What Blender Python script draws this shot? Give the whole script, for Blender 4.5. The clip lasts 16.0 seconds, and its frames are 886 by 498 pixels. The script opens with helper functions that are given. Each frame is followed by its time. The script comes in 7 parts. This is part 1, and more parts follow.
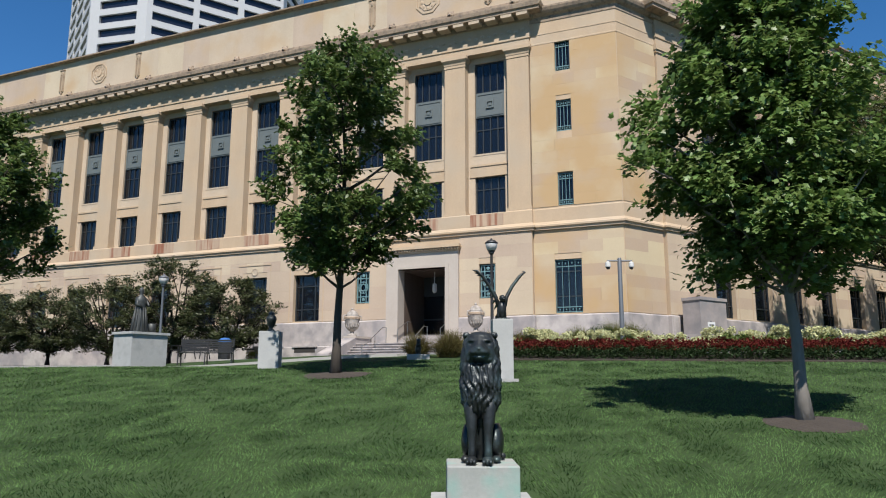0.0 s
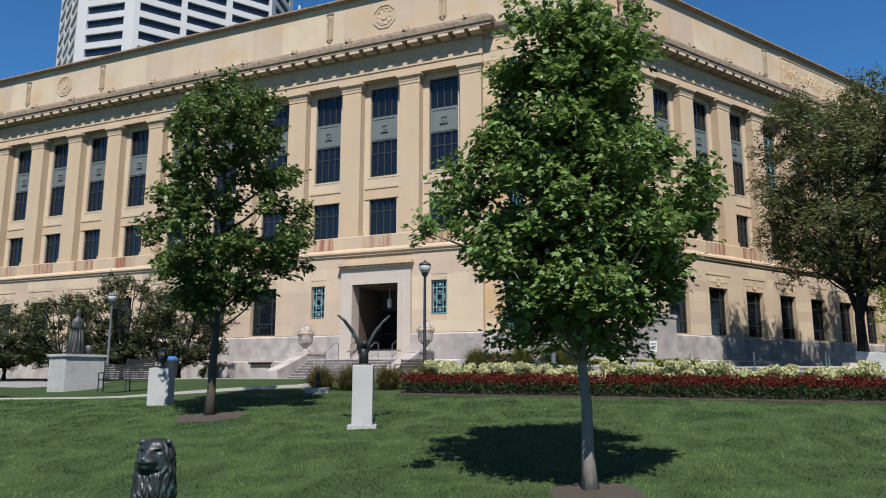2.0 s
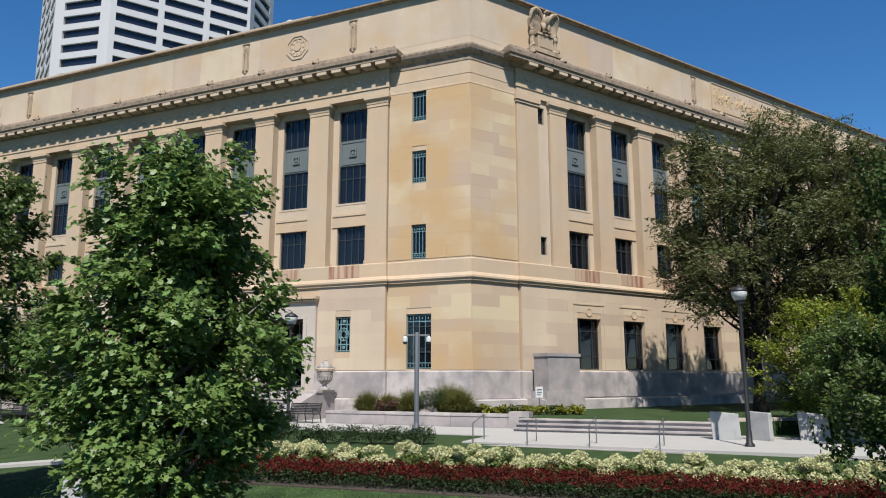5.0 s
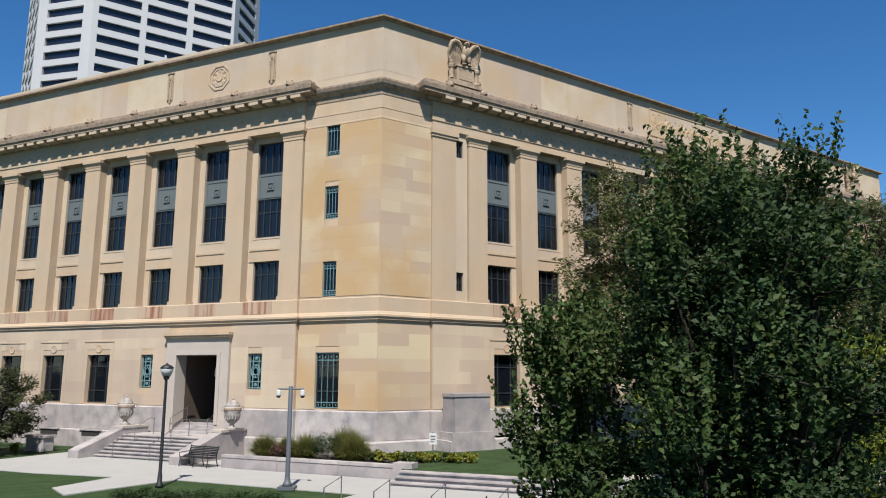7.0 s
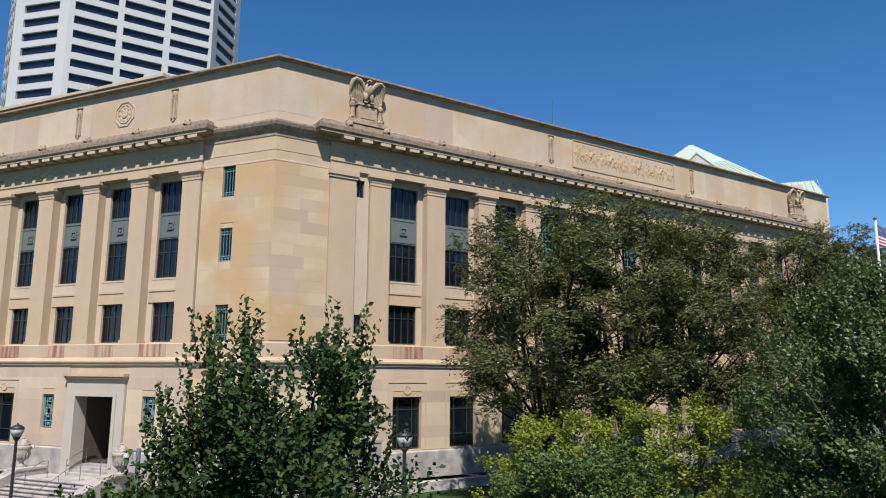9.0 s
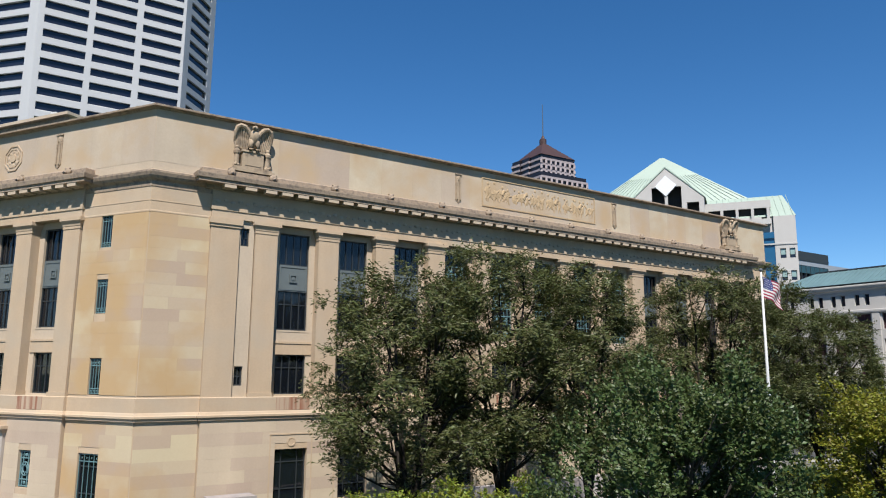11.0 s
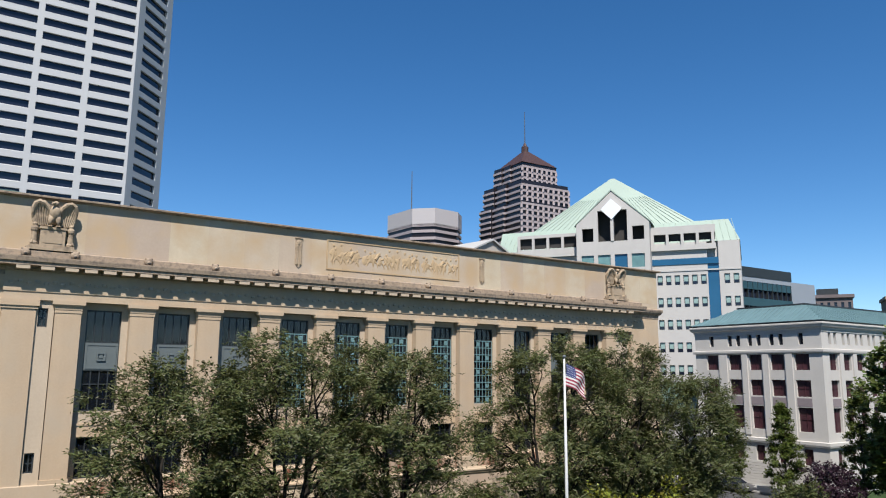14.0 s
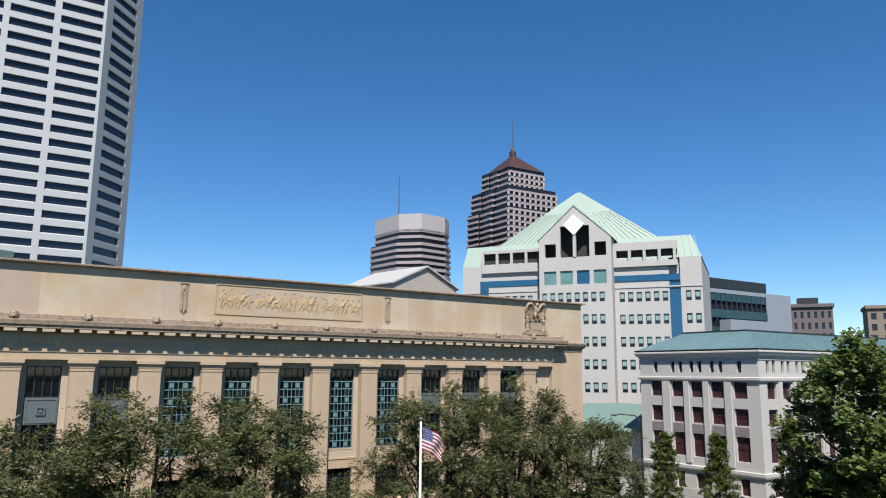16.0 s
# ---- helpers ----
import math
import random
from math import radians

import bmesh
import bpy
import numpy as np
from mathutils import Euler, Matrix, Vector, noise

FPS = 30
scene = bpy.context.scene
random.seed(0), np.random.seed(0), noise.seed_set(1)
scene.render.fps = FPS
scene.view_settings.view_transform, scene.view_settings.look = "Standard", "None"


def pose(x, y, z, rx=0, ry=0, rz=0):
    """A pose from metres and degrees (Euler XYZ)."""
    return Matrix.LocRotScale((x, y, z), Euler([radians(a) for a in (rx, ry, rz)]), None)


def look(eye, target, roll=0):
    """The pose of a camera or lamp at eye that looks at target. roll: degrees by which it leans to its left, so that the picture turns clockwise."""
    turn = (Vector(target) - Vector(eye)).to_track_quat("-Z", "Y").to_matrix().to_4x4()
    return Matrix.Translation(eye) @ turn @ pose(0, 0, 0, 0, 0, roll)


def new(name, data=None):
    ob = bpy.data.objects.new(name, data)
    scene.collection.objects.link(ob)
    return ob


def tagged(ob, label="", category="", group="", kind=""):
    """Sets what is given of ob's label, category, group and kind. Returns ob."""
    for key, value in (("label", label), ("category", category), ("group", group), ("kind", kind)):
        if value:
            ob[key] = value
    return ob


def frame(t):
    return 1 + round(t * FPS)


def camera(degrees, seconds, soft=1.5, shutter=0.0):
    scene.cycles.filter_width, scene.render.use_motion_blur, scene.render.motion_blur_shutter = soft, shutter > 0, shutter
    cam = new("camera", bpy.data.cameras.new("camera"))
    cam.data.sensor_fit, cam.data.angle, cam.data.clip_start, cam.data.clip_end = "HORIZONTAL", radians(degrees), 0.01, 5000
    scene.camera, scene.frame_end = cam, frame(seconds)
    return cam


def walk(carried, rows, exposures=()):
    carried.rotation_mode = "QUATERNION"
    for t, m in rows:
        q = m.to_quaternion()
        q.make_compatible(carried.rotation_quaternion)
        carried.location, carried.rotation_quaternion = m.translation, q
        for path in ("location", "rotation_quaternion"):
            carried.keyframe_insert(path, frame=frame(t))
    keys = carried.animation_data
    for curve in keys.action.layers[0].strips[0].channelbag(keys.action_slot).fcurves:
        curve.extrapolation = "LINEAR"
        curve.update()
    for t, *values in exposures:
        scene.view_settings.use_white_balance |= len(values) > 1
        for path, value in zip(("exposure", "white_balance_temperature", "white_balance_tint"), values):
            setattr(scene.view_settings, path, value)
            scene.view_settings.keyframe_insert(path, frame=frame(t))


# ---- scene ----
cam = camera(62.3, 16.0, soft=1.1)
METRES, EYE, TILT, LEAN, TURN = 48.0, -0.85, 0.0, 0.0, -35.3
ROWS = [
    (0.0, 0.0, 0.0, 0.0, -0.02, 9.99, -0.09),
    (0.5, 0.0124, -0.0002, 0.0045, -0.0, 9.99, -0.09),
    (1.0, 0.0269, -0.0011, 0.0088, 0.02, 10.0, -0.04),
    (1.5, 0.0413, -0.0022, 0.0135, 0.05, 10.0, -0.03),
    (2.0, 0.0576, -0.004, 0.0186, 0.07, 9.98, 0.0),
    (2.5, 0.0727, -0.0048, 0.0234, 0.08, 9.98, 0.02),
    (3.0, 0.0906, -0.0062, 0.0292, 0.12, 9.97, 0.05),
    (3.5, 0.1082, -0.0057, 0.0358, 0.16, 9.97, 0.08),
    (4.0, 0.1286, -0.0038, 0.0442, 0.2, 9.98, 0.1),
    (6.5, 0.2517, -0.0015, 0.0961, 0.74, 9.79, -0.16),
    (7.0, 0.2812, -0.0003, 0.1088, 0.86, 9.74, -0.2),
    (7.5, 0.3096, -0.0003, 0.1208, 0.93, 9.7, -0.22),
    (8.0, 0.3416, 0.0005, 0.1339, 1.03, 9.65, -0.25),
    (10.5, 0.5054, 0.0066, 0.2043, 1.3, 9.65, -0.42),
    (11.0, 0.5423, 0.0083, 0.2207, 1.34, 9.63, -0.39),
    (11.5, 0.5763, 0.0104, 0.2356, 1.32, 9.68, -0.46),
    (12.0, 0.6145, 0.0128, 0.2519, 1.36, 9.65, -0.44),
    (12.5, 0.6502, 0.0163, 0.2665, 1.37, 9.67, -0.47),
    (13.0, 0.6896, 0.0201, 0.2832, 1.4, 9.68, -0.44),
    (13.5, 0.7266, 0.0232, 0.3004, 1.44, 9.63, -0.44),
    (14.0, 0.7667, 0.0266, 0.3183, 1.46, 9.6, -0.44),
    (14.5, 0.8037, 0.0303, 0.3345, 1.49, 9.6, -0.46),
    (15.0, 0.8441, 0.034, 0.3519, 1.53, 9.58, -0.45),
    (15.5, 0.8806, 0.0378, 0.3674, 1.55, 9.59, -0.43),
    (16.0, 0.9205, 0.0417, 0.3846, 1.58, 9.57, -0.42),
]
walk(cam, [(t, pose(0, 0, EYE, TILT, LEAN, TURN) @ pose(METRES * x, METRES * y, METRES * z, 90 + pitch, roll, yaw)) for t, x, y, z, yaw, pitch, roll in ROWS])

# ---- light ----
SUN_AZ, SUN_EL = (-0.55, -0.835), 55.5
world = bpy.data.worlds.new("world")
scene.world = world
world.use_nodes = True
wn = world.node_tree
wn.nodes.clear()
sky = wn.nodes.new("ShaderNodeTexSky")
sky.sky_type, sky.sun_disc = "NISHITA", False
sky.sun_elevation = radians(SUN_EL)
sky.sun_rotation = math.atan2(SUN_AZ[0], SUN_AZ[1])
sky.air_density, sky.dust_density, sky.ozone_density, sky.altitude = 0.8, 0.0, 3.5, 200
bg = wn.nodes.new("ShaderNodeBackground")
bg.inputs["Strength"].default_value = 0.081
wo = wn.nodes.new("ShaderNodeOutputWorld")
deep = wn.nodes.new("ShaderNodeHueSaturation")
deep.inputs["Saturation"].default_value = 1.26
wn.links.new(sky.outputs[0], deep.inputs["Color"])
wn.links.new(deep.outputs[0], bg.inputs[0])
wn.links.new(bg.outputs[0], wo.inputs[0])
sun_data = bpy.data.lights.new("sun", "SUN")
sun_data.energy, sun_data.angle, sun_data.color = 5.0, radians(0.53), (1.0, 0.955, 0.89)
sun = new("sun", sun_data)
h = math.hypot(*SUN_AZ)
ce, se = math.cos(radians(SUN_EL)), math.sin(radians(SUN_EL))
sun.matrix_world = look((SUN_AZ[0] / h * ce * 90, SUN_AZ[1] / h * ce * 90, se * 90), (0, 0, 0))
scene.view_settings.exposure = 0.8


# ---- materials ----
ALB = 0.785      # all paints and stones together, to suit the exposure


def material(name, colour, rough=0.8, metal=0.0, var=0.15, grain=30.0, patch=1.5, bump=0.1, bump_scale=40.0, per_object=0.0,
             per_island=0.0, stretch=(1, 1, 1), hue=0.0, spec=0.5, trans=0.0, streak=0.0, tint=None, world_space=False, fine=1.4):
    """A surface with two scales of colour variation, a fine relief and, if asked, variation from piece to piece."""
    m = bpy.data.materials.new(name)
    m.use_nodes = True
    nt = m.node_tree
    nt.nodes.clear()
    N, L = nt.nodes.new, nt.links.new
    out, b = N("ShaderNodeOutputMaterial"), N("ShaderNodeBsdfPrincipled")
    L(b.outputs[0], out.inputs[0])
    tc, mp = N("ShaderNodeTexCoord"), N("ShaderNodeMapping")
    mp.inputs["Scale"].default_value = stretch
    L(N("ShaderNodeNewGeometry").outputs["Position"] if world_space else tc.outputs["Object"], mp.inputs[0])

    def noise_node(scale, detail):
        n = N("ShaderNodeTexNoise")
        n.inputs["Scale"].default_value, n.inputs["Detail"].default_value = scale, detail
        L(mp.outputs[0], n.inputs["Vector"])
        return n

    big, small = noise_node(patch, 4), noise_node(grain, 3)

    def mathn(op, a, c):
        n = N("ShaderNodeMath")
        n.operation = op
        for i, v in enumerate((a, c)):
            if isinstance(v, (int, float)):
                n.inputs[i].default_value = v
            else:
                L(v, n.inputs[i])
        return n.outputs[0]

    val = mathn("ADD", mathn("MULTIPLY", mathn("SUBTRACT", big.outputs[0], 0.5), 2.4 * var), mathn("MULTIPLY", mathn("SUBTRACT", small.outputs[0], 0.5), fine * var))
    rnd = None
    if per_object:
        rnd = N("ShaderNodeObjectInfo").outputs["Random"]
        val = mathn("ADD", val, mathn("MULTIPLY", mathn("SUBTRACT", rnd, 0.5), 2 * per_object))
    if per_island:
        rnd = N("ShaderNodeNewGeometry").outputs["Random Per Island"]
        val = mathn("ADD", val, mathn("MULTIPLY", mathn("SUBTRACT", rnd, 0.5), 2 * per_island))
    if streak:
        mp2 = N("ShaderNodeMapping")
        mp2.inputs["Scale"].default_value = (1, 1, 0.06)
        L(tc.outputs["Object"], mp2.inputs[0])
        sn = N("ShaderNodeTexNoise")
        sn.inputs["Scale"].default_value, sn.inputs["Detail"].default_value = 0.9, 6
        L(mp2.outputs[0], sn.inputs["Vector"])
        val = mathn("ADD", val, mathn("MULTIPLY", mathn("SUBTRACT", sn.outputs[0], 0.5), 2 * streak))
    hsv = N("ShaderNodeHueSaturation")
    hsv.inputs["Color"].default_value = (*colour, 1)
    L(mathn("MULTIPLY", mathn("ADD", val, 1.0), ALB), hsv.inputs["Value"])
    if hue and rnd:
        L(mathn("ADD", mathn("MULTIPLY", mathn("SUBTRACT", rnd, 0.5), hue), 0.5), hsv.inputs["Hue"])
    colour_out = hsv.outputs[0]
    if tint:
        second = noise_node(tint[1], 5)
        ramp = N("ShaderNodeValToRGB")
        ramp.color_ramp.elements[0].position, ramp.color_ramp.elements[1].position = tint[2], tint[3]
        L(second.outputs[0], ramp.inputs[0])
        mix = N("ShaderNodeMix")
        mix.data_type = "RGBA"
        L(ramp.outputs[0], mix.inputs[0])
        L(colour_out, mix.inputs[6])
        mix.inputs[7].default_value = (*[c * ALB for c in tint[0]], 1)
        colour_out = mix.outputs[2]
    L(colour_out, b.inputs["Base Color"])
    b.inputs["Roughness"].default_value, b.inputs["Metallic"].default_value = rough, metal
    b.inputs["Specular IOR Level"].default_value = spec
    if trans:
        b.inputs["Transmission Weight"].default_value = trans
    if bump:
        bn, bt = noise_node(bump_scale, 5), N("ShaderNodeBump")
        bt.inputs["Strength"].default_value, bt.inputs["Distance"].default_value = bump, 0.02
        L(bn.outputs[0], bt.inputs["Height"])
        L(bt.outputs[0], b.inputs["Normal"])
    return m


def leaf_material(name, colour, var=0.35, hue=0.03, gloss=0.45, spec=0.35, patch=0.9):
    """Foliage: diffuse, a little gloss and light that comes through the leaf."""
    m = bpy.data.materials.new(name)
    m.use_nodes = True
    nt = m.node_tree
    nt.nodes.clear()
    N, L = nt.nodes.new, nt.links.new
    out, b, tr, mx = N("ShaderNodeOutputMaterial"), N("ShaderNodeBsdfPrincipled"), N("ShaderNodeBsdfTranslucent"), N("ShaderNodeMixShader")
    g = N("ShaderNodeNewGeometry")
    tc, no = N("ShaderNodeTexCoord"), N("ShaderNodeTexNoise")
    no.inputs["Scale"].default_value = patch
    L(tc.outputs["Object"], no.inputs["Vector"])
    add = N("ShaderNodeMath")
    add.operation = "ADD"
    L(g.outputs["Random Per Island"], add.inputs[0])
    L(no.outputs[0], add.inputs[1])
    rng = N("ShaderNodeMapRange")
    rng.inputs["From Min"].default_value, rng.inputs["From Max"].default_value = 0.3, 1.7
    rng.inputs["To Min"].default_value, rng.inputs["To Max"].default_value = ALB * (1 - var), ALB * (1 + var)
    L(add.outputs[0], rng.inputs["Value"])
    rng2 = N("ShaderNodeMapRange")
    rng2.inputs["To Min"].default_value, rng2.inputs["To Max"].default_value = 0.5 - hue, 0.5 + hue
    L(g.outputs["Random Per Island"], rng2.inputs["Value"])
    hsv = N("ShaderNodeHueSaturation")
    hsv.inputs["Color"].default_value = (*colour, 1)
    L(rng.outputs[0], hsv.inputs["Value"])
    L(rng2.outputs[0], hsv.inputs["Hue"])
    for s in (b.inputs["Base Color"], tr.inputs["Color"]):
        L(hsv.outputs[0], s)
    b.inputs["Roughness"].default_value = gloss
    b.inputs["Specular IOR Level"].default_value = spec
    mx.inputs[0].default_value = 0.36
    L(b.outputs[0], mx.inputs[1])
    L(tr.outputs[0], mx.inputs[2])
    L(mx.outputs[0], out.inputs[0])
    return m


STONE = material("limestone", (0.470, 0.350, 0.235), 0.85, var=0.13, patch=0.45, grain=9, bump=0.15, bump_scale=25, streak=0.18, tint=((0.44, 0.36, 0.27), 0.3, 0.48, 0.74))
STONE_PALE = material("pale_limestone", (0.480, 0.385, 0.285), 0.85, var=0.13, patch=0.4, grain=8, bump=0.12, bump_scale=25, streak=0.10, tint=((0.45, 0.33, 0.20), 0.3, 0.55, 0.8))
STONE_BLOCK = material("limestone_blocks", (0.475, 0.372, 0.258), 0.85, var=0.07, patch=0.3, grain=9, bump=0.12, bump_scale=25, per_object=0.13, hue=0.03, tint=((0.46, 0.31, 0.16), 0.33, 0.42, 0.64), world_space=True)
STONE_COURSES = material("limestone_courses", (0.475, 0.375, 0.278), 0.85, var=0.10, patch=0.4, grain=9, bump=0.15, bump_scale=25, per_island=0.10, hue=0.02, streak=0.10)
STONE_RUST = material("rust_streaked_limestone", (0.42, 0.31, 0.22), 0.88, var=0.12, patch=0.5, grain=9, bump=0.12, streak=0.25, tint=((0.26, 0.10, 0.055), 2.6, 0.43, 0.63), stretch=(1.6, 1, 0.10))
STONE_DARK = material("weathered_limestone", (0.33, 0.25, 0.18), 0.9, var=0.25, patch=1.6, grain=12, bump=0.3, bump_scale=30, tint=((0.16, 0.125, 0.10), 4.0, 0.48, 0.74))
MARBLE = material("grey_marble", (0.385, 0.345, 0.330), 0.7, var=0.20, patch=0.9, grain=5, bump=0.05, per_object=0.15, hue=0.03, tint=((0.25, 0.232, 0.235), 1.3, 0.44, 0.68), world_space=True)
MARBLE_LIGHT = material("light_marble", (0.44, 0.385, 0.335), 0.65, var=0.09, patch=0.9, grain=7, bump=0.06)
BRONZE = material("dark_bronze_frame", (0.022, 0.027, 0.03), 0.5, var=0.2, bump=0.03)
SPANDREL = material("grey_green_metal", (0.115, 0.136, 0.138), 0.55, var=0.12, patch=1.5, bump=0.05)
TEAL = material("verdigris_bronze", (0.12, 0.225, 0.24), 0.6, var=0.25, patch=5, bump=0.1)
GLASS = material("window_glass", (0.03, 0.04, 0.06), 0.03, var=0.05, bump=0.012, bump_scale=0.8, trans=0.8, spec=0.5)
# near black: the shade of rooms, openings and mouths is put into the colour
SHADE_BLACK = material("shade_black", (0.03, 0.027, 0.025), 0.8, var=0.2)
CONCRETE = material("pavement_concrete", (0.345, 0.335, 0.315), 0.85, var=0.08, patch=0.7, grain=20, bump=0.08)
GREY_STONE = material("grey_granite", (0.34, 0.34, 0.335), 0.75, var=0.12, patch=2, grain=40, bump=0.08, tint=((0.24, 0.25, 0.245), 3, 0.5, 0.75))
LION_BRONZE = material("green_black_bronze", (0.04, 0.045, 0.046), 0.42, 0.6, var=0.35, patch=6, grain=25, bump=0.3, bump_scale=30, tint=((0.10, 0.155, 0.15), 4, 0.5, 0.75))
BLACK_METAL = material("black_metal", (0.012, 0.012, 0.013), 0.55, var=0.15, bump=0.05)
GREY_METAL = material("grey_painted_metal", (0.095, 0.105, 0.12), 0.5, var=0.12, bump=0.03)
STEEL = material("steel_rail", (0.35, 0.35, 0.35), 0.35, 0.9, var=0.1, bump=0.03)
WHITE = material("white_paint", (0.54, 0.54, 0.53), 0.6, var=0.04, bump=0.02)
GRASS = material("lawn_soil", (0.029, 0.052, 0.018), 0.95, var=0.5, patch=2.2, grain=30, fine=2.2, bump=0.35, bump_scale=45, tint=((0.044, 0.072, 0.028), 0.9, 0.42, 0.70), stretch=(1, 1.7, 1), spec=0.1)
MULCH = material("mulch", (0.04, 0.03, 0.022), 0.95, var=0.35, patch=4, grain=30, bump=1.0, bump_scale=25)
ASPHALT = material("asphalt", (0.055, 0.055, 0.057), 0.9, var=0.15, patch=0.3, grain=30, bump=0.2)
BARK = material("bark", (0.06, 0.048, 0.038), 0.9, var=0.25, patch=3, grain=25, bump=0.7, bump_scale=18, stretch=(1, 1, 0.3))
BARK_DARK = material("dark_bark", (0.028, 0.023, 0.019), 0.95, var=0.25, patch=3, grain=25, bump=0.6, bump_scale=18, stretch=(1, 1, 0.3), spec=0.2)
BARK_PALE = material("pale_bark", (0.19, 0.17, 0.15), 0.9, var=0.25, patch=3, grain=25, bump=0.6, bump_scale=18, stretch=(1, 1, 0.35), tint=((0.12, 0.10, 0.085), 4, 0.5, 0.7))
LEAF_MAPLE = leaf_material("maple_leaves", (0.145, 0.225, 0.060), var=0.28, hue=0.015, gloss=0.46, spec=0.38)
LEAF_OAK = leaf_material("glossy_leaves", (0.034, 0.062, 0.021), var=0.3, hue=0.015, gloss=0.6, spec=0.18)
LEAF_YOUNG = leaf_material("young_shoot_leaves", (0.060, 0.092, 0.024), var=0.3, gloss=0.6, spec=0.2)
LEAF_MAPLE_DARK = leaf_material("dark_maple_leaves", (0.098, 0.150, 0.040), var=0.28, hue=0.015)
LEAF_STREET = leaf_material("street_tree_leaves", (0.118, 0.158, 0.040), var=0.3)
LEAF_BROAD = leaf_material("broad_tree_leaves", (0.082, 0.118, 0.036), var=0.3)
LEAF_CRAB = leaf_material("crab_apple_leaves", (0.062, 0.074, 0.028), var=0.3)
PED_STONE = material("pale_grey_stone", (0.38, 0.385, 0.38), 0.8, var=0.12, patch=1.5, grain=30, bump=0.08, tint=((0.29, 0.30, 0.295), 2.5, 0.5, 0.75))
EAGLE_STONE = material("carved_weathered_limestone", (0.38, 0.29, 0.20), 0.9, var=0.2, patch=1.5, grain=10, bump=0.25, bump_scale=30, tint=((0.16, 0.12, 0.085), 1.9, 0.5, 0.72))
LEAF_LOCUST = leaf_material("locust_leaves", (0.096, 0.108, 0.035), var=0.4, hue=0.03)
LEAF_YELLOW = leaf_material("yellow_green_leaves", (0.205, 0.205, 0.020), var=0.35)
LEAF_SHRUB = leaf_material("shrub_leaves", (0.095, 0.125, 0.022))
LEAF_GRASS = leaf_material("grass_blades", (0.096, 0.165, 0.056), patch=1.4, var=0.45, hue=0.008, gloss=0.8, spec=0.1)
LEAF_DRY = leaf_material("ornamental_grass", (0.12, 0.10, 0.036), var=0.35, gloss=0.7, spec=0.2)
PETAL_WHITE = leaf_material("cream_petals", (0.60, 0.60, 0.33), var=0.2, hue=0.02, gloss=0.8, spec=0.1)
PETAL_RED = leaf_material("red_petals", (0.098, 0.015, 0.012), var=0.45, hue=0.012, gloss=0.8, spec=0.1)


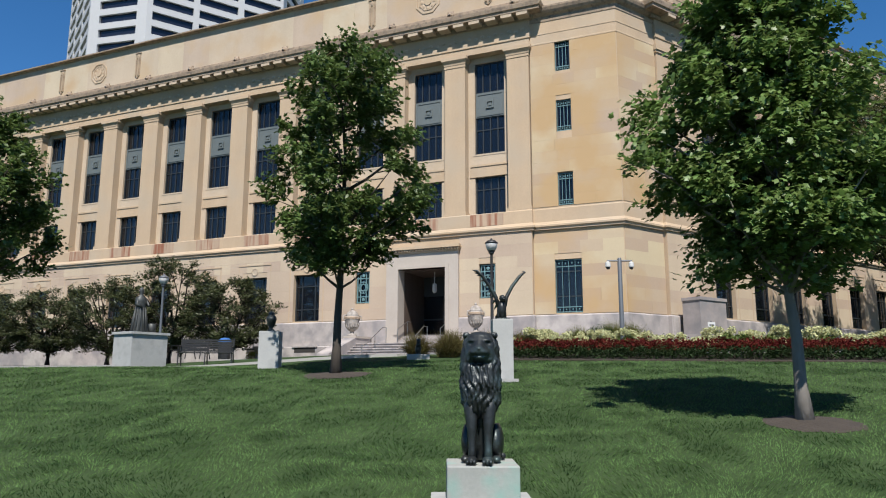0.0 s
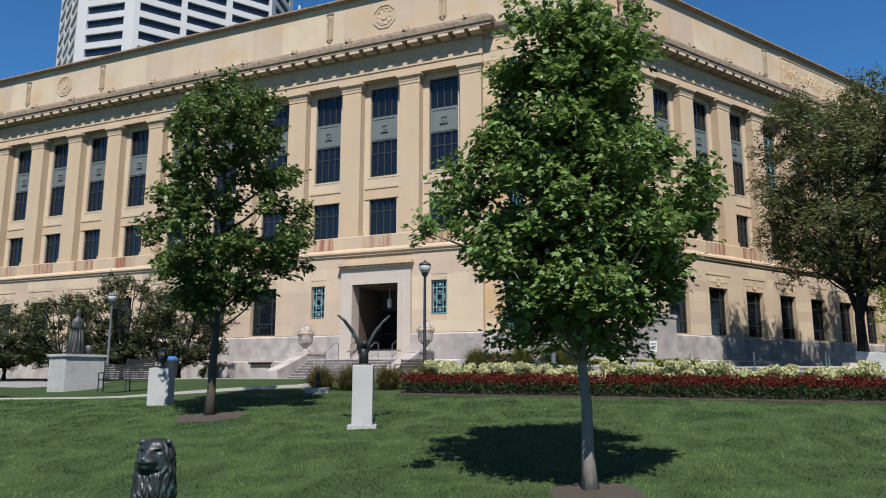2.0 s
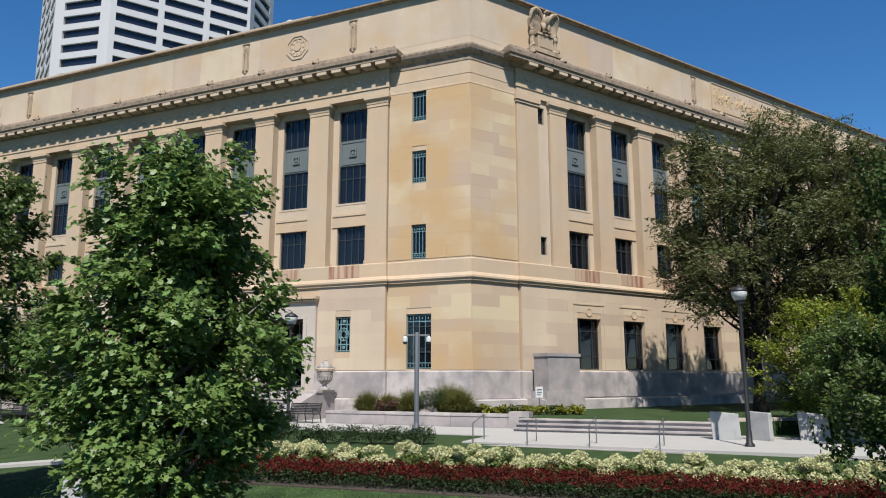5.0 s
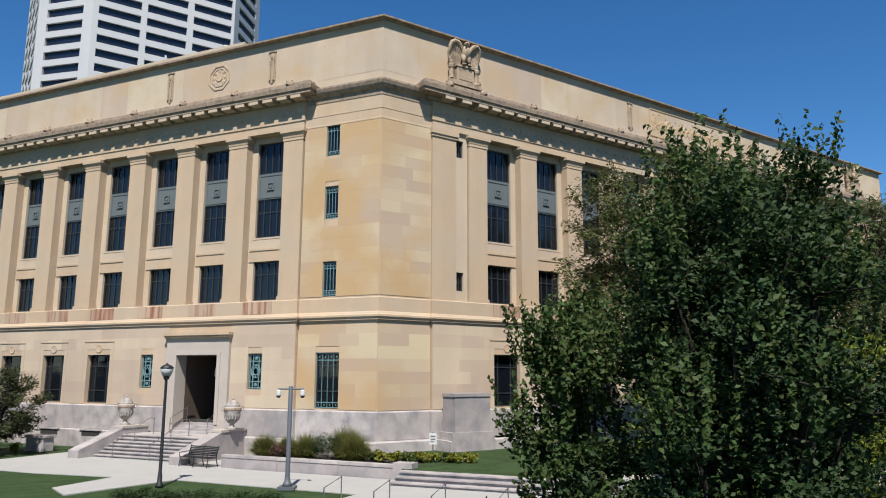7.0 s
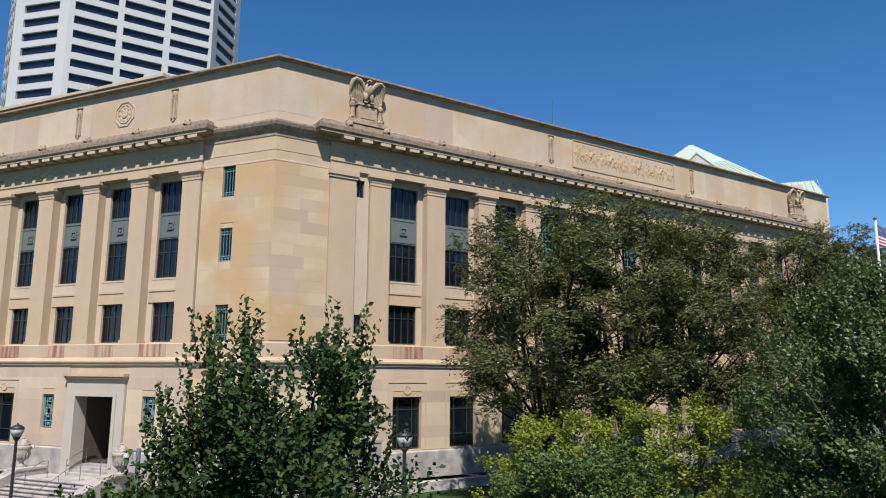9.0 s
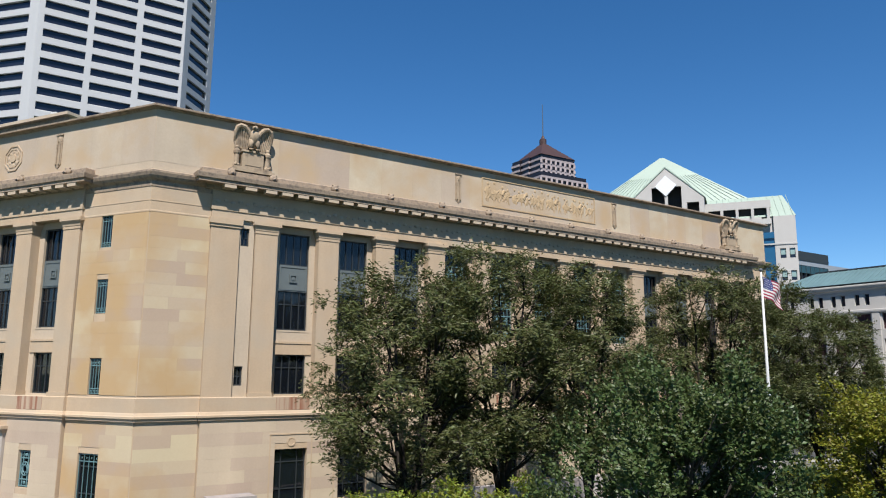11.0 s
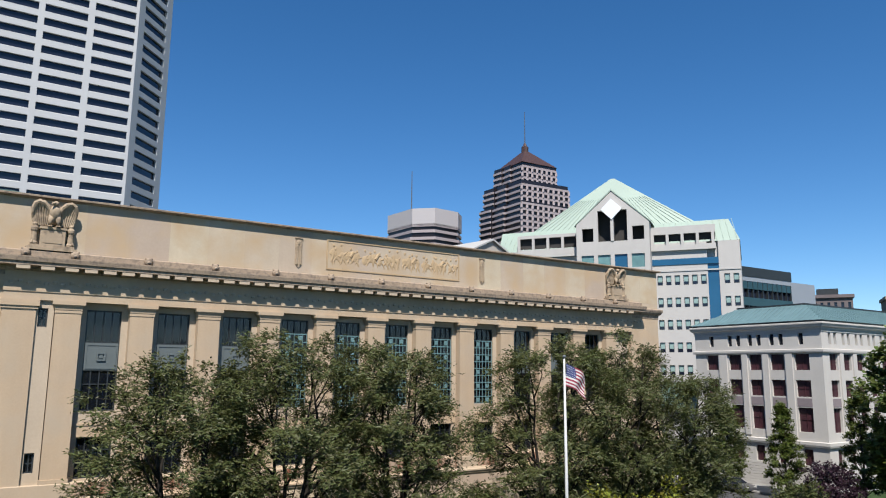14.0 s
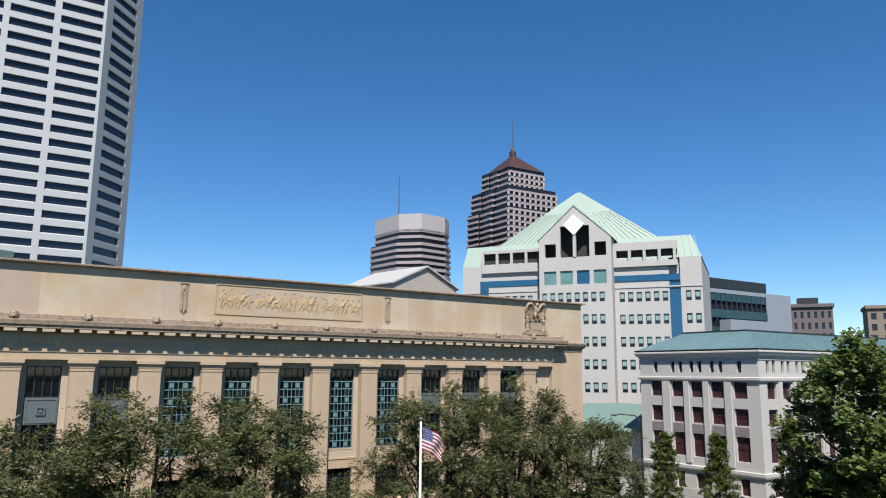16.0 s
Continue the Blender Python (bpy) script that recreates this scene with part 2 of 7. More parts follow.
# ---- mesh helpers ----
class MB:
    """Collects points and faces of one mesh."""

    def __init__(self):
        self.v, self.f = [], []

    def box(self, x0, x1, y0, y1, z0, z1):
        n = len(self.v)
        self.v += [(x0, y0, z0), (x1, y0, z0), (x1, y1, z0), (x0, y1, z0), (x0, y0, z1), (x1, y0, z1), (x1, y1, z1), (x0, y1, z1)]
        self.f += [[n + i for i in q] for q in ((0, 3, 2, 1), (4, 5, 6, 7), (0, 1, 5, 4), (1, 2, 6, 5), (2, 3, 7, 6), (3, 0, 4, 7))]
        return self

    def loft(self, rings, cap=True, closed=True):
        """Skin over rings of equally many points."""
        n, k = len(self.v), len(rings[0])
        for r in rings:
            self.v += [tuple(p) for p in r]
        for i in range(len(rings) - 1):
            for j in range(k if closed else k - 1):
                a, b = n + i * k + j, n + i * k + (j + 1) % k
                self.f.append([a, b, b + k, a + k])
        if cap:
            self.f.append([n + j for j in range(k)][::-1])
            self.f.append([n + (len(rings) - 1) * k + j for j in range(k)])
        return self

    def lathe(self, profile, cx=0, cy=0, k=16, squash=1.0):
        return self.loft([[(cx + r * math.cos(2 * math.pi * j / k), cy + squash * r * math.sin(2 * math.pi * j / k), z) for j in range(k)] for r, z in profile])

    def tube(self, path, radii, k=8):
        """A round bar along a path; radii is one number or one for each point."""
        rings = []
        path = [Vector(p) for p in path]
        for i, p in enumerate(path):
            d = (path[min(i + 1, len(path) - 1)] - path[max(i - 1, 0)]).normalized()
            a = d.cross(Vector((0.31, 0.95, 0.05)) if abs(d.y) < 0.9 else Vector((1, 0, 0))).normalized()
            b = d.cross(a)
            r = radii if isinstance(radii, (int, float)) else radii[i]
            rings.append([p + a * (r * math.cos(2 * math.pi * j / k)) + b * (r * math.sin(2 * math.pi * j / k)) for j in range(k)])
        return self.loft(rings)

    def sweep(self, profile, pts):
        """A moulding: profile of (outward, z) along a plan line; outward is to the right of travel."""
        rings = []
        P = [Vector(p[:2]) for p in pts]
        for i, p in enumerate(P):
            d0 = (p - P[i - 1]).normalized() if i else (P[1] - p).normalized()
            d1 = (P[i + 1] - p).normalized() if i < len(P) - 1 else d0
            n0, n1 = Vector((d0.y, -d0.x)), Vector((d1.y, -d1.x))
            m = (n0 + n1).normalized()
            m = m / max(0.2, m.dot(n0))
            rings.append([(p.x + m.x * o, p.y + m.y * o, z) for o, z in profile])
        return self.loft(rings)

    def blob(self, c, r, k=8, m=6, jag=0.0):
        """A rounded lump, r = (rx, ry, rz)."""
        rings = []
        for i in range(1, m):
            a = math.pi * i / m
            rings.append([(c[0] + r[0] * math.sin(a) * math.cos(2 * math.pi * j / k) * (1 + jag * random.uniform(-1, 1)),
                           c[1] + r[1] * math.sin(a) * math.sin(2 * math.pi * j / k) * (1 + jag * random.uniform(-1, 1)),
                           c[2] - r[2] * math.cos(a)) for j in range(k)])
        return self.loft(rings)

    def wall(self, x0, x1, z0, z1, y0, y1, holes=()):
        """A wall with rectangular openings (hx0, hx1, hz0, hz1) through it."""
        xs = sorted({x0, x1, *[min(max(v, x0), x1) for q in holes for v in q[:2]]})
        for a, b in zip(xs, xs[1:]):
            if b - a < 1e-4:
                continue
            mid, z = (a + b) / 2, z0
            for q in sorted((q for q in holes if q[0] < mid < q[1]), key=lambda q: q[2]):
                if q[2] > z:
                    self.box(a, b, y0, y1, z, min(q[2], z1))
                z = max(z, q[3])
            if z < z1:
                self.box(a, b, y0, y1, z, z1)
        return self

    def mesh(self, name, mat, smooth=False, fix=True):
        me = bpy.data.meshes.new(name)
        me.from_pydata(self.v, [], self.f)
        if fix:
            bm = bmesh.new()
            bm.from_mesh(me)
            bmesh.ops.recalc_face_normals(bm, faces=bm.faces)
            bm.to_mesh(me)
            bm.free()
        for mt in (mat if isinstance(mat, (list, tuple)) else [mat]):
            me.materials.append(mt)
        if smooth:
            me.shade_smooth()
        return me


def thing(name, label, category, m=None, group="", kind=""):
    ob = new(name)
    if m is not None:
        ob.matrix_basis = m
    return tagged(ob, label, category, group, kind)


def part(name, mb, mat, parent, label="", m=None, smooth=False):
    """Links one mesh under a thing or a part; mb may be a mesh that is already made."""
    me = mb.mesh(name, mat, smooth) if isinstance(mb, MB) else mb
    ob = new(name, me)
    ob.parent = parent
    if m is not None:
        ob.matrix_basis = m
    if label:
        ob["label"] = label
    return ob


def solo(name, mb, mat, label="", category="", m=None, group="", kind="", smooth=False):
    ob = new(name, mb.mesh(name, mat, smooth) if isinstance(mb, MB) else mb)
    if m is not None:
        ob.matrix_basis = m
    return tagged(ob, label, category, group, kind)


def bevel(ob, w=0.01, seg=2):
    b = ob.modifiers.new("bevel", "BEVEL")
    b.width, b.segments, b.limit_method = w, seg, "ANGLE"
    return ob


# ---- ground ----
def ground_z(x, y):
    a = -1.9 + 0.086 * (x + y - 8.8)
    k = 0.25
    e = min(max((x - 55) / 37, 0), 1)
    f = min(max((13 - x) / 7, 0), 1)
    cap = -0.55 * f * f * (3 - 2 * f)
    k = 0.25 - 0.15 * f
    return cap + (-k * math.log(1 + math.exp(-(a - cap) / k)) if (a - cap) / k > -30 else a - cap) + 2.0 * e * e * (3 - 2 * e)


def build_ground():
    mb = MB()
    xs = [-3000, -600, -150, -60] + [-30 + i * 1.0 for i in range(91)] + [75, 100, 160, 400, 900, 3000]
    ys = [-3000, -600, -150, -60] + [-30 + i * 1.0 for i in range(76)] + [60, 100, 200, 500, 1000, 3000]

    def gz(x, y):
        return max(ground_z(x, y), -3.6)
    for y in ys:
        for x in xs:
            mb.v.append((x, y, gz(x, y)))
    w = len(xs)
    for j in range(len(ys) - 1):
        for i in range(w - 1):
            a = j * w + i
            mb.f.append([a, a + 1, a + w + 1, a + w])
    me = mb.mesh("ground", GRASS, smooth=True)
    return solo("ground", me, None, "sloping green mown lawn", "ground", kind="structure")


build_ground()

# ---- courthouse ----
YR = 25.3
LA = radians(121.3)
LD, LN = Vector((math.cos(LA), math.sin(LA))), Vector((-math.sin(LA), math.cos(LA)))
LP = Vector((27.04, 29.61))


def lp(u, out=0.0):
    """Plan point on the long west front: u metres from its end pilaster, out metres in front."""
    return LP + LD * u + LN * out


def rp(x, out=0.0):
    return Vector((x, YR - out))


ML = Matrix(((-LD.x, -LN.x, 0, LP.x), (-LD.y, -LN.y, 0, LP.y), (0, 0, 1, 0), (0, 0, 0, 1)))
R0 = 32.96
MR = pose(R0, YR, 0)
U_END, X_END = 62.0, 85.4


def corner(out):
    """Where the two fronts meet, out metres in front of both."""
    y = YR - out
    base = LP + LN * out
    s = (y - base.y) / LD.y
    return Vector((base.x + LD.x * s, y))


def front_line(ol, oc, orr):
    """Plan line of the whole front: west front at ol, corner block at oc, south front at orr."""
    return ([lp(U_END, ol) - LN * 26, lp(U_END, ol), lp(0.0, ol), lp(0.0, oc), corner(oc), rp(R0, oc), rp(R0, orr), rp(X_END - 3.66, orr),
             rp(X_END - 3.66, oc), rp(X_END, oc), rp(X_END, oc) + Vector((0, 30))])


house = thing("courthouse", "large buff limestone courthouse with pilasters, cornice and a blunt corner", "building")
BAY_L = [-(2.65 + 4.0 * i) for i in range(14)]
BAY_R = [5.16 + 3.9 * i for i in range(11)]
CB = -0.14          # the corner block stands back from the pilasters
REC = 0.55          # depth of the bays behind the pilaster faces
Z_PL1, Z_PL2, Z_BELT0, Z_BELT1, Z_SILL, Z_CAP, Z_ARCH, Z_CORN, Z_PAR, Z_TOP = 1.05, 2.52, 7.2, 7.62, 8.4, 18.2, 18.2, 20.45, 20.8, 24.0


def frame_mesh(w, hgt, mull, rails, depth=0.12, bar=0.06):
    """Outer frame and its bars; origin at the foot of the middle, front at y=0."""
    b = bar * 1.3
    mb = MB()
    ring = [(-1, 0), (1, 0), (1, 1), (-1, 1)]
    mb.loft([[(sx * w / 2, y, sz * hgt) for sx, sz in ring] if out else [(sx * (w / 2 - b), y, b + sz * (hgt - 2 * b)) for sx, sz in ring]
             for out, y in ((1, 0), (0, 0), (0, depth), (1, depth), (1, 0))], cap=False)
    bars = []
    for x in mull:
        bars.append(("mullion", MB().box(x - bar / 2, x + bar / 2, 0.01, depth - 0.01, b, hgt - b).mesh("mullion", BRONZE)))
    for z in rails:
        bars.append(("rail", MB().box(-w / 2 + b, w / 2 - b, 0.015, depth - 0.015, z - bar / 2, z + bar / 2).mesh("rail", BRONZE)))
    return mb.mesh("window", BRONZE), bars


def pane_mesh(w, hgt):
    return MB().box(-w / 2 + 0.03, w / 2 - 0.03, 0.06, 0.075, 0.03, hgt - 0.03).mesh("pane", GLASS)


def rosette_screen(w, hgt):
    """Bronze screen of slim uprights with a large rosette in its middle."""
    mb = MB()
    for x in (-0.40, -0.2, 0.2, 0.40):
        mb.box(x * w - 0.028, x * w + 0.028, -0.05, -0.01, 0.03, hgt - 0.03)
    for z in (0.08, 0.42, hgt - 0.42, hgt - 0.08):
        mb.box(-w / 2 + 0.03, w / 2 - 0.03, -0.045, -0.012, z - 0.03, z + 0.03)
    for r in (0.31, 0.17):
        ring = [(r * math.cos(a), hgt / 2 + r * 1.15 * math.sin(a)) for a in [2 * math.pi * k / 16 for k in range(17)]]
        for (xa, za), (xb, zb) in zip(ring, ring[1:]):
            mb.tube([(xa, -0.055, za), (xb, -0.055, zb)], 0.03, 5)
    for k in range(8):
        a = 2 * math.pi * k / 8
        mb.blob((0.24 * math.cos(a), -0.06, hgt / 2 + 0.28 * math.sin(a)), (0.05, 0.03, 0.055), 6, 5)
    for z in (0.25, hgt - 0.25):
        mb.blob((0, -0.04, z), (0.11, 0.03, 0.11), 8, 5)
    return mb.mesh("grille", TEAL)


def bar_screen(w, hgt, cols, rails):
    """Slim upright bars between a few rails, with small rings in the top and bottom bands."""
    mb = MB()
    for i in range(cols + 1):
        x = -w / 2 + 0.03 + (w - 0.06) * i / cols
        mb.box(x - 0.012, x + 0.012, -0.05, -0.015, 0.02, hgt - 0.02)
    for z in rails:
        mb.box(-w / 2 + 0.02, w / 2 - 0.02, -0.046, -0.018, z - 0.022, z + 0.022)
    for z in ((rails[0] + rails[1]) / 2, (rails[2] + rails[3]) / 2):
        for i in range(cols):
            x = -w / 2 + 0.03 + (w - 0.06) * (i + 0.5) / cols
            mb.blob((x, -0.032, z), (0.035, 0.02, 0.06), 6, 5)
    return mb.mesh("grille", TEAL)


def medallion_screen(w, hgt):
    """Tall bronze screen: slim uprights and rails with a pair of pale discs in every second band."""
    mb = MB()
    for i in range(7):
        x = -w / 2 + w * i / 6
        mb.box(x - 0.017, x + 0.017, -0.05, -0.015, 0, hgt)
    n = 9
    for j in range(n + 1):
        z = hgt * j / n
        mb.box(-w / 2, w / 2, -0.046, -0.018, z - 0.03, z + 0.03)
        if j % 2 == 0 and j < n:
            for x in (-w / 4, w / 4):
                zc, r = z + hgt / n / 2, 0.17
                mb.loft([[(x + q * math.cos(2 * math.pi * k / 12), y, zc + q * math.sin(2 * math.pi * k / 12)) for k in range(12)] for q, y in ((r, -0.02), (r, -0.06), (r * 0.6, -0.075), (r * 0.3, -0.06))])
    return mb.mesh("grille", TEAL)


SILL = {}


def sill_mesh(w):
    if w not in SILL:
        SILL[w] = MB().box(-w / 2 - 0.05, w / 2 + 0.05, -0.16, 0.1, -0.10, 0.0).mesh("sill", STONE_PALE)
    return SILL[w]


UP_W, UP_H = 1.86, 5.68
up_frame = frame_mesh(UP_W, UP_H, [-0.46, 0, 0.46], [1.5, 2.25, 3.85])
up_low, up_top = pane_mesh(UP_W, 2.25), pane_mesh(UP_W, 1.8)
span = MB().box(-UP_W / 2 + 0.04, UP_W / 2 - 0.04, -0.04, 0.05, 2.28, 3.82)
span.box(-UP_W / 2 + 0.12, UP_W / 2 - 0.12, -0.07, -0.04, 2.36, 2.42).box(-UP_W / 2 + 0.12, UP_W / 2 - 0.12, -0.07, -0.04, 3.68, 3.74)
span.box(-UP_W / 2 + 0.12, -UP_W / 2 + 0.18, -0.07, -0.04, 2.42, 3.68).box(UP_W / 2 - 0.18, UP_W / 2 - 0.12, -0.07, -0.04, 2.42, 3.68)
for x0, x1, z0, z1 in ((-0.24, 0.24, 3.21, 3.29), (-0.24, 0.24, 2.81, 2.89), (-0.24, -0.16, 2.89, 3.21), (0.16, 0.24, 2.89, 3.21)):
    span.box(x0, x1, -0.11, -0.04, z0, z1)
span.box(-0.09, 0.09, -0.09, -0.04, 2.96, 3.14)
span = span.mesh("spandrel", SPANDREL)
low_frame, low_pane = frame_mesh(UP_W, 2.25, [-0.46, 0, 0.46], [1.5]), pane_mesh(UP_W, 2.25)
gr_frame, gr_pane = frame_mesh(1.92, 2.92, [-0.48, 0.48], [0.75, 2.2]), pane_mesh(1.92, 2.92)
sm_frame, sm_pane, sm_grille = frame_mesh(0.98, 1.95, [], []), pane_mesh(0.98, 1.95), rosette_screen(0.98, 1.95)
cw_frame, cw_pane, cw_grille = frame_mesh(0.87, 1.85, [], []), pane_mesh(0.87, 1.85), bar_screen(0.87, 1.85, 4, (0.06, 0.3, 1.5, 1.79))
cg_frame, cg_pane, cg_grille = frame_mesh(1.48, 2.92, [], [0.9, 2.25]), pane_mesh(1.48, 2.92), bar_screen(1.48, 2.92, 4, (0.06, 0.32, 2.52, 2.86))
tl_grille = medallion_screen(UP_W - 0.1, 4.75)
tl_frame, tl_pane = frame_mesh(UP_W, UP_H, [-0.46, 0, 0.46], [4.78]), pane_mesh(UP_W, UP_H)
sl_frame, sl_pane = frame_mesh(0.48, 1.02, [0], [0.5]), pane_mesh(0.48, 1.02)


def window(M, x, z, y, frm, panes, extra=(), sill=0.0):
    ob = part("window", frm[0], None, house, m=M @ pose(x, y, z))
    for nm, me in frm[1]:
        part(nm, me, None, ob)
    for me, dz in panes:
        part("pane", me, None, ob, m=pose(0, 0, dz))
    for nm, me, lab in extra:
        part(nm, me, None, ob, lab)
    if sill:
        part("sill", sill_mesh(sill), None, ob)
    return ob


pil_mesh = MB()
pil_mesh.box(-0.66, 0.66, 0, REC + 0.05, 8.62, 17.55).box(-0.72, 0.72, -0.06, REC + 0.05, Z_SILL, 8.62)
pil_mesh.box(-0.69, 0.69, -0.03, REC + 0.05, 17.55, 17.72)
pil_mesh.loft([[(-0.70 - e, -0.05 - e, z), (0.70 + e, -0.05 - e, z), (0.70 + e, REC + 0.05, z), (-0.70 - e, REC + 0.05, z)] for e, z in ((0, 17.72), (0.02, 17.85), (0.10, 17.98), (0.13, 18.0), (0.13, 18.2))])
pil_mesh = pil_mesh.mesh("pilaster", STONE)


def front(M, bays, x0, x1, ground_holes):
    """The pilastered part of one front, in its own plane: x to the right, y inwards."""
    W = MB()
    W.wall(x0, x1, 0.02, Z_BELT0 + 0.1, -0.08, 0.5, ground_holes)
    part("ground_floor_wall", W, STONE, house, m=M)
    U = MB()
    holes = []
    for b in bays:
        holes += [(b - UP_W / 2, b + UP_W / 2, 12.15, 12.15 + UP_H), (b - UP_W / 2, b + UP_W / 2, 8.5, 10.75)]
    U.wall(x0, x1, Z_SILL - 0.1, Z_CAP + 0.1, REC, REC + 0.45, holes)
    part("bay_wall", U, STONE_PALE, house, m=M)
    for b in bays:
        # a stepped panel between the two windows of a bay
        P = MB().box(b - 1.2, b + 1.2, REC - 0.09, REC + 0.01, 11.38, 11.5).box(b - 1.24, b + 1.24, REC - 0.05, REC + 0.01, 10.75, 11.38)
        part("band", P, STONE, house, m=M)
        part("apron", MB().box(b - 1.0, b + 1.0, -0.115, -0.05, 7.66, 8.36), STONE_RUST, house, "rust-streaked stone panel", m=M)


ground_L = []
for i, b in enumerate(BAY_L):
    if i == 1:
        ground_L.append((b - 1.52, b + 1.52, 0.0, 5.46))
    elif i in (0, 2):
        ground_L.append((b - 0.49, b + 0.49, 3.55, 5.5))
    else:
        ground_L.append((b - 0.96, b + 0.96, 2.6, 5.52))
ground_R = [(b - 0.96, b + 0.96, 2.6, 5.52) for b in BAY_R]
front(ML, BAY_L, -U_END, 0.0, ground_L)
front(MR, BAY_R, 0.0, X_END - 3.66 - R0, ground_R)

for M, bays, main in ((ML, BAY_L, 0), (MR, BAY_R, 1)):
    for i, b in enumerate(bays):
        y = REC + 0.14
        if main and 3 <= i <= 7:
            window(M, b, 12.15, y, tl_frame, [(tl_pane, 0)], [("grille", tl_grille, "blue-green bronze window screen")], 2.0)
        else:
            window(M, b, 12.15, y, up_frame, [(up_low, 0), (up_top, 3.85)], [("spandrel", span, "grey-green metal panel with a square boss")], 2.0)
        window(M, b, 8.5, y, low_frame, [(low_pane, 0)])
        if main or i > 2:
            window(M, b, 2.6, 0.18, gr_frame, [(gr_pane, 0)])
        elif i != 1:
            window(M, b, 3.55, 0.08, sm_frame, [(sm_pane, 0)], [("grille", sm_grille, "blue-green bronze window screen")])
        if main or i > 2:
            mb = MB().box(b - 1.28, b + 1.28, -0.13, -0.07, 6.30, 6.37).box(b - 1.28, b - 1.20, -0.105, -0.07, 2.5, 6.3).box(b + 1.20, b + 1.28, -0.105, -0.07, 2.5, 6.3)
            mb.loft([[(b + r * math.cos(2 * math.pi * k / 14), yy, 5.9 + r * math.sin(2 * math.pi * k / 14)) for k in range(14)] for r, yy in ((0.25, -0.075), (0.25, -0.12), (0.19, -0.12), (0.17, -0.10))])
            part("window_surround", mb, STONE, house, m=M)
    edges = [b - (2.0 if not main else 1.95) for b in bays] + [bays[-1] + 1.95] if main else [bays[0] + 1.94] + [b - 2.0 for b in bays]
    for x in edges:
        part("pilaster", pil_mesh, None, house, m=M @ pose(x, 0, 0))
    # lion heads along the top of the cornice
    for b in edges + ([0.78] if main else []):
        hd = MB().blob((b, -0.58, 20.70), (0.24, 0.15, 0.24), 12, 9, 0.08).blob((b, -0.74, 20.63), (0.11, 0.11, 0.10), 8, 6).blob((b - 0.16, -0.6, 20.89), (0.06, 0.06, 0.07), 6, 4).blob((b + 0.16, -0.6, 20.89), (0.06, 0.06, 0.07), 6, 4)
        if abs(b) < 60:
            spout = part("lion_head_spout", hd, STONE_DARK, house, "weathered stone lion head", m=M, smooth=True)
            # a solid black lump takes the place of the mouth's shaded hollow
            part("mouth", MB().blob((b, -0.83, 20.59), (0.075, 0.06, 0.07), 8, 6), SHADE_BLACK, spout)

# slot windows and the end pilaster of the south front
S = MB().wall(0.0, 2.5, Z_SILL - 0.1, Z_CAP + 0.1, 0.14, 0.6, [(1.74, 2.22, 16.75, 17.77), (1.74, 2.22, 9.0, 10.05)])
part("slot_wall", S, STONE_PALE, house, m=MR)
part("end_pilaster", MB().box(0.0, 1.62, 0.0, 0.3, Z_SILL, 17.7).box(-0.06, 1.70, -0.06, 0.3, 17.7, 17.86).box(-0.1, 1.76, -0.12, 0.3, 17.86, 18.2), STONE, house, m=MR)
for z in (16.75, 9.0):
    window(MR, 1.98, z, 0.28, sl_frame, [(sl_pane, 0)])

# corner block
CL = (corner(CB) - LP).dot(-LD)
CR = corner(CB).x - R0
holes_c = [(1.46, 2.33, 16.36, 18.15), (1.46, 2.33, 12.77, 14.62), (1.46, 2.33, 8.5, 10.4), (1.18, 2.66, 2.6, 5.52)]
part("corner_wall", MB().wall(0.0, CL, 0.02, 20.2, -CB, -CB + 0.5, holes_c), STONE, house, m=ML)
part("corner_wall", MB().wall(CR, 0.0, 0.02, 20.2, -CB, -CB + 0.5), STONE, house, m=MR)
part("end_block_wall", MB().box(X_END - 3.66 - R0, X_END - R0, -CB, 30.0, 0.02, 20.2), STONE, house, m=MR)
for z in (16.33, 12.77, 8.53):
    window(ML, 1.895, z, -CB + 0.12, cw_frame, [(cw_pane, 0)], [("grille", cw_grille, "blue-green bronze window bars")])
window(ML, 1.92, 2.6, -CB + 0.12, cg_frame, [(cg_pane, 0)], [("grille", cg_grille, "blue-green bronze window bars")])

# mouldings that run round the whole front
part("plinth", MB().sweep([(-0.4, 0.0), (0.34, 0.0), (0.34, 1.0), (0.28, 1.05), (-0.4, 1.05)], front_line(0.1, 0.1, 0.1)), MARBLE, house, "grey marble base course")
part("base_course", MB().sweep([(-0.1, 1.05), (0.12, 1.05), (0.12, 2.46), (0.06, 2.52), (-0.1, 2.52)], [lp(U_END, .1) - LN * 20, lp(U_END, .1), lp(8.35, .1)]), MARBLE, house, "grey marble base course")
part("base_course", MB().sweep([(-0.1, 1.05), (0.12, 1.05), (0.12, 2.46), (0.06, 2.52), (-0.1, 2.52)], [lp(4.95, .1), lp(0, .1), lp(0, CB), corner(CB), rp(R0, CB), rp(R0, .1), rp(X_END - 3.66, .1), rp(X_END, .1), rp(X_END, .1) + Vector((0, 20))]), MARBLE, house, "grey marble base course")
belt = [(-0.3, 7.2), (0.12, 7.2), (0.12, 7.3), (0.2, 7.36), (0.2, 7.46), (0.12, 7.5), (0.07, 7.6), (0.04, 7.64), (0.04, 8.36), (0.0, 8.4), (-0.75, 8.4), (-0.75, 7.2)]
part("belt_course", MB().sweep(belt, front_line(0.06, CB + 0.02, 0.06)), STONE, house)
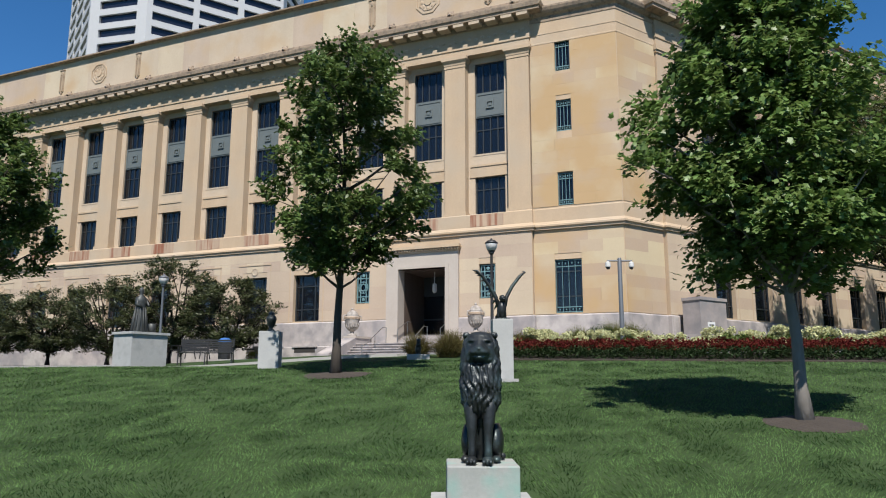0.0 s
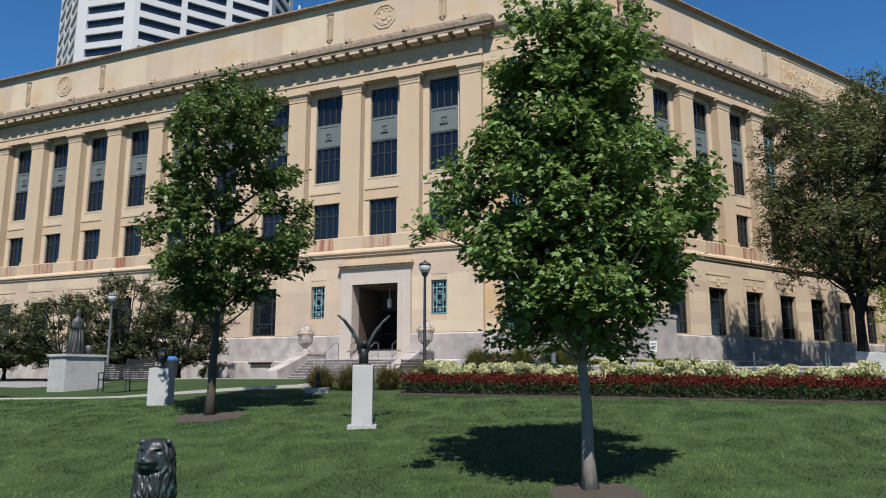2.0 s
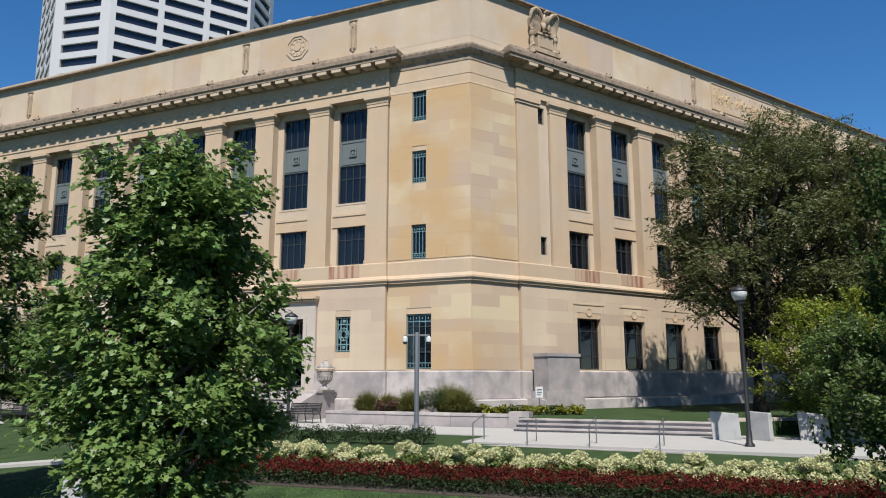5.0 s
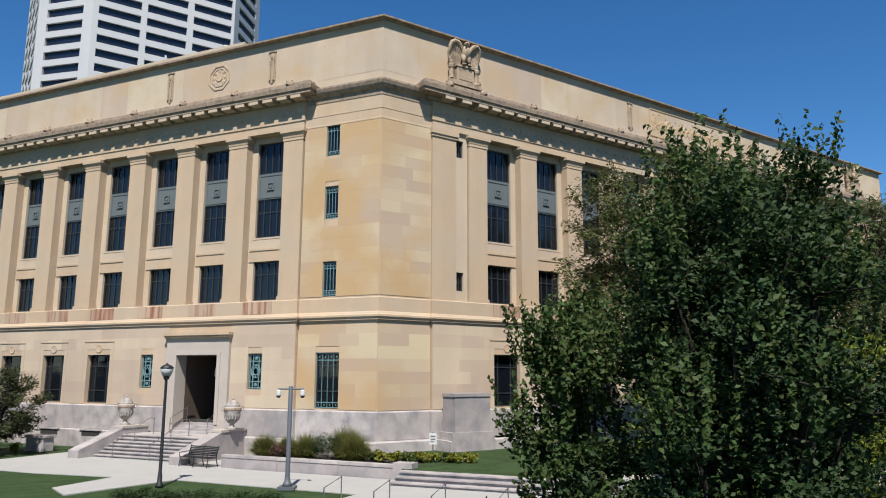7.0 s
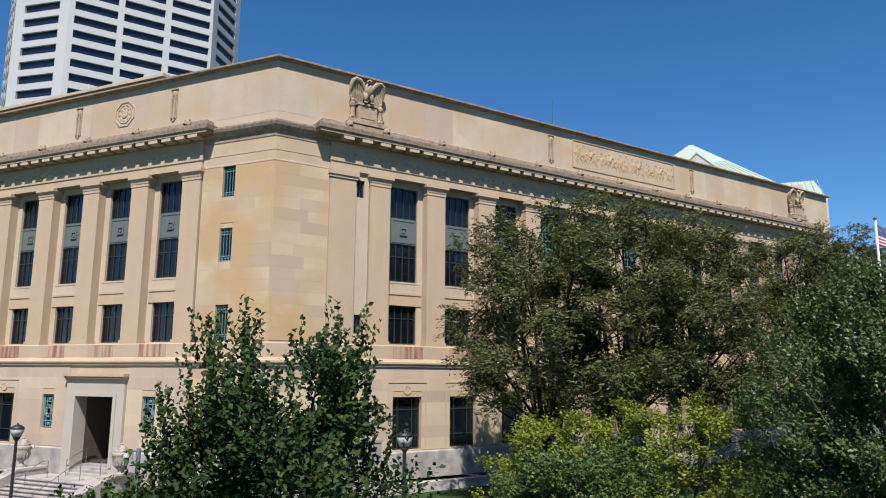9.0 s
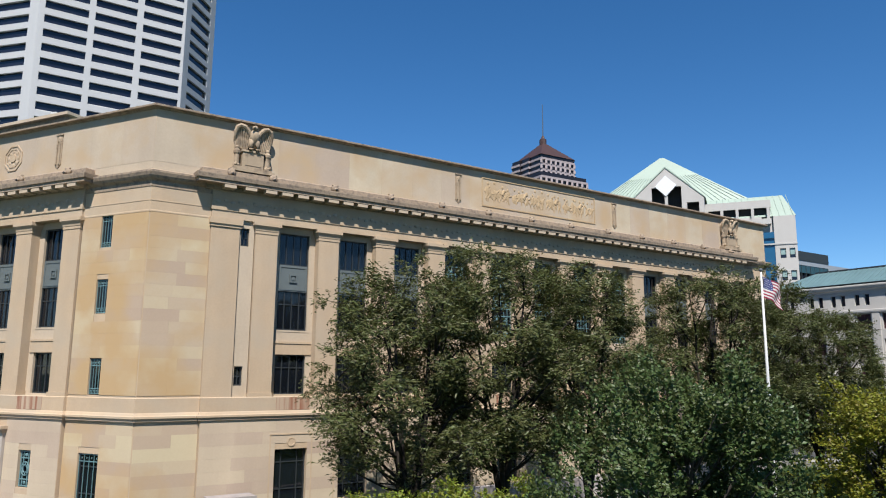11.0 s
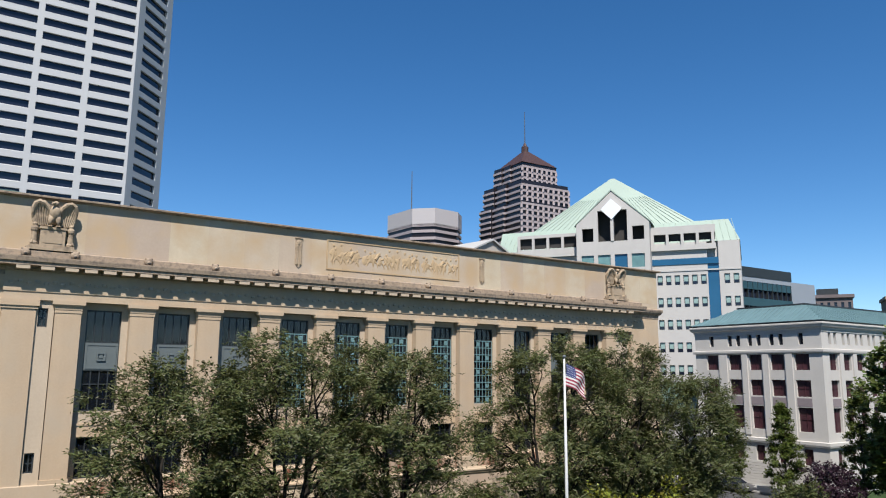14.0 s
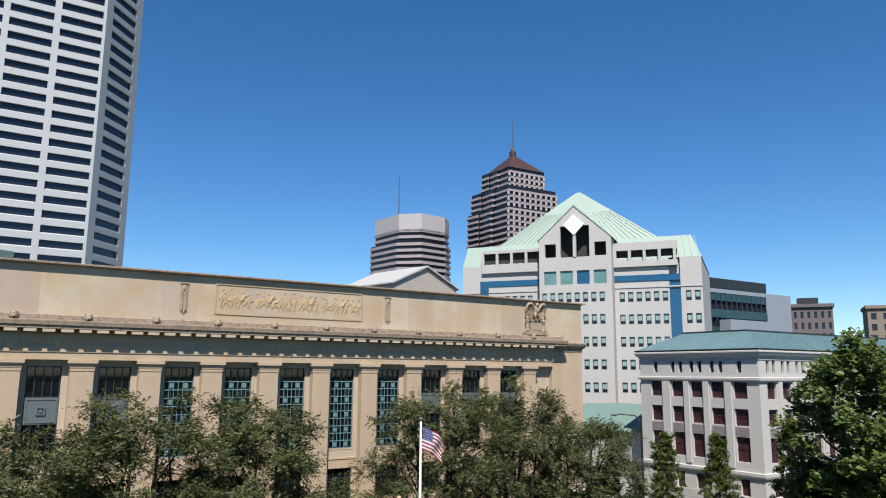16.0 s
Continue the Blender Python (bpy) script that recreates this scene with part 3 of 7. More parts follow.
arch = [(-0.8, 18.2), (0.0, 18.2), (0.0, 18.62), (0.05, 18.64), (0.05, 19.05), (0.02, 19.06), (0.02, 19.75), (-0.8, 19.75)]
for pts in ([lp(U_END) - LN * 10, lp(U_END), lp(0), lp(0) - LN * 0.6], [rp(R0) + Vector((0, 0.6)), rp(R0), rp(X_END - 3.66), rp(X_END - 3.66) + Vector((0, 0.6))]):
    part("architrave", MB().sweep(arch, pts), STONE, house)
corn = [(-0.8, 19.75), (0.1, 19.75), (0.16, 19.86), (0.16, 19.98), (0.72, 20.0), (0.72, 20.16), (0.80, 20.2), (0.84, 20.42), (0.84, 20.48), (0.5, 20.52), (0.5, 20.80), (0.42, 20.86), (-0.8, 20.9)]
for pts in ([lp(U_END) - LN * 10, lp(U_END), lp(-0.1), lp(-0.1) - LN * 0.5], [rp(R0 - 0.3) + Vector((0, 0.5)), rp(R0 - 0.3), rp(X_END - 3.36), rp(X_END - 3.36) + Vector((0, 0.5))]):
    part("cornice", MB().sweep(corn, pts), STONE_DARK, house, "weathered stone cornice")
ccorn = [(-0.5, 19.5), (0.03, 19.5), (0.05, 19.8), (0.22, 19.92), (0.30, 20.05), (0.36, 20.22), (0.36, 20.32), (0.1, 20.42), (-0.5, 20.42)]
part("corner_cornice", MB().sweep(ccorn, [lp(0.0, CB), corner(CB), rp(R0, CB)]), STONE_DARK, house)
part("corner_cornice", MB().sweep(ccorn, [rp(X_END - 3.66, CB), rp(X_END, CB), rp(X_END, CB) + Vector((0, 30))]), STONE_DARK, house)
part("corner_band", MB().sweep([(-0.1, 18.12), (0.03, 18.12), (0.03, 18.2), (0.012, 18.22), (0.012, 18.7), (0.03, 18.72), (0.03, 18.78), (-0.1, 18.8)], [lp(0.0, CB), corner(CB), rp(R0, CB)]), STONE, house)
PB = -0.12
part("parapet", MB().sweep([(-0.6, 20.3), (0.0, 20.3), (0.0, 23.81), (-0.6, 23.81)], [lp(U_END, PB) - LN * 26, lp(U_END, PB), corner(PB), rp(X_END, PB), rp(X_END, PB) + Vector((0, 30))]), STONE_PALE, house, "plain pale limestone parapet")
SLAB = material("parapet_limestone", (0.47, 0.382, 0.288), 0.85, var=0.11, patch=0.4, grain=8, bump=0.12, bump_scale=25, per_object=0.09, hue=0.022, tint=((0.46, 0.33, 0.20), 0.45, 0.46, 0.72), streak=0.12, world_space=True)
for M, x0, x1, w in ((MR, corner(PB).x - R0 + 0.02, X_END - R0 - 0.02, 2.28), (ML, -U_END, (corner(PB) - LP).dot(-LD) - 0.02, 2.35)):
    n = round((x1 - x0) / w)
    me = MB().box(0.003, (x1 - x0) / n - 0.003, -0.006, 0.02, 20.9, 23.795).mesh("parapet_slab", SLAB)
    for i in range(n):
        part("parapet_slab", me, None, house, m=M @ pose(x0 + (x1 - x0) * i / n, -PB, 0))
part("coping", MB().sweep([(-0.7, 23.80), (0.06, 23.80), (0.12, 23.87), (0.32, 23.89), (0.33, 23.98), (0.30, 24.0), (-0.7, 24.0)], [lp(U_END, PB) - LN * 26, lp(U_END, PB), corner(PB), rp(X_END, PB), rp(X_END, PB) + Vector((0, 30))]), STONE_DARK, house, "thin weathered stone coping")
roof_pts = [lp(U_END, -0.5) - LN * 26, lp(U_END, -0.5), corner(-0.5), rp(X_END, -0.5), rp(X_END, -0.5) + Vector((0, 40))]
mbr = MB()
for zz in (23.0, 23.2):
    mbr.v += [(p.x, p.y, zz) for p in roof_pts]
k = len(roof_pts)
mbr.f += [list(range(k)), list(range(k, 2 * k))] + [[i, (i + 1) % k, k + (i + 1) % k, k + i] for i in range(k)]
part("roof", mbr, ASPHALT, house)
# the far sides, and an inside coloured near black so the rooms look unlit
back = MB()
a, b = lp(U_END, -0.5) - LN * 25, rp(X_END, -0.5) + Vector((0, 29))
back.sweep([(0, 0), (0.4, 0), (0.4, 23.0), (0, 23.0)], [b, a])
part("rear_wall", back, STONE, house)
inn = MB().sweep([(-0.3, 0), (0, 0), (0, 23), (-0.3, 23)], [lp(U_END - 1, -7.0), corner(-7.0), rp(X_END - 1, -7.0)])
part("inner_wall", inn, SHADE_BLACK, house)
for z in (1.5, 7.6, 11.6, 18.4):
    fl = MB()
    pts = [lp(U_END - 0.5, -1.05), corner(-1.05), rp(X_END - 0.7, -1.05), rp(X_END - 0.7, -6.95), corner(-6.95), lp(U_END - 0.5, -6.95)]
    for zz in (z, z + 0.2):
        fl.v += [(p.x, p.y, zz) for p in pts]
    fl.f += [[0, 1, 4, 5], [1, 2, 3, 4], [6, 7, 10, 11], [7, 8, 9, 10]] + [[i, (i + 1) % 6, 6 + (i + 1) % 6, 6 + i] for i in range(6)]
    part("storey_floor", fl, SHADE_BLACK, house)
# blocks under the cornice
block = MB().box(-0.33, 0.33, -0.70, -0.1, 19.80, 19.995).mesh("cornice_block", STONE_PALE)
for M, xs in ((MR, [0.75, 1.93] + [3.12 + 0.975 * i for i in range(47)]), (ML, [-0.2] + [-1.15 - 1.0 * i for i in range(50)])):
    for x in xs:
        part("cornice_block", block, None, house, m=M @ pose(x, 0, 0))


# ---- entrance ----
DB = BAY_L[1]
arch_out = [(DB - 2.3, 1.0), (DB - 2.3, 6.35), (DB + 2.3, 6.35), (DB + 2.3, 1.0), (DB + 1.5, 1.0), (DB + 1.5, 5.46), (DB - 1.5, 5.46), (DB - 1.5, 1.0)]
part("door_surround", MB().loft([[(x, y, z) for x, z in arch_out] for y in (-0.26, 0.2)]), MARBLE_LIGHT, house, "pale carved marble door surround", m=ML)
arch_in = [(DB - 1.74, 1.6), (DB - 1.74, 5.62), (DB + 1.74, 5.62), (DB + 1.74, 1.6), (DB + 1.5, 1.6), (DB + 1.5, 5.44), (DB - 1.5, 5.44), (DB - 1.5, 1.6)]
part("door_moulding", MB().loft([[(x, y, z) for x, z in arch_in] for y in (-0.31, -0.255)]), MARBLE_LIGHT, house, m=ML)
mb = MB().box(DB - 2.36, DB + 2.36, -0.34, 0.1, 6.35, 6.45).box(DB - 2.44, DB + 2.44, -0.5, 0.1, 6.56, 6.72)
for i in range(26):
    x = DB - 2.34 + 4.68 * i / 25
    mb.box(x - 0.055, x + 0.055, -0.44, 0.1, 6.45, 6.56)
part("door_hood", mb, STONE, house, "carved stone door hood with dentils", m=ML)
porch = MB().box(DB - 1.62, DB - 1.5, 0.2, 0.55, 1.0, 5.6).box(DB + 1.5, DB + 1.62, 0.2, 0.55, 1.0, 5.6).box(DB - 1.62, DB + 1.62, 0.2, 0.55, 5.46, 5.6)
part("porch_reveal", porch, MARBLE_LIGHT, house, m=ML)
# dark brown carries the shade inside the porch, behind the pale reveal
LINING_SHADE = material("lining_shade_brown", (0.10, 0.07, 0.055), 0.6, var=0.25, patch=2, grain=14, stretch=(1, 1, 0.15), bump=0.1)
porch = MB().box(DB - 1.68, DB - 1.52, 0.555, 4.0, 1.0, 5.6).box(DB + 1.52, DB + 1.68, 0.555, 4.0, 1.0, 5.6).box(DB - 1.52, DB + 1.52, 0.555, 4.0, 5.42, 5.6)
part("vestibule_lining", porch, LINING_SHADE, house, "vestibule lining coloured dark brown for its shade", m=ML)
part("porch_floor", MB().box(DB - 1.95, DB + 1.95, 0.9, 4.2, 0.5, 1.6), GREY_STONE, house, m=ML)
for sx in (-1, 1):
    a, b = (DB - 1.9, DB - 0.02) if sx < 0 else (DB + 0.02, DB + 1.9)
    dr = MB().box(a, a + 0.12, 3.4, 3.48, 1.6, 4.3).box(b - 0.12, b, 3.4, 3.48, 1.6, 4.3).box(a, b, 3.4, 3.48, 1.6, 1.85).box(a, b, 3.4, 3.48, 4.2, 4.32).box(a, b, 3.4, 3.48, 2.7, 2.8)
    d = part("door", dr, BRONZE, house, "dark bronze door with glass", m=ML)
    part("pane", MB().box(a + 0.1, b - 0.1, 3.43, 3.445, 1.8, 4.25), GLASS, d)
    part("handle", MB().tube([(DB + sx * 0.12, 3.34, 2.5), (DB + sx * 0.12, 3.34, 3.0)], 0.02, 6), STEEL, d)
part("transom", MB().box(DB - 1.95, DB + 1.95, 3.4, 3.52, 4.32, 5.5), BRONZE, house, m=ML)
lan = MB().lathe([(0.02, 5.46), (0.02, 4.75), (0.13, 4.7), (0.15, 4.3), (0.10, 4.2), (0.02, 4.15)], DB + 0.1, 1.4, 8)
part("hanging_lantern", lan, WHITE, house, "white hanging lantern", m=ML)

stairs = thing("entrance_stairs", "broad pale marble entrance stairs with sloping side walls", "stairs", ML)
U0, U1 = DB - 3.1, DB + 3.1
N_ST, RISE, GO = 7, 0.152, 0.30
for i in range(N_ST):
    y0 = -4.05 + GO * i
    part("step", MB().box(U0, U1, y0, y0 + GO + 0.04, 0.0, RISE * (i + 1)).box(U0, U1, y0 - 0.075, y0 + GO, RISE * (i + 1) - 0.05, RISE * (i + 1) + 0.002), MARBLE, stairs)
top = RISE * N_ST
part("landing", MB().box(U0, U1, -4.05 + GO * N_ST + 0.04, -0.42, 0.0, top), MARBLE, stairs)
for i in range(4):
    part("step", MB().box(DB - 1.5, DB + 1.5, -0.40 + 0.32 * i, 0.95, top - 0.1, top + 0.134 * (i + 1)), MARBLE, stairs)
for sx in (-1, 1):
    x0 = U0 - 0.75 if sx < 0 else U1
    prof = [(-5.1, 0.0), (-5.1, 0.42), (-4.9, 0.5), (-2.3, 1.38), (-0.46, 1.38), (-0.46, 0.0)]
    part("side_wall", MB().loft([[(x, y, z) for y, z in prof] for x in (x0, x0 + 0.75)]), MARBLE, stairs)
    cap = [(-2.35, 1.38), (-2.35, 1.5), (-0.47, 1.5), (-0.47, 1.38)]
    part("side_wall_cap", MB().loft([[(x, y, z) for y, z in cap] for x in (x0 - 0.04, x0 + 0.79)]), MARBLE_LIGHT, stairs)


def handrail(name, path, posts, parent=None, m=None, mat=STEEL):
    mb = MB().tube(path, 0.022, 6)
    for x, y, z, hgt in posts:
        mb.tube([(x, y, z), (x, y, z + hgt)], 0.02, 6)
    return solo(name, mb, mat, "thin metal handrail on stone steps", "handrail", m, group="handrails")


for x in (DB - 1.55, DB + 1.0):
    handrail("handrail", [(x, -4.3, 0.0), (x, -4.3, 0.85), (x, -3.9, 0.95), (x, -2.0, 1.95), (x, -1.6, 1.95), (x, -1.6, 1.06)], [(x, -2.9, 0.65, 0.83)], m=ML)
for x in (DB - 1.35, DB + 1.35):
    handrail("handrail", [(x, -0.6, 1.06), (x, -0.6, 1.9), (x, 0.7, 2.45), (x, 1.2, 2.45)], [(x, 0.7, 1.55, 0.9)], m=ML)

URN_STONE = material("stained_carved_stone", (0.36, 0.325, 0.295), 0.85, var=0.22, patch=3, grain=20, bump=0.2, tint=((0.17, 0.15, 0.135), 4, 0.48, 0.7))
urn_prof = [(0.30, 0), (0.30, 0.10), (0.16, 0.14), (0.12, 0.26), (0.16, 0.32), (0.30, 0.45), (0.42, 0.72), (0.47, 1.0), (0.46, 1.12), (0.40, 1.16), (0.40, 1.26), (0.36, 1.28), (0.30, 1.40), (0.16, 1.50), (0.06, 1.53), (0.08, 1.60), (0.02, 1.66)]
for u in (10.45, 2.8):
    p = lp(u, 1.55)
    um = pose(p.x, p.y, 1.5)
    urn = thing("stone_urn", "pale carved stone urn with lid on the stair wall", "urn", um, "stone urns")
    part("body", MB().lathe([(r * 0.93, z) for r, z in urn_prof], k=24), URN_STONE, urn)
    gad = MB()
    for k in range(14):
        a = 2 * math.pi * k / 14
        gad.tube([(0.16 * math.cos(a), 0.16 * math.sin(a), 0.34), (0.33 * math.cos(a), 0.33 * math.sin(a), 0.55), (0.40 * math.cos(a), 0.40 * math.sin(a), 0.78)], [0.03, 0.055, 0.04], 6)
    part("fluting", gad, URN_STONE, urn)
    part("band", MB().lathe([(0.43, 0.98), (0.46, 1.0), (0.46, 1.1), (0.43, 1.13)], k=20), STONE_DARK, urn)
    for a in (0, math.pi):
        c, s = math.cos(a), math.sin(a)
        part("handle", MB().tube([(c * 0.45, s * 0.45, 0.95), (c * 0.58, s * 0.58, 1.0), (c * 0.58, s * 0.58, 1.18), (c * 0.42, s * 0.42, 1.22)], 0.035, 6), URN_STONE, urn)

# ---- parapet sculpture ----


def eagle_relief(M, x):
    e = thing("stone_eagle", "weathered carved limestone eagle with raised wings on the parapet", "sculpture", M @ pose(x, -0.05, 20.9), "stone eagles")
    part("base", MB().box(-1.25, 1.25, -0.48, 0.2, 0, 0.16).box(-1.1, 1.1, -0.4, 0.2, 0.16, 0.3), EAGLE_STONE, e)
    mb = MB().box(-0.62, 0.62, -0.32, 0.2, 0.3, 1.28).box(-0.68, 0.68, -0.37, 0.2, 1.2, 1.32).box(-0.46, 0.46, -0.345, -0.3, 0.42, 1.1)
    part("tablet", mb, EAGLE_STONE, e)
    bird = MB()
    for s in (-1, 1):
        # scrolled brackets either side of the tablet
        mb = MB().lathe([(0.20, 0.3), (0.21, 0.42), (0.15, 0.5), (0.14, 1.0), (0.19, 1.1), (0.20, 1.24), (0.12, 1.36), (0.14, 1.46), (0.05, 1.56)], s * 0.9, -0.14, 12)
        mb.tube([(s * 0.9, -0.3, 0.36), (s * 1.02, -0.36, 0.42), (s * 0.98, -0.38, 0.54)], [0.1, 0.09, 0.05], 8)
        part("bracket", mb, EAGLE_STONE, e)
        # the wing's arched leading edge
        mb = MB()
        arc = [(s * 0.22, -0.34, 2.18), (s * 0.36, -0.36, 2.44), (s * 0.56, -0.38, 2.64), (s * 0.80, -0.36, 2.70), (s * 0.99, -0.32, 2.58), (s * 1.07, -0.26, 2.34), (s * 1.08, -0.2, 2.05)]
        mb.tube(arc, [0.10, 0.12, 0.13, 0.13, 0.13, 0.11, 0.07], 8)
        # long feathers that hang from the edge towards the tablet
        for k in range(9):
            f = k / 8
            i = min(5, int(f * 6))
            p = Vector(arc[i]).lerp(Vector(arc[i + 1]), f * 6 - i)
            q = Vector((s * (0.30 + 0.66 * f), -0.12, 1.38 + 0.14 * abs(f - 0.4)))
            mb.tube([p, p.lerp(q, 0.45) + Vector((0, 0.1, 0)), q], [0.075, 0.09, 0.04], 6)
        part("wing", mb, EAGLE_STONE, e)
        bird.tube([(s * 0.15, -0.30, 1.95), (s * 0.2, -0.40, 1.66), (s * 0.2, -0.40, 1.40)], [0.17, 0.13, 0.07], 8)
        for q in (-1, 0, 1):
            bird.blob((s * 0.2 + q * 0.08, -0.46, 1.36), (0.04, 0.1, 0.05), 6, 5)
    bird.loft([[(rx * math.cos(2 * math.pi * j / 12), cy + rx * 0.8 * math.sin(2 * math.pi * j / 12), z) for j in range(12)] for z, rx, cy in ((1.5, 0.12, -0.16), (1.7, 0.22, -0.22), (2.0, 0.31, -0.32), (2.28, 0.29, -0.36), (2.5, 0.17, -0.38))])
    bird.blob((0.0, -0.44, 2.62), (0.16, 0.2, 0.16), 10, 8).tube([(-0.06, -0.56, 2.64), (-0.20, -0.66, 2.60), (-0.24, -0.66, 2.48)], [0.09, 0.06, 0.02], 6)
    part("bird", bird, EAGLE_STONE, e, smooth=True)
    part("recess", MB().loft([[(x, y, z) for x, z in ((-0.95, 1.3), (0.95, 1.3), (1.02, 2.2), (0.8, 2.6), (-0.8, 2.6), (-1.02, 2.2))] for y in (0.0, 0.1)]), EAGLE_STONE, e)
    return e


eagle_relief(MR, 35.0 - R0)
eagle_relief(MR, 79.6 - R0)
random.seed(5)
rel = MB().box(-5.55, 5.55, -0.05, 0.1, 0, 0.1).box(-5.55, 5.55, -0.05, 0.1, 2.0, 2.1).box(-5.55, -5.45, -0.05, 0.1, 0.1, 2.0).box(5.45, 5.55, -0.05, 0.1, 0.1, 2.0)
for i in range(26):
    x = -5.1 + 10.2 * i / 25 + random.uniform(-0.12, 0.12)
    lean = random.uniform(-0.3, 0.3)
    hh = random.uniform(1.0, 1.5)
    # a tall lump, a smaller one above it and two or three tapering bars
    rel.blob((x, 0.0, random.uniform(0.85, 1.15)), (random.uniform(0.15, 0.3), 0.09, random.uniform(0.22, 0.4)), 9, 7)
    rel.blob((x + lean * 0.4, 0.0, 0.3 + hh), (0.11, 0.08, 0.13), 8, 6)
    for dx, dz in ((random.uniform(-0.45, 0.0), random.uniform(-0.75, -0.45)), (random.uniform(0.0, 0.45), random.uniform(-0.75, -0.4)), (random.uniform(-0.55, 0.55), random.uniform(0.0, 0.6)), (random.uniform(-0.5, 0.5), random.uniform(-0.2, 0.5))):
        rel.tube([(x, -0.01, 0.98), (x + dx * 0.55 + random.uniform(-0.08, 0.08), -0.02, 0.98 + dz * 0.5), (max(-5.35, min(5.35, x + dx)), 0.02, 0.98 + dz)], [0.085, 0.075, 0.045], 6)
for x in (-4.2, -2.2, 0.9, 3.4):
    rel.blob((x, 0.02, 0.95), (0.55, 0.09, 0.28), 12, 8).tube([(x + 0.45, 0, 1.0), (x + 0.68, -0.02, 1.35), (x + 0.9, 0.0, 1.3)], [0.16, 0.12, 0.06], 8)
rel.v[32:] = [(x, 0.03 + (y - 0.03) * 0.6, z) for x, y, z in rel.v[32:]]
part("relief_panel", rel, material("carved_limestone", (0.44, 0.315, 0.185), 0.88, var=0.16, patch=1.0, grain=9, bump=0.2), house, "long carved relief panel of worn plain shapes", m=MR @ pose(57.24 - R0, -PB, 21.35))
drop = MB().box(-0.24, 0.24, -0.05, 0.05, 0.1, 1.9).box(-0.17, -0.07, -0.11, -0.05, 0.1, 1.5).box(0.07, 0.17, -0.11, -0.05, 0.1, 1.5).blob((0, -0.05, 1.6), (0.16, 0.07, 0.2), 8, 6).box(-0.27, 0.27, -0.1, 0.05, 1.84, 1.92)
drop.loft([[(-0.24, -0.05, 0.1), (0.24, -0.05, 0.1), (0.24, 0.05, 0.1), (-0.24, 0.05, 0.1)], [(-0.02, -0.05, -0.12), (0.02, -0.05, -0.12), (0.02, 0.05, -0.12), (-0.02, 0.05, -0.12)]])
drop = drop.mesh("drop_ornament", EAGLE_STONE)
for M, xs in ((MR, (49.65 - R0, 64.95 - R0)), (ML, (-2.5, -10.45, -30.5, -38.5))):
    for x in xs:
        part("drop_ornament", drop, None, house, m=M @ pose(x, -PB, 21.4))
med = MB()
for r0, r1, d in ((0.86, 0.76, 0.05), (0.62, 0.56, 0.04), (0.26, 0.0, 0.05)):
    k = 8
    med.loft([[(r * math.cos(2 * math.pi * (j + 0.5) / k), y, r * math.sin(2 * math.pi * (j + 0.5) / k)) for j in range(k)] for r, y in ((r0, 0.02), (r0, -d), (r1, -d), (max(r1, 0.01), 0.02))], cap=False)
for j in range(8):
    a = 2 * math.pi * j / 8
    med.blob((0.42 * math.cos(a), 0.0, 0.42 * math.sin(a)), (0.13, 0.04, 0.13), 6, 5)
med = med.mesh("medallion", STONE)
for u in (6.5, 34.5):
    part("medallion", med, None, house, "octagonal carved stone medallion", m=ML @ pose(-u, -PB, 22.35))
# carved frieze above the architrave
random.seed(8)
fz = MB()
for i in range(24):
    x = i * 0.42
    fz.blob((x, -0.03, 19.1 + 0.1 * (i % 2)), (0.15, 0.09, 0.12), 6, 4)
fzm = fz.mesh("frieze_carving", STONE_PALE)
for M, n0, n1 in ((ML, -5, 0), (MR, 0, 5)):
    for i in range(n0, n1):
        tagged(part("frieze_carving", fzm, None, house, "worn carved frieze ornament", m=M @ pose(i * 10.0 + (0.3 if n0 == 0 else 0), 0, 0)), kind="stuff")
# plant rooms on the roof
COPPER_PALE = material("pale_copper", (0.15, 0.235, 0.205), 0.7, var=0.12, patch=0.4, streak=0.1)
part("attic", MB().box(-52.0, -9.6, 5.8, 18.0, 23.0, 27.4), STONE_DARK, house, "low set-back attic storey", m=ML)
part("attic_roof", MB().box(-52.3, -9.3, 5.5, 18.3, 27.4, 27.62), STONE_PALE, house, "thin pale roof edge", m=ML)
part("low_roof", MB().loft([[(x, 5.9, 23.1), (x, 5.9, 26.2), (x, 9.5, 26.7), (x, 18.0, 26.7), (x, 18.0, 23.1)] for x in (-9.55, -3.4)]), COPPER_PALE, house, "pale green sloping roof", m=ML)
vent = part("roof_vent", MB().lathe([(0.22, 27.62), (0.22, 27.85), (0.34, 27.88), (0.34, 28.0), (0.1, 28.1)], -11.6, 6.3, 12), WHITE, house, "small white roof vent", m=ML)
part("pipe", MB().tube([(-16.8, 5.6, 27.6), (-16.8, 5.6, 28.0)], 0.08, 8), WHITE, house, m=ML)
pent = MB()
pent.loft([[(-4.6, y, 22.8), (4.6, y, 22.8), (4.6, y, 26.9), (0, y, 28.9), (-4.6, y, 26.9)] for y in (0.0, 9.0)])
part("pavilion", pent, MARBLE_LIGHT, house, "pale gabled rooftop pavilion", m=pose(80.0, 43.6, 0, 0, 0, 10))
part("pavilion_roof", MB().loft([[(-4.9, y, 26.85), (0, y, 29.0), (4.9, y, 26.85), (4.9, y, 27.0), (0, y, 29.2), (-4.9, y, 27.0)] for y in (-0.25, 9.2)]), material("pale_metal_roof", (0.44, 0.43, 0.41), 0.6, var=0.08), house, "pale metal gable roof", m=pose(80.0, 43.6, 0, 0, 0, 10))

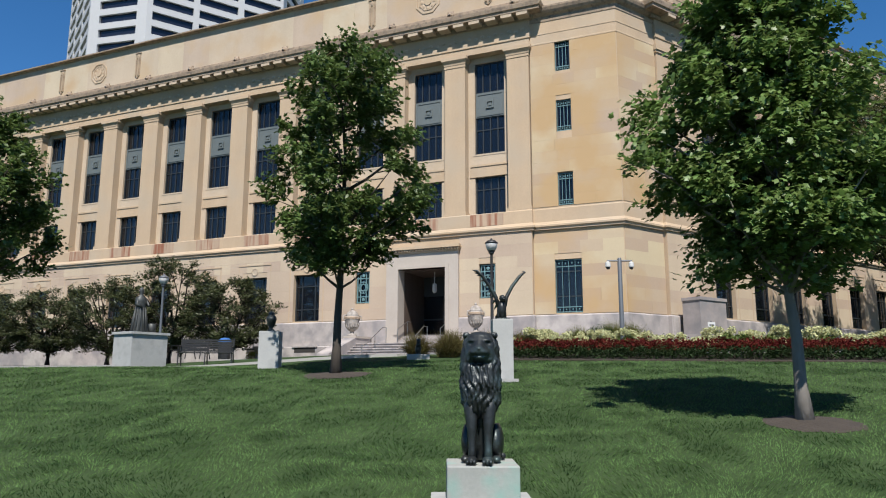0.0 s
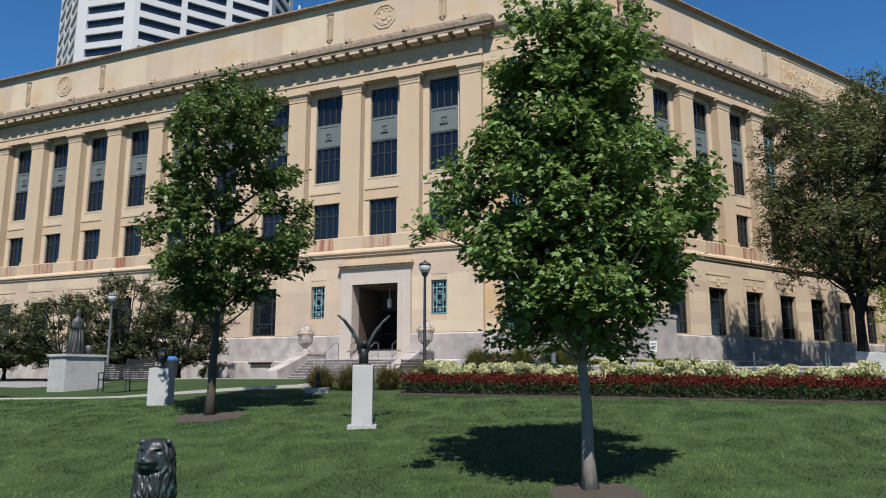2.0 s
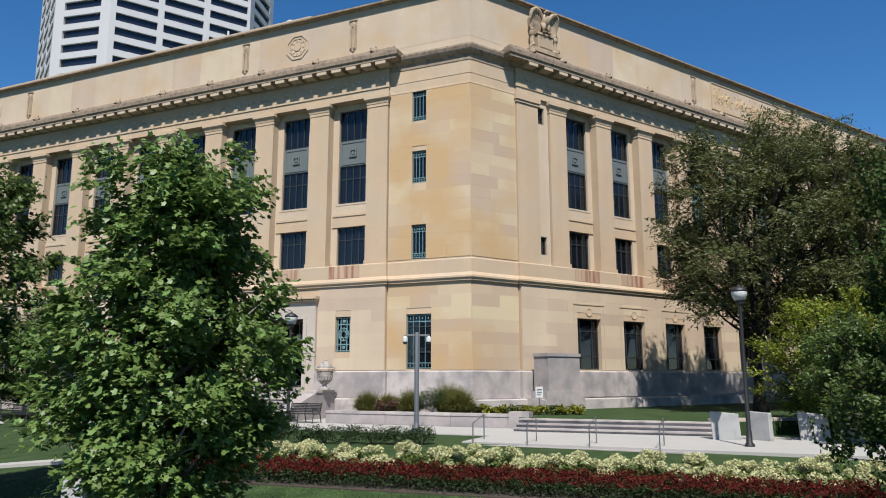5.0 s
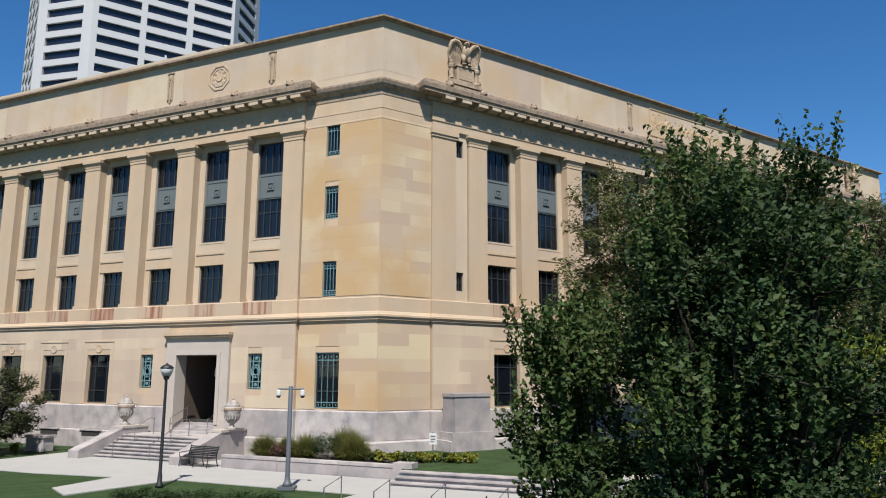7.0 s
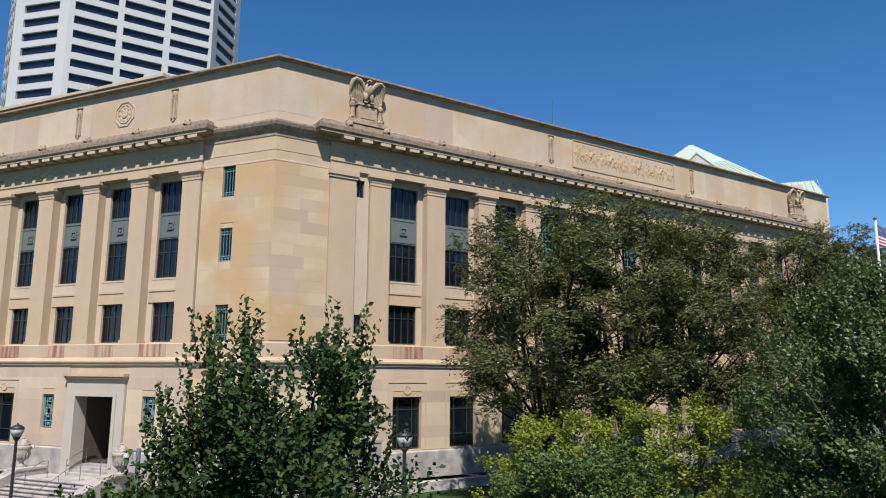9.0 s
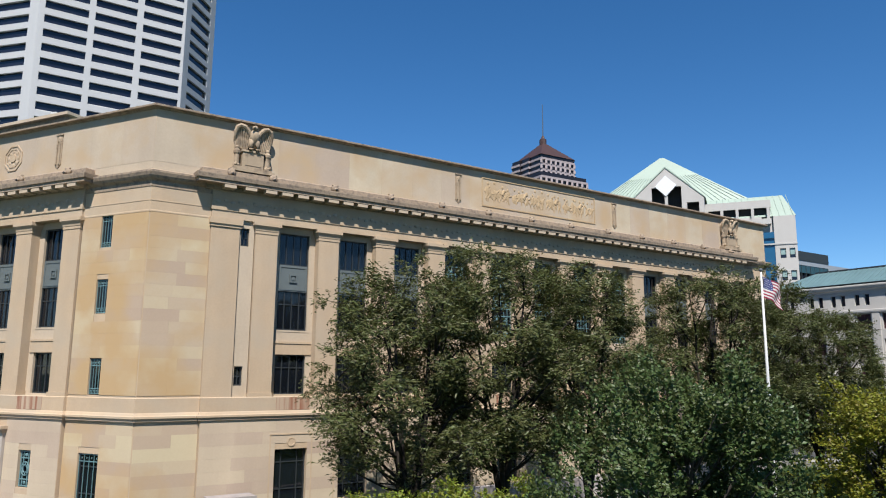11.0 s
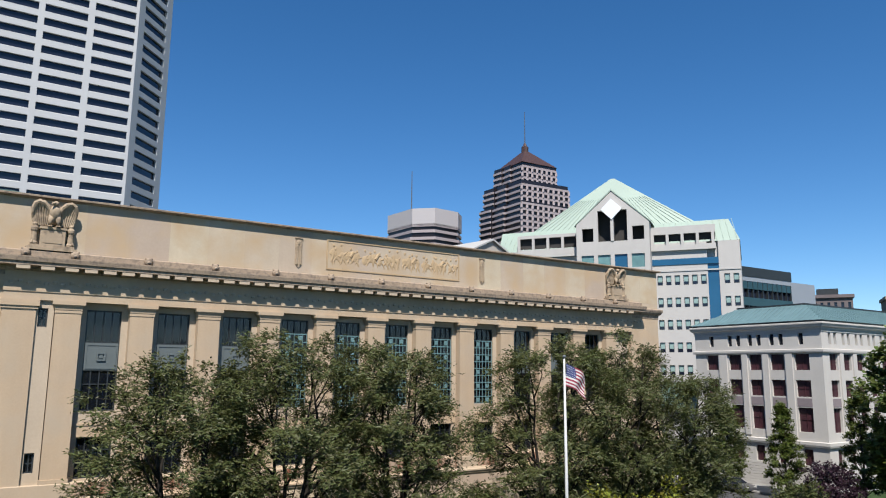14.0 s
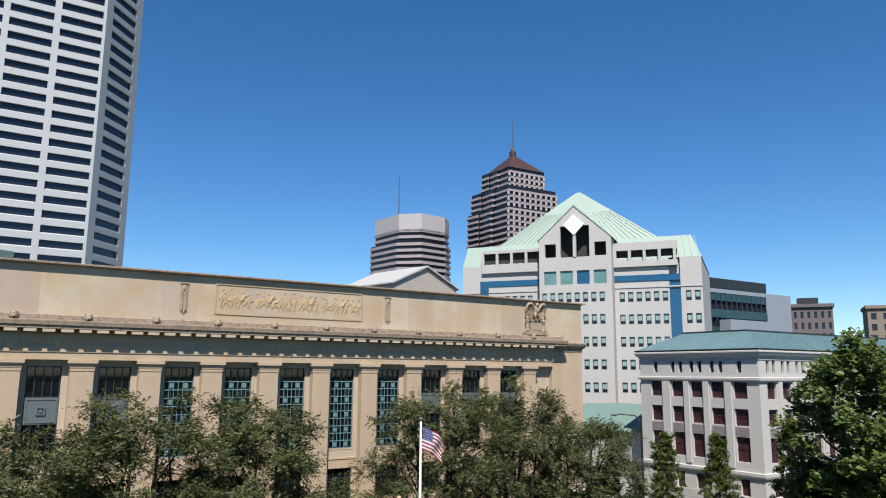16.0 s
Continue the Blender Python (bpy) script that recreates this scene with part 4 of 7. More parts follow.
# ---- plaza and paving ----


def slab(name, pts, z0, z1, mat, label, category, kind="structure"):
    mb = MB()
    k = len(pts)
    for z in (z0, z1):
        mb.v += [(p[0], p[1], z) for p in pts]
    mb.f += [list(range(k))[::-1], list(range(k, 2 * k))] + [[i, (i + 1) % k, k + (i + 1) % k, k + i] for i in range(k)]
    return solo(name, mb, mat, label, category, kind=kind)


def draped(name, centre, width, mat, label, lift=0.02):
    """A path laid along the slope of the lawn."""
    mb = MB()
    P = [Vector(p) for p in centre]
    line = []
    for a, b in zip(P, P[1:]):
        for i in range(10):
            line.append(a.lerp(b, i / 10))
    line.append(P[-1])
    rings = []
    for i, p in enumerate(line):
        d = (line[min(i + 1, len(line) - 1)] - line[max(i - 1, 0)]).normalized()
        n = Vector((-d.y, d.x))
        a, b = p + n * width / 2, p - n * width / 2
        z = max(ground_z(a.x, a.y), ground_z(b.x, b.y)) + lift
        rings.append([(a.x, a.y, ground_z(a.x, a.y) - 0.1), (a.x, a.y, z), (b.x, b.y, z), (b.x, b.y, ground_z(b.x, b.y) - 0.1)])
    mb.loft(rings)
    return solo(name, mb, mat, label, "path", kind="structure")


slab("pavement", [lp(34, 7.2), lp(34, 0.4), lp(13, 0.4), lp(13, 9.2)], -0.5, -0.17, CONCRETE, "pale concrete plaza paving", "pavement")
slab("pavement", [lp(13, 9.9), lp(13, 0.3), lp(-0.2, 0.3), lp(-0.2, 4.9), lp(-9.2, 4.9), lp(-9.2, 5.2), lp(-22, 5.2), lp(-22, 11.6), lp(-9.2, 11.6), lp(-9.2, 8.8), lp(-0.5, 8.8), lp(0.3, 13.5), lp(2.2, 12.5), lp(2.5, 9.3), lp(7, 9.9)], -0.35, 0.03, CONCRETE, "pale concrete plaza paving", "pavement")
draped("path", [(-6, 25.2), (2, 23.6), (6.0, 22.7), (11.6, 18.9), (13.6, 19.8), (15.9, 21.6)], 0.9, CONCRETE, "narrow pale concrete path in the lawn")
# planter beside the stairs
pw = thing("planter_wall", "low grey marble planter wall with a flat coping", "wall", kind="structure")
for a, b in ((0.6, -2.6), (-2.62, -5.85), (-5.87, -9.1)):
    part("wall_block", MB().sweep([(-0.35, 0), (0, 0), (0, 0.5), (-0.35, 0.5)], [lp(a, 4.8), lp(b, 4.8)]), MARBLE, pw)
    part("coping", MB().sweep([(-0.38, 0.5), (0.03, 0.5), (0.03, 0.62), (-0.38, 0.62)], [lp(a, 4.8), lp(b, 4.8)]), MARBLE, pw)
part("end_block", MB().sweep([(-0.5, 0), (0.08, 0), (0.08, 0.72), (-0.5, 0.72)], [lp(-8.6, 4.8), lp(-9.5, 4.8)]), MARBLE, pw)
slab("planter_soil", [lp(0.3, 4.6), lp(0.3, 0.5), lp(-5.2, 0.5), lp(-9.0, 1.5), lp(-9.0, 4.6)], 0.0, 0.42, MULCH, "dark planted soil bed", "soil")
fl = thing("terrace_steps", "three wide pale stone steps up to the terrace lawn", "stairs", kind="structure")
for i in range(3):
    o = 6.4 - 0.38 * i
    part("step", MB().sweep([(-0.5, 0), (-0.05, 0), (-0.05, 0.165 * (i + 1) - 0.055), (0.02, 0.165 * (i + 1) - 0.055), (0.02, 0.165 * (i + 1)), (-0.5, 0.165 * (i + 1))], [lp(-9.3, o), lp(-17.2, o - 0.3)]), MARBLE, fl)
slab("terrace_lawn", [lp(-9.1, 5.0), lp(-9.1, 2.2), lp(-5.2, 0.45), (R0, YR - 0.45), (70, YR - 0.45), (70, 11), (38, 9.8), lp(-17.3, 5.0)], -0.2, 0.5, GRASS, "raised green lawn beside the building", "lawn")
# low wall, upright slabs
lw = thing("low_wall", "low white stone wall beside the steps", "wall", kind="structure")
for i in range(7):
    a = Vector((31.4, 12.6)) + Vector((0.93, -0.37)) * (i * 2.6)
    b = a + Vector((0.93, -0.37)) * 2.55
    part("wall_block", MB().sweep([(-0.3, -0.1), (0.1, -0.1), (0.1, 0.62), (-0.3, 0.62)], [a, b]), MARBLE_LIGHT, lw)
for i, (x, y) in enumerate(((29.8, 10.95), (30.55, 10.15), (31.9, 8.95), (32.7, 8.1))):
    st = MB().loft([[(-0.44, -0.1, 0), (0.5, -0.1, 0), (0.5, 0.1, 0), (-0.44, 0.1, 0)], [(-0.5, -0.06, 1.02), (0.44, -0.06, 0.94 + 0.05 * (i % 2)), (0.44, 0.12, 0.94 + 0.05 * (i % 2)), (-0.5, 0.12, 1.02)]])
    bevel(solo("stone_slab", st, GREY_STONE, "upright grey marble memorial slab", "slab", pose(x, y, ground_z(x, y) - 0.02, 0, 0, -56 - (i % 2) * 40), "stone slabs"), 0.02)
# ledge and cabinet at the foot of the south front
part("area_ledge", MB().box(3.4, 9.0, -1.3, -0.3, 0.86, 1.05).box(3.5, 8.9, -1.1, -0.3, 0.4, 0.7).box(9.6, 22.0, -1.3, -0.3, 0.86, 1.05).box(9.7, 21.9, -1.1, -0.3, 0.4, 0.7), MARBLE, house, "marble ledge over a basement window slot", m=MR)
cabm = thing("stone_cabinet", "grey marble service cabinet standing against the wall", "cabinet", pose(34.45, 24.1, 0.5))
part("base", MB().box(-1.35, 1.35, -0.6, 0.62, 0, 0.95), MARBLE, cabm)
part("body", MB().box(-1.15, 1.15, -0.5, 0.6, 0.95, 2.75), MARBLE, cabm)
part("lid", MB().box(-1.2, 1.2, -0.55, 0.62, 2.75, 2.92), MARBLE, cabm)

# ---- street ----
slab("road", [(91, -80), (104.5, -80), (104.5, 300), (91, 300)], 1.4, 2.03, ASPHALT, "grey asphalt street", "road")
slab("pavement", [(104.5, -80), (109.6, -80), (109.6, 300), (104.5, 300)], 1.4, 2.16, CONCRETE, "pale concrete pavement with a kerb", "pavement")
slab("pavement", [(87, -80), (91, -80), (91, 300), (87, 300)], 1.4, 2.16, CONCRETE, "pale concrete pavement with a kerb", "pavement")

# ---- lamps, poles, signs ----


def lamp_post(x, y, z, hgt, mat, label):
    t = thing("street_lamp", label, "street lamp", pose(x, y, z), "street lamps")
    part("post", MB().lathe([(0.16, 0), (0.16, 0.1), (0.10, 0.18), (0.085, 0.5), (0.07, 0.55), (0.055, hgt - 0.55), (0.06, hgt - 0.5)], k=12), mat, t, smooth=True)
    part("collar", MB().lathe([(0.07, hgt - 0.52), (0.12, hgt - 0.46), (0.12, hgt - 0.4), (0.17, hgt - 0.36)], k=12), mat, t)
    part("globe", MB().lathe([(0.16, hgt - 0.36), (0.23, hgt - 0.2), (0.25, hgt - 0.1), (0.24, hgt - 0.06)], k=14), WHITE, t, "frosted white globe", smooth=True)
    part("cap", MB().lathe([(0.26, hgt - 0.07), (0.27, hgt - 0.03), (0.16, hgt + 0.06), (0.05, hgt + 0.1), (0.03, hgt + 0.16)], k=14), mat, t, smooth=True)
    return t


lamp_post(18.72, 23.0, 0.0, 4.65, BLACK_METAL, "black metal lamp post with a frosted globe")
lamp_post(10.1, 39.6, 0.0, 4.35, GREY_METAL, "grey lamp post with a frosted globe")
lamp_post(28.15, 9.0, ground_z(28.15, 9), 5.0, BLACK_METAL, "dark lamp post with a frosted globe")
lamp_post(100.0, 19.8, 2.0, 4.3, BLACK_METAL, "black metal lamp post with a frosted globe")
cp = thing("camera_pole", "grey steel pole with two white security cameras", "camera pole", pose(22.62, 19.66, 0.03, 0, 0, -35))
part("base_plate", MB().box(-0.32, 0.32, -0.32, 0.32, 0, 0.12), GREY_METAL, cp)
part("pole", MB().lathe([(0.2, 0.12), (0.16, 0.24), (0.12, 0.3), (0.095, 0.5), (0.085, 3.85), (0.06, 3.9)], k=12), GREY_METAL, cp, smooth=True)
part("arm", MB().tube([(-0.5, 0, 3.78), (0.5, 0, 3.78)], 0.035, 8), GREY_METAL, cp)
for s in (-1, 1):
    c = part("camera_dome", MB().lathe([(0.03, 3.75), (0.1, 3.7), (0.11, 3.56), (0.1, 3.52)], s * 0.47, 0, 12), WHITE, cp, "white security camera housing")
    part("lens", MB().blob((s * 0.47, 0, 3.5), (0.085, 0.085, 0.08), 10, 6), BLACK_METAL, c)
sg = thing("sign_post", "small white notice on a grey post", "sign", pose(30.06, 20.76, 0.5, 0, 0, -35))
part("post", MB().tube([(0, 0, 0), (0, 0, 1.3)], 0.03, 6), GREY_METAL, sg)
pl = part("plate", MB().box(-0.17, 0.17, -0.045, -0.03, 0.75, 1.25), WHITE, sg, "white sign plate with grey bars")
part("text_bars", MB().box(-0.11, 0.11, -0.052, -0.046, 1.08, 1.14).box(-0.11, 0.11, -0.052, -0.046, 0.96, 1.01).box(-0.11, 0.06, -0.052, -0.046, 0.86, 0.9), GREY_METAL, pl)
for u in (-9.6, -11.5, -13.55, -15.7):
    q = lp(u, 11.0)
    handrail("handrail", [(0, 0.5, 0), (0, 0.5, 0.85), (0, -0.6, 0.62), (0, -0.6, -0.2)], [], m=Matrix.Translation((q.x, q.y, 0.03)) @ pose(0, 0, 0, 0, 0, -58))
lowst = thing("lower_steps", "wide pale concrete steps leading down to the lawn", "stairs", kind="structure")
for i in range(3):
    o = 11.62 + 0.35 * i
    part("step", MB().sweep([(0, -0.8), (0.4, -0.8), (0.4, -0.03 - 0.13 * i), (0, -0.03 - 0.13 * i)], [lp(-9.3, o), lp(-17.0, o)]), MARBLE, lowst)
fp = thing("flagpole", "tall white flagpole with a striped flag", "flagpole", pose(57.2, 8.0, 0))
part("pole", MB().lathe([(0.16, 0), (0.16, 0.3), (0.09, 0.35), (0.085, 8), (0.05, 15.2)], k=12), WHITE, fp, smooth=True)
part("finial", MB().blob((0, 0, 15.3), (0.1, 0.1, 0.1), 10, 8), GREY_METAL, fp, smooth=True)
FLAG_RED, FLAG_BLUE = material("flag_red", (0.26, 0.02, 0.05), 0.8, var=0.1), material("flag_blue", (0.03, 0.045, 0.16), 0.8, var=0.1)


def flag_point(s, t):
    """Cloth hanging from the pole, s along the fly, t down the hoist."""
    x = 0.08 + s * 1.35 + 0.07 * math.sin(6 * t)
    y = 0.22 * math.sin(s * 7 + t * 2.5) * s
    z = 14.95 - t * 1.12 - s * s * 0.75 - 0.05 * math.sin(5 * s)
    return Vector((x * 0.72, -x * 0.35 + y * 0.8, z))


ns, nst = 14, 13
cloth = {0: MB(), 1: MB(), 2: MB()}
for r in range(nst):
    for c in range(ns):
        m_ = cloth[2] if (c < 6 and r < 7) else cloth[r % 2]
        n = len(m_.v)
        off = Vector((0.006, 0.012, 0))
        q = [flag_point(c / ns, r / nst), flag_point((c + 1) / ns, r / nst), flag_point((c + 1) / ns, (r + 1) / nst), flag_point(c / ns, (r + 1) / nst)]
        m_.loft([[v - off for v in q], [v + off for v in q]])
flag = part("flag", cloth[0], FLAG_RED, fp, "red and white striped flag with a blue corner")
part("white_stripes", cloth[1], WHITE, flag)
canton = part("blue_corner", cloth[2], FLAG_BLUE, flag)
st = MB()
for r in range(5):
    for c in range(6):
        p = flag_point((c + 0.5) / ns * 0.95, (r + 0.7) / nst * 1.35)
        st.blob((p.x - 0.01, p.y - 0.02, p.z), (0.025, 0.012, 0.025), 5, 4)
part("stars", st, WHITE, flag)


def bench(x, y, z, rz, label="black metal slatted park bench"):
    t = thing("bench", label, "bench", pose(x, y, z, 0, 0, rz), "park benches")
    for i in range(7):
        part("seat_slat", MB().box(-0.9, 0.9, -0.28 + i * 0.085, -0.215 + i * 0.085, 0.42, 0.445), BLACK_METAL, t)
    for i in range(6):
        part("back_slat", MB().box(-0.9, 0.9, 0.30 + i * 0.025, 0.325 + i * 0.025, 0.48 + i * 0.075, 0.535 + i * 0.075), BLACK_METAL, t)
    for s in (-1, 0, 1):
        part("frame", MB().tube([(s * 0.88, -0.3, 0), (s * 0.88, -0.22, 0.42), (s * 0.88, 0.3, 0.42), (s * 0.88, 0.46, 0.95)], 0.025, 6).tube([(s * 0.88, 0.42, 0), (s * 0.88, 0.3, 0.42)], 0.025, 6), BLACK_METAL, t)
    for s in (-1, 1):
        part("arm_rest", MB().tube([(s * 0.88, -0.27, 0.42), (s * 0.88, -0.3, 0.64), (s * 0.88, 0.36, 0.66)], 0.022, 6), BLACK_METAL, t)
    return t


bench(21.8, 28.6, 0.03, -61)
bench(8.1, 25.6, ground_z(8.1, 25.6), -25)
bench(10.6, 36.0, 0.03, -58.7)
tc_ = thing("litter_bin", "black litter bin with a blue lid", "bin", pose(12.5, 36.6, 0.03))
part("body", MB().lathe([(0.27, 0), (0.3, 0.05), (0.32, 0.85), (0.3, 0.88)], k=16), BLACK_METAL, tc_)
part("lid", MB().lathe([(0.33, 0.88), (0.33, 0.97), (0.2, 1.08), (0.05, 1.1)], k=16), material("blue_plastic", (0.03, 0.12, 0.34), 0.5, var=0.1), tc_, "blue lid")
bl = MB().box(-0.7, 0.7, -0.35, 0.35, 0, 0.75).box(-0.78, 0.78, -0.43, 0.43, 0.75, 0.9)
bevel(solo("stone_block", bl, MARBLE, "grey marble stair-end block on the plaza", "block", ML @ pose(-14.9, -3.4, 0.03)), 0.02)

# ---- statues ----
GS = GREY_STONE


def pedestal(name, x, y, rz, w, d, hgt, label, slab_w=0.0, mat=GS):
    z = ground_z(x, y)
    t = thing(name, label, "pedestal", pose(x, y, z, 0, 0, rz))
    b = part("shaft", MB().box(-w / 2, w / 2, -d / 2, d / 2, -0.15, hgt), mat, t)
    bevel(b, 0.012)
    if slab_w:
        part("footing", MB().box(-slab_w / 2, slab_w / 2, -slab_w / 2, slab_w / 2, -0.3, 0.035), GREY_STONE, t, "grey stone footing")
    return z


PED_LION = material("pale_stained_stone", (0.30, 0.31, 0.29), 0.8, var=0.18, patch=2, grain=30, bump=0.1, tint=((0.20, 0.36, 0.31), 3.2, 0.48, 0.72))
LX, LY, LF = 3.9, 4.95, -35.0
lz = ground_z(LX, LY)
pt = thing("lion_pedestal", "square pale stone block stained green by bronze", "pedestal", pose(LX, LY, lz, 0, 0, LF))
bevel(part("shaft", MB().box(-0.29, 0.29, -0.29, 0.29, 0.02, 0.36), PED_LION, pt), 0.012)
part("footing", MB().box(-0.42, 0.42, -0.36, 0.42, -0.3, 0.06), GREY_STONE, pt, "pale concrete footing")


def lion():
    """A seated lion, front towards -y: one modelled skin for head and mane, then body, legs and tail."""
    random.seed(11)
    mb = MB()
    prof = ((1.03, 0.012), (1.022, 0.05), (1.0, 0.083), (0.965, 0.103), (0.92, 0.113), (0.86, 0.118), (0.78, 0.124), (0.68, 0.13), (0.58, 0.13), (0.48, 0.124), (0.40, 0.104), (0.355, 0.075), (0.335, 0.02))

    def bump(v, c, w):
        return math.exp(-((v - c) / w) ** 2)

    rings = []
    nz, na = 110, 112
    for k in range(nz + 1):
        z = 1.03 - 0.695 * k / nz
        i = next(i for i in range(len(prof) - 1) if prof[i + 1][0] <= z + 1e-9)
        f = (prof[i][0] - z) / (prof[i][0] - prof[i + 1][0])
        R = prof[i][1] + (prof[i + 1][1] - prof[i][1]) * f
        row = []
        for j in range(na):
            a = -math.pi + 2 * math.pi * j / na
            b = abs(a)
            face = 1 / (1 + math.exp((b - 0.95) / 0.07)) / (1 + math.exp(-(z - 0.79) / 0.012))
            r = R
            r += 0.066 * bump(a, 0, 0.46) * bump(z, 0.855, 0.048) + 0.034 * bump(a, 0, 0.24) * bump(z, 0.915, 0.045) + 0.016 * bump(a, 0, 0.17) * bump(z, 0.888, 0.014)
            r += -0.017 * bump(b, 0.50, 0.15) * bump(z, 0.928, 0.013) + 0.013 * bump(b, 0.52, 0.26) * bump(z, 0.953, 0.014) + 0.008 * bump(b, 0.5, 0.09) * bump(z, 0.927, 0.007)
            r += 0.014 * bump(b, 0.3, 0.16) * bump(z, 0.858, 0.02) - 0.014 * bump(a, 0, 0.34) * bump(z, 0.832, 0.006) - 0.007 * bump(a, 0, 0.04) * bump(z, 0.858, 0.02)
            r += 0.02 * bump(a, 0, 0.25) * bump(z, 0.808, 0.018) - 0.028 * bump(a, 0, 0.6) * bump(z, 0.772, 0.016) - 0.006 * bump(b, 0.12, 0.06) * bump(z, 0.884, 0.006)
            curl = 0.8 * math.sin(a * 17 + 2.6 * math.sin(z * 19 + 1.7 * b) + 1.1 * math.sin(z * 43 + a)) + 0.7 * math.sin(z * 30 + 3.0 * math.sin(a * 4.0 + z * 9)) * math.cos(a * 8 + 5 * z) + 0.45 * math.sin(a * 31 + 2 * math.sin(z * 37 + a))
            r += (1 - face) * min(1, (1.03 - z) / 0.09) * 0.0085 * curl
            deep = 1.0 + 0.22 * max(0.0, min(1.0, (0.82 - z) / 0.2))
            row.append((r * math.sin(a), -0.035 - r * deep * math.cos(a), z))
        rings.append(row)
    mb.loft(rings)
    mb.loft([[(rx * math.cos(2 * math.pi * j / 16), cy + ry * math.sin(2 * math.pi * j / 16), z) for j in range(16)] for z, rx, ry, cy in
             ((0.02, 0.10, 0.17, 0.13), (0.15, 0.11, 0.18, 0.12), (0.3, 0.10, 0.16, 0.08), (0.45, 0.105, 0.13, 0.02), (0.6, 0.11, 0.11, -0.01), (0.72, 0.09, 0.09, -0.02))])
    for s in (-1, 1):
        mb.blob((s * 0.115, 0.13, 0.15), (0.062, 0.16, 0.15), 12, 9)
        mb.tube([(s * 0.058, -0.07, 0.56), (s * 0.062, -0.115, 0.4), (s * 0.064, -0.13, 0.24), (s * 0.064, -0.125, 0.1), (s * 0.064, -0.14, 0.03)], [0.064, 0.048, 0.036, 0.030, 0.036], 12)
        mb.blob((s * 0.064, -0.17, 0.032), (0.047, 0.07, 0.034), 10, 6)
        for k in (-1, 0, 1):
            mb.blob((s * 0.064 + k * 0.026, -0.228, 0.026), (0.016, 0.024, 0.022), 6, 5)
        mb.blob((s * 0.125, -0.03, 0.03), (0.04, 0.09, 0.03), 8, 5)
        mb.blob((s * 0.092, -0.06, 0.995), (0.026, 0.014, 0.03), 10, 7).blob((s * 0.095, -0.07, 0.995), (0.014, 0.012, 0.018), 8, 5)
    mb.tube([(0.02, 0.26, 0.04), (0.10, 0.28, 0.035), (0.15, 0.22, 0.035), (0.165, 0.12, 0.035)], [0.028, 0.025, 0.022, 0.028], 8)
    mb.v = [(x * (1.27 - 0.24 * min(1.0, max(0.0, (0.46 - z) / 0.2))), y * 1.2, z * 1.045) for x, y, z in mb.v]
    return mb


solo("lion_statue", lion(), LION_BRONZE, "dark weathered bronze statue of a seated lion", "statue", pose(LX, LY, lz + 0.36, 0, 0, LF - 7), smooth=True)

bz = pedestal("tall_pedestal", 9.36, 11.2, -33, 0.4, 0.4, 1.19, "tall slim grey stone pedestal on the lawn", 0.56, PED_STONE)


def bird():
    """A bird of prey with both wings raised."""
    random.seed(3)
    mb = MB().blob((0, 0, 0.17), (0.085, 0.1, 0.16), 10, 8).blob((0, -0.05, 0.36), (0.055, 0.075, 0.065), 8, 6).tube([(0, -0.1, 0.36), (0, -0.16, 0.34)], [0.025, 0.006], 5)
    mb.box(-0.12, 0.12, -0.1, 0.1, 0, 0.02)
    for s in (-1, 1):
        mb.tube([(s * 0.05, 0, 0.12), (s * 0.06, -0.02, 0.02)], [0.035, 0.02], 6)
        spine = [(s * 0.05, 0.0, 0.22), (s * 0.1, 0.02, 0.4), (s * 0.2, 0.03, 0.58), (s * 0.34, 0.02, 0.76), (s * 0.42, 0.0, 0.83)]
        mb.tube(spine, [0.04, 0.034, 0.032, 0.028, 0.014], 7)
        for k in range(9):
            t = k / 8
            i = min(3, int(t * 4))
            p = Vector(spine[i]).lerp(Vector(spine[i + 1]), t * 4 - i)
            mb.tube([p, p + Vector((s * 0.025, 0.1, 0.02)), p + Vector((s * 0.03, 0.2 + 0.05 * t, -0.03 + 0.08 * t))], [0.024, 0.02, 0.008], 5)
    mb.loft([[(-0.05, 0.08, 0.1), (0.05, 0.08, 0.1), (0.05, 0.1, 0.13), (-0.05, 0.1, 0.13)], [(-0.07, 0.22, 0.02), (0.07, 0.22, 0.02), (0.07, 0.22, 0.04), (-0.07, 0.22, 0.04)]])
    return mb


solo("bird_statue", bird(), LION_BRONZE, "dark bronze bird statue with raised wings", "statue", pose(9.36, 11.2, bz + 1.19, 0, 0, -25) @ Matrix.Scale(1.15, 4), smooth=True)
p2z = pedestal("short_pedestal", 7.15, 17.55, -33, 0.5, 0.5, 0.9, "square grey stone pedestal on the lawn", 0.0, PED_STONE)
solo("small_bronze_urn", MB().lathe([(0.1, 0), (0.1, 0.03), (0.04, 0.07), (0.09, 0.16), (0.13, 0.3), (0.12, 0.36), (0.07, 0.42), (0.09, 0.46), (0.05, 0.5)], k=14), LION_BRONZE, "small dark bronze vessel on a pedestal", "urn", pose(7.15, 17.55, p2z + 0.9), smooth=True)
cz = pedestal("low_block", 11.08, 16.8, -33, 0.62, 0.45, 0.12, "low pale stone block in the lawn", 0.0, CONCRETE)
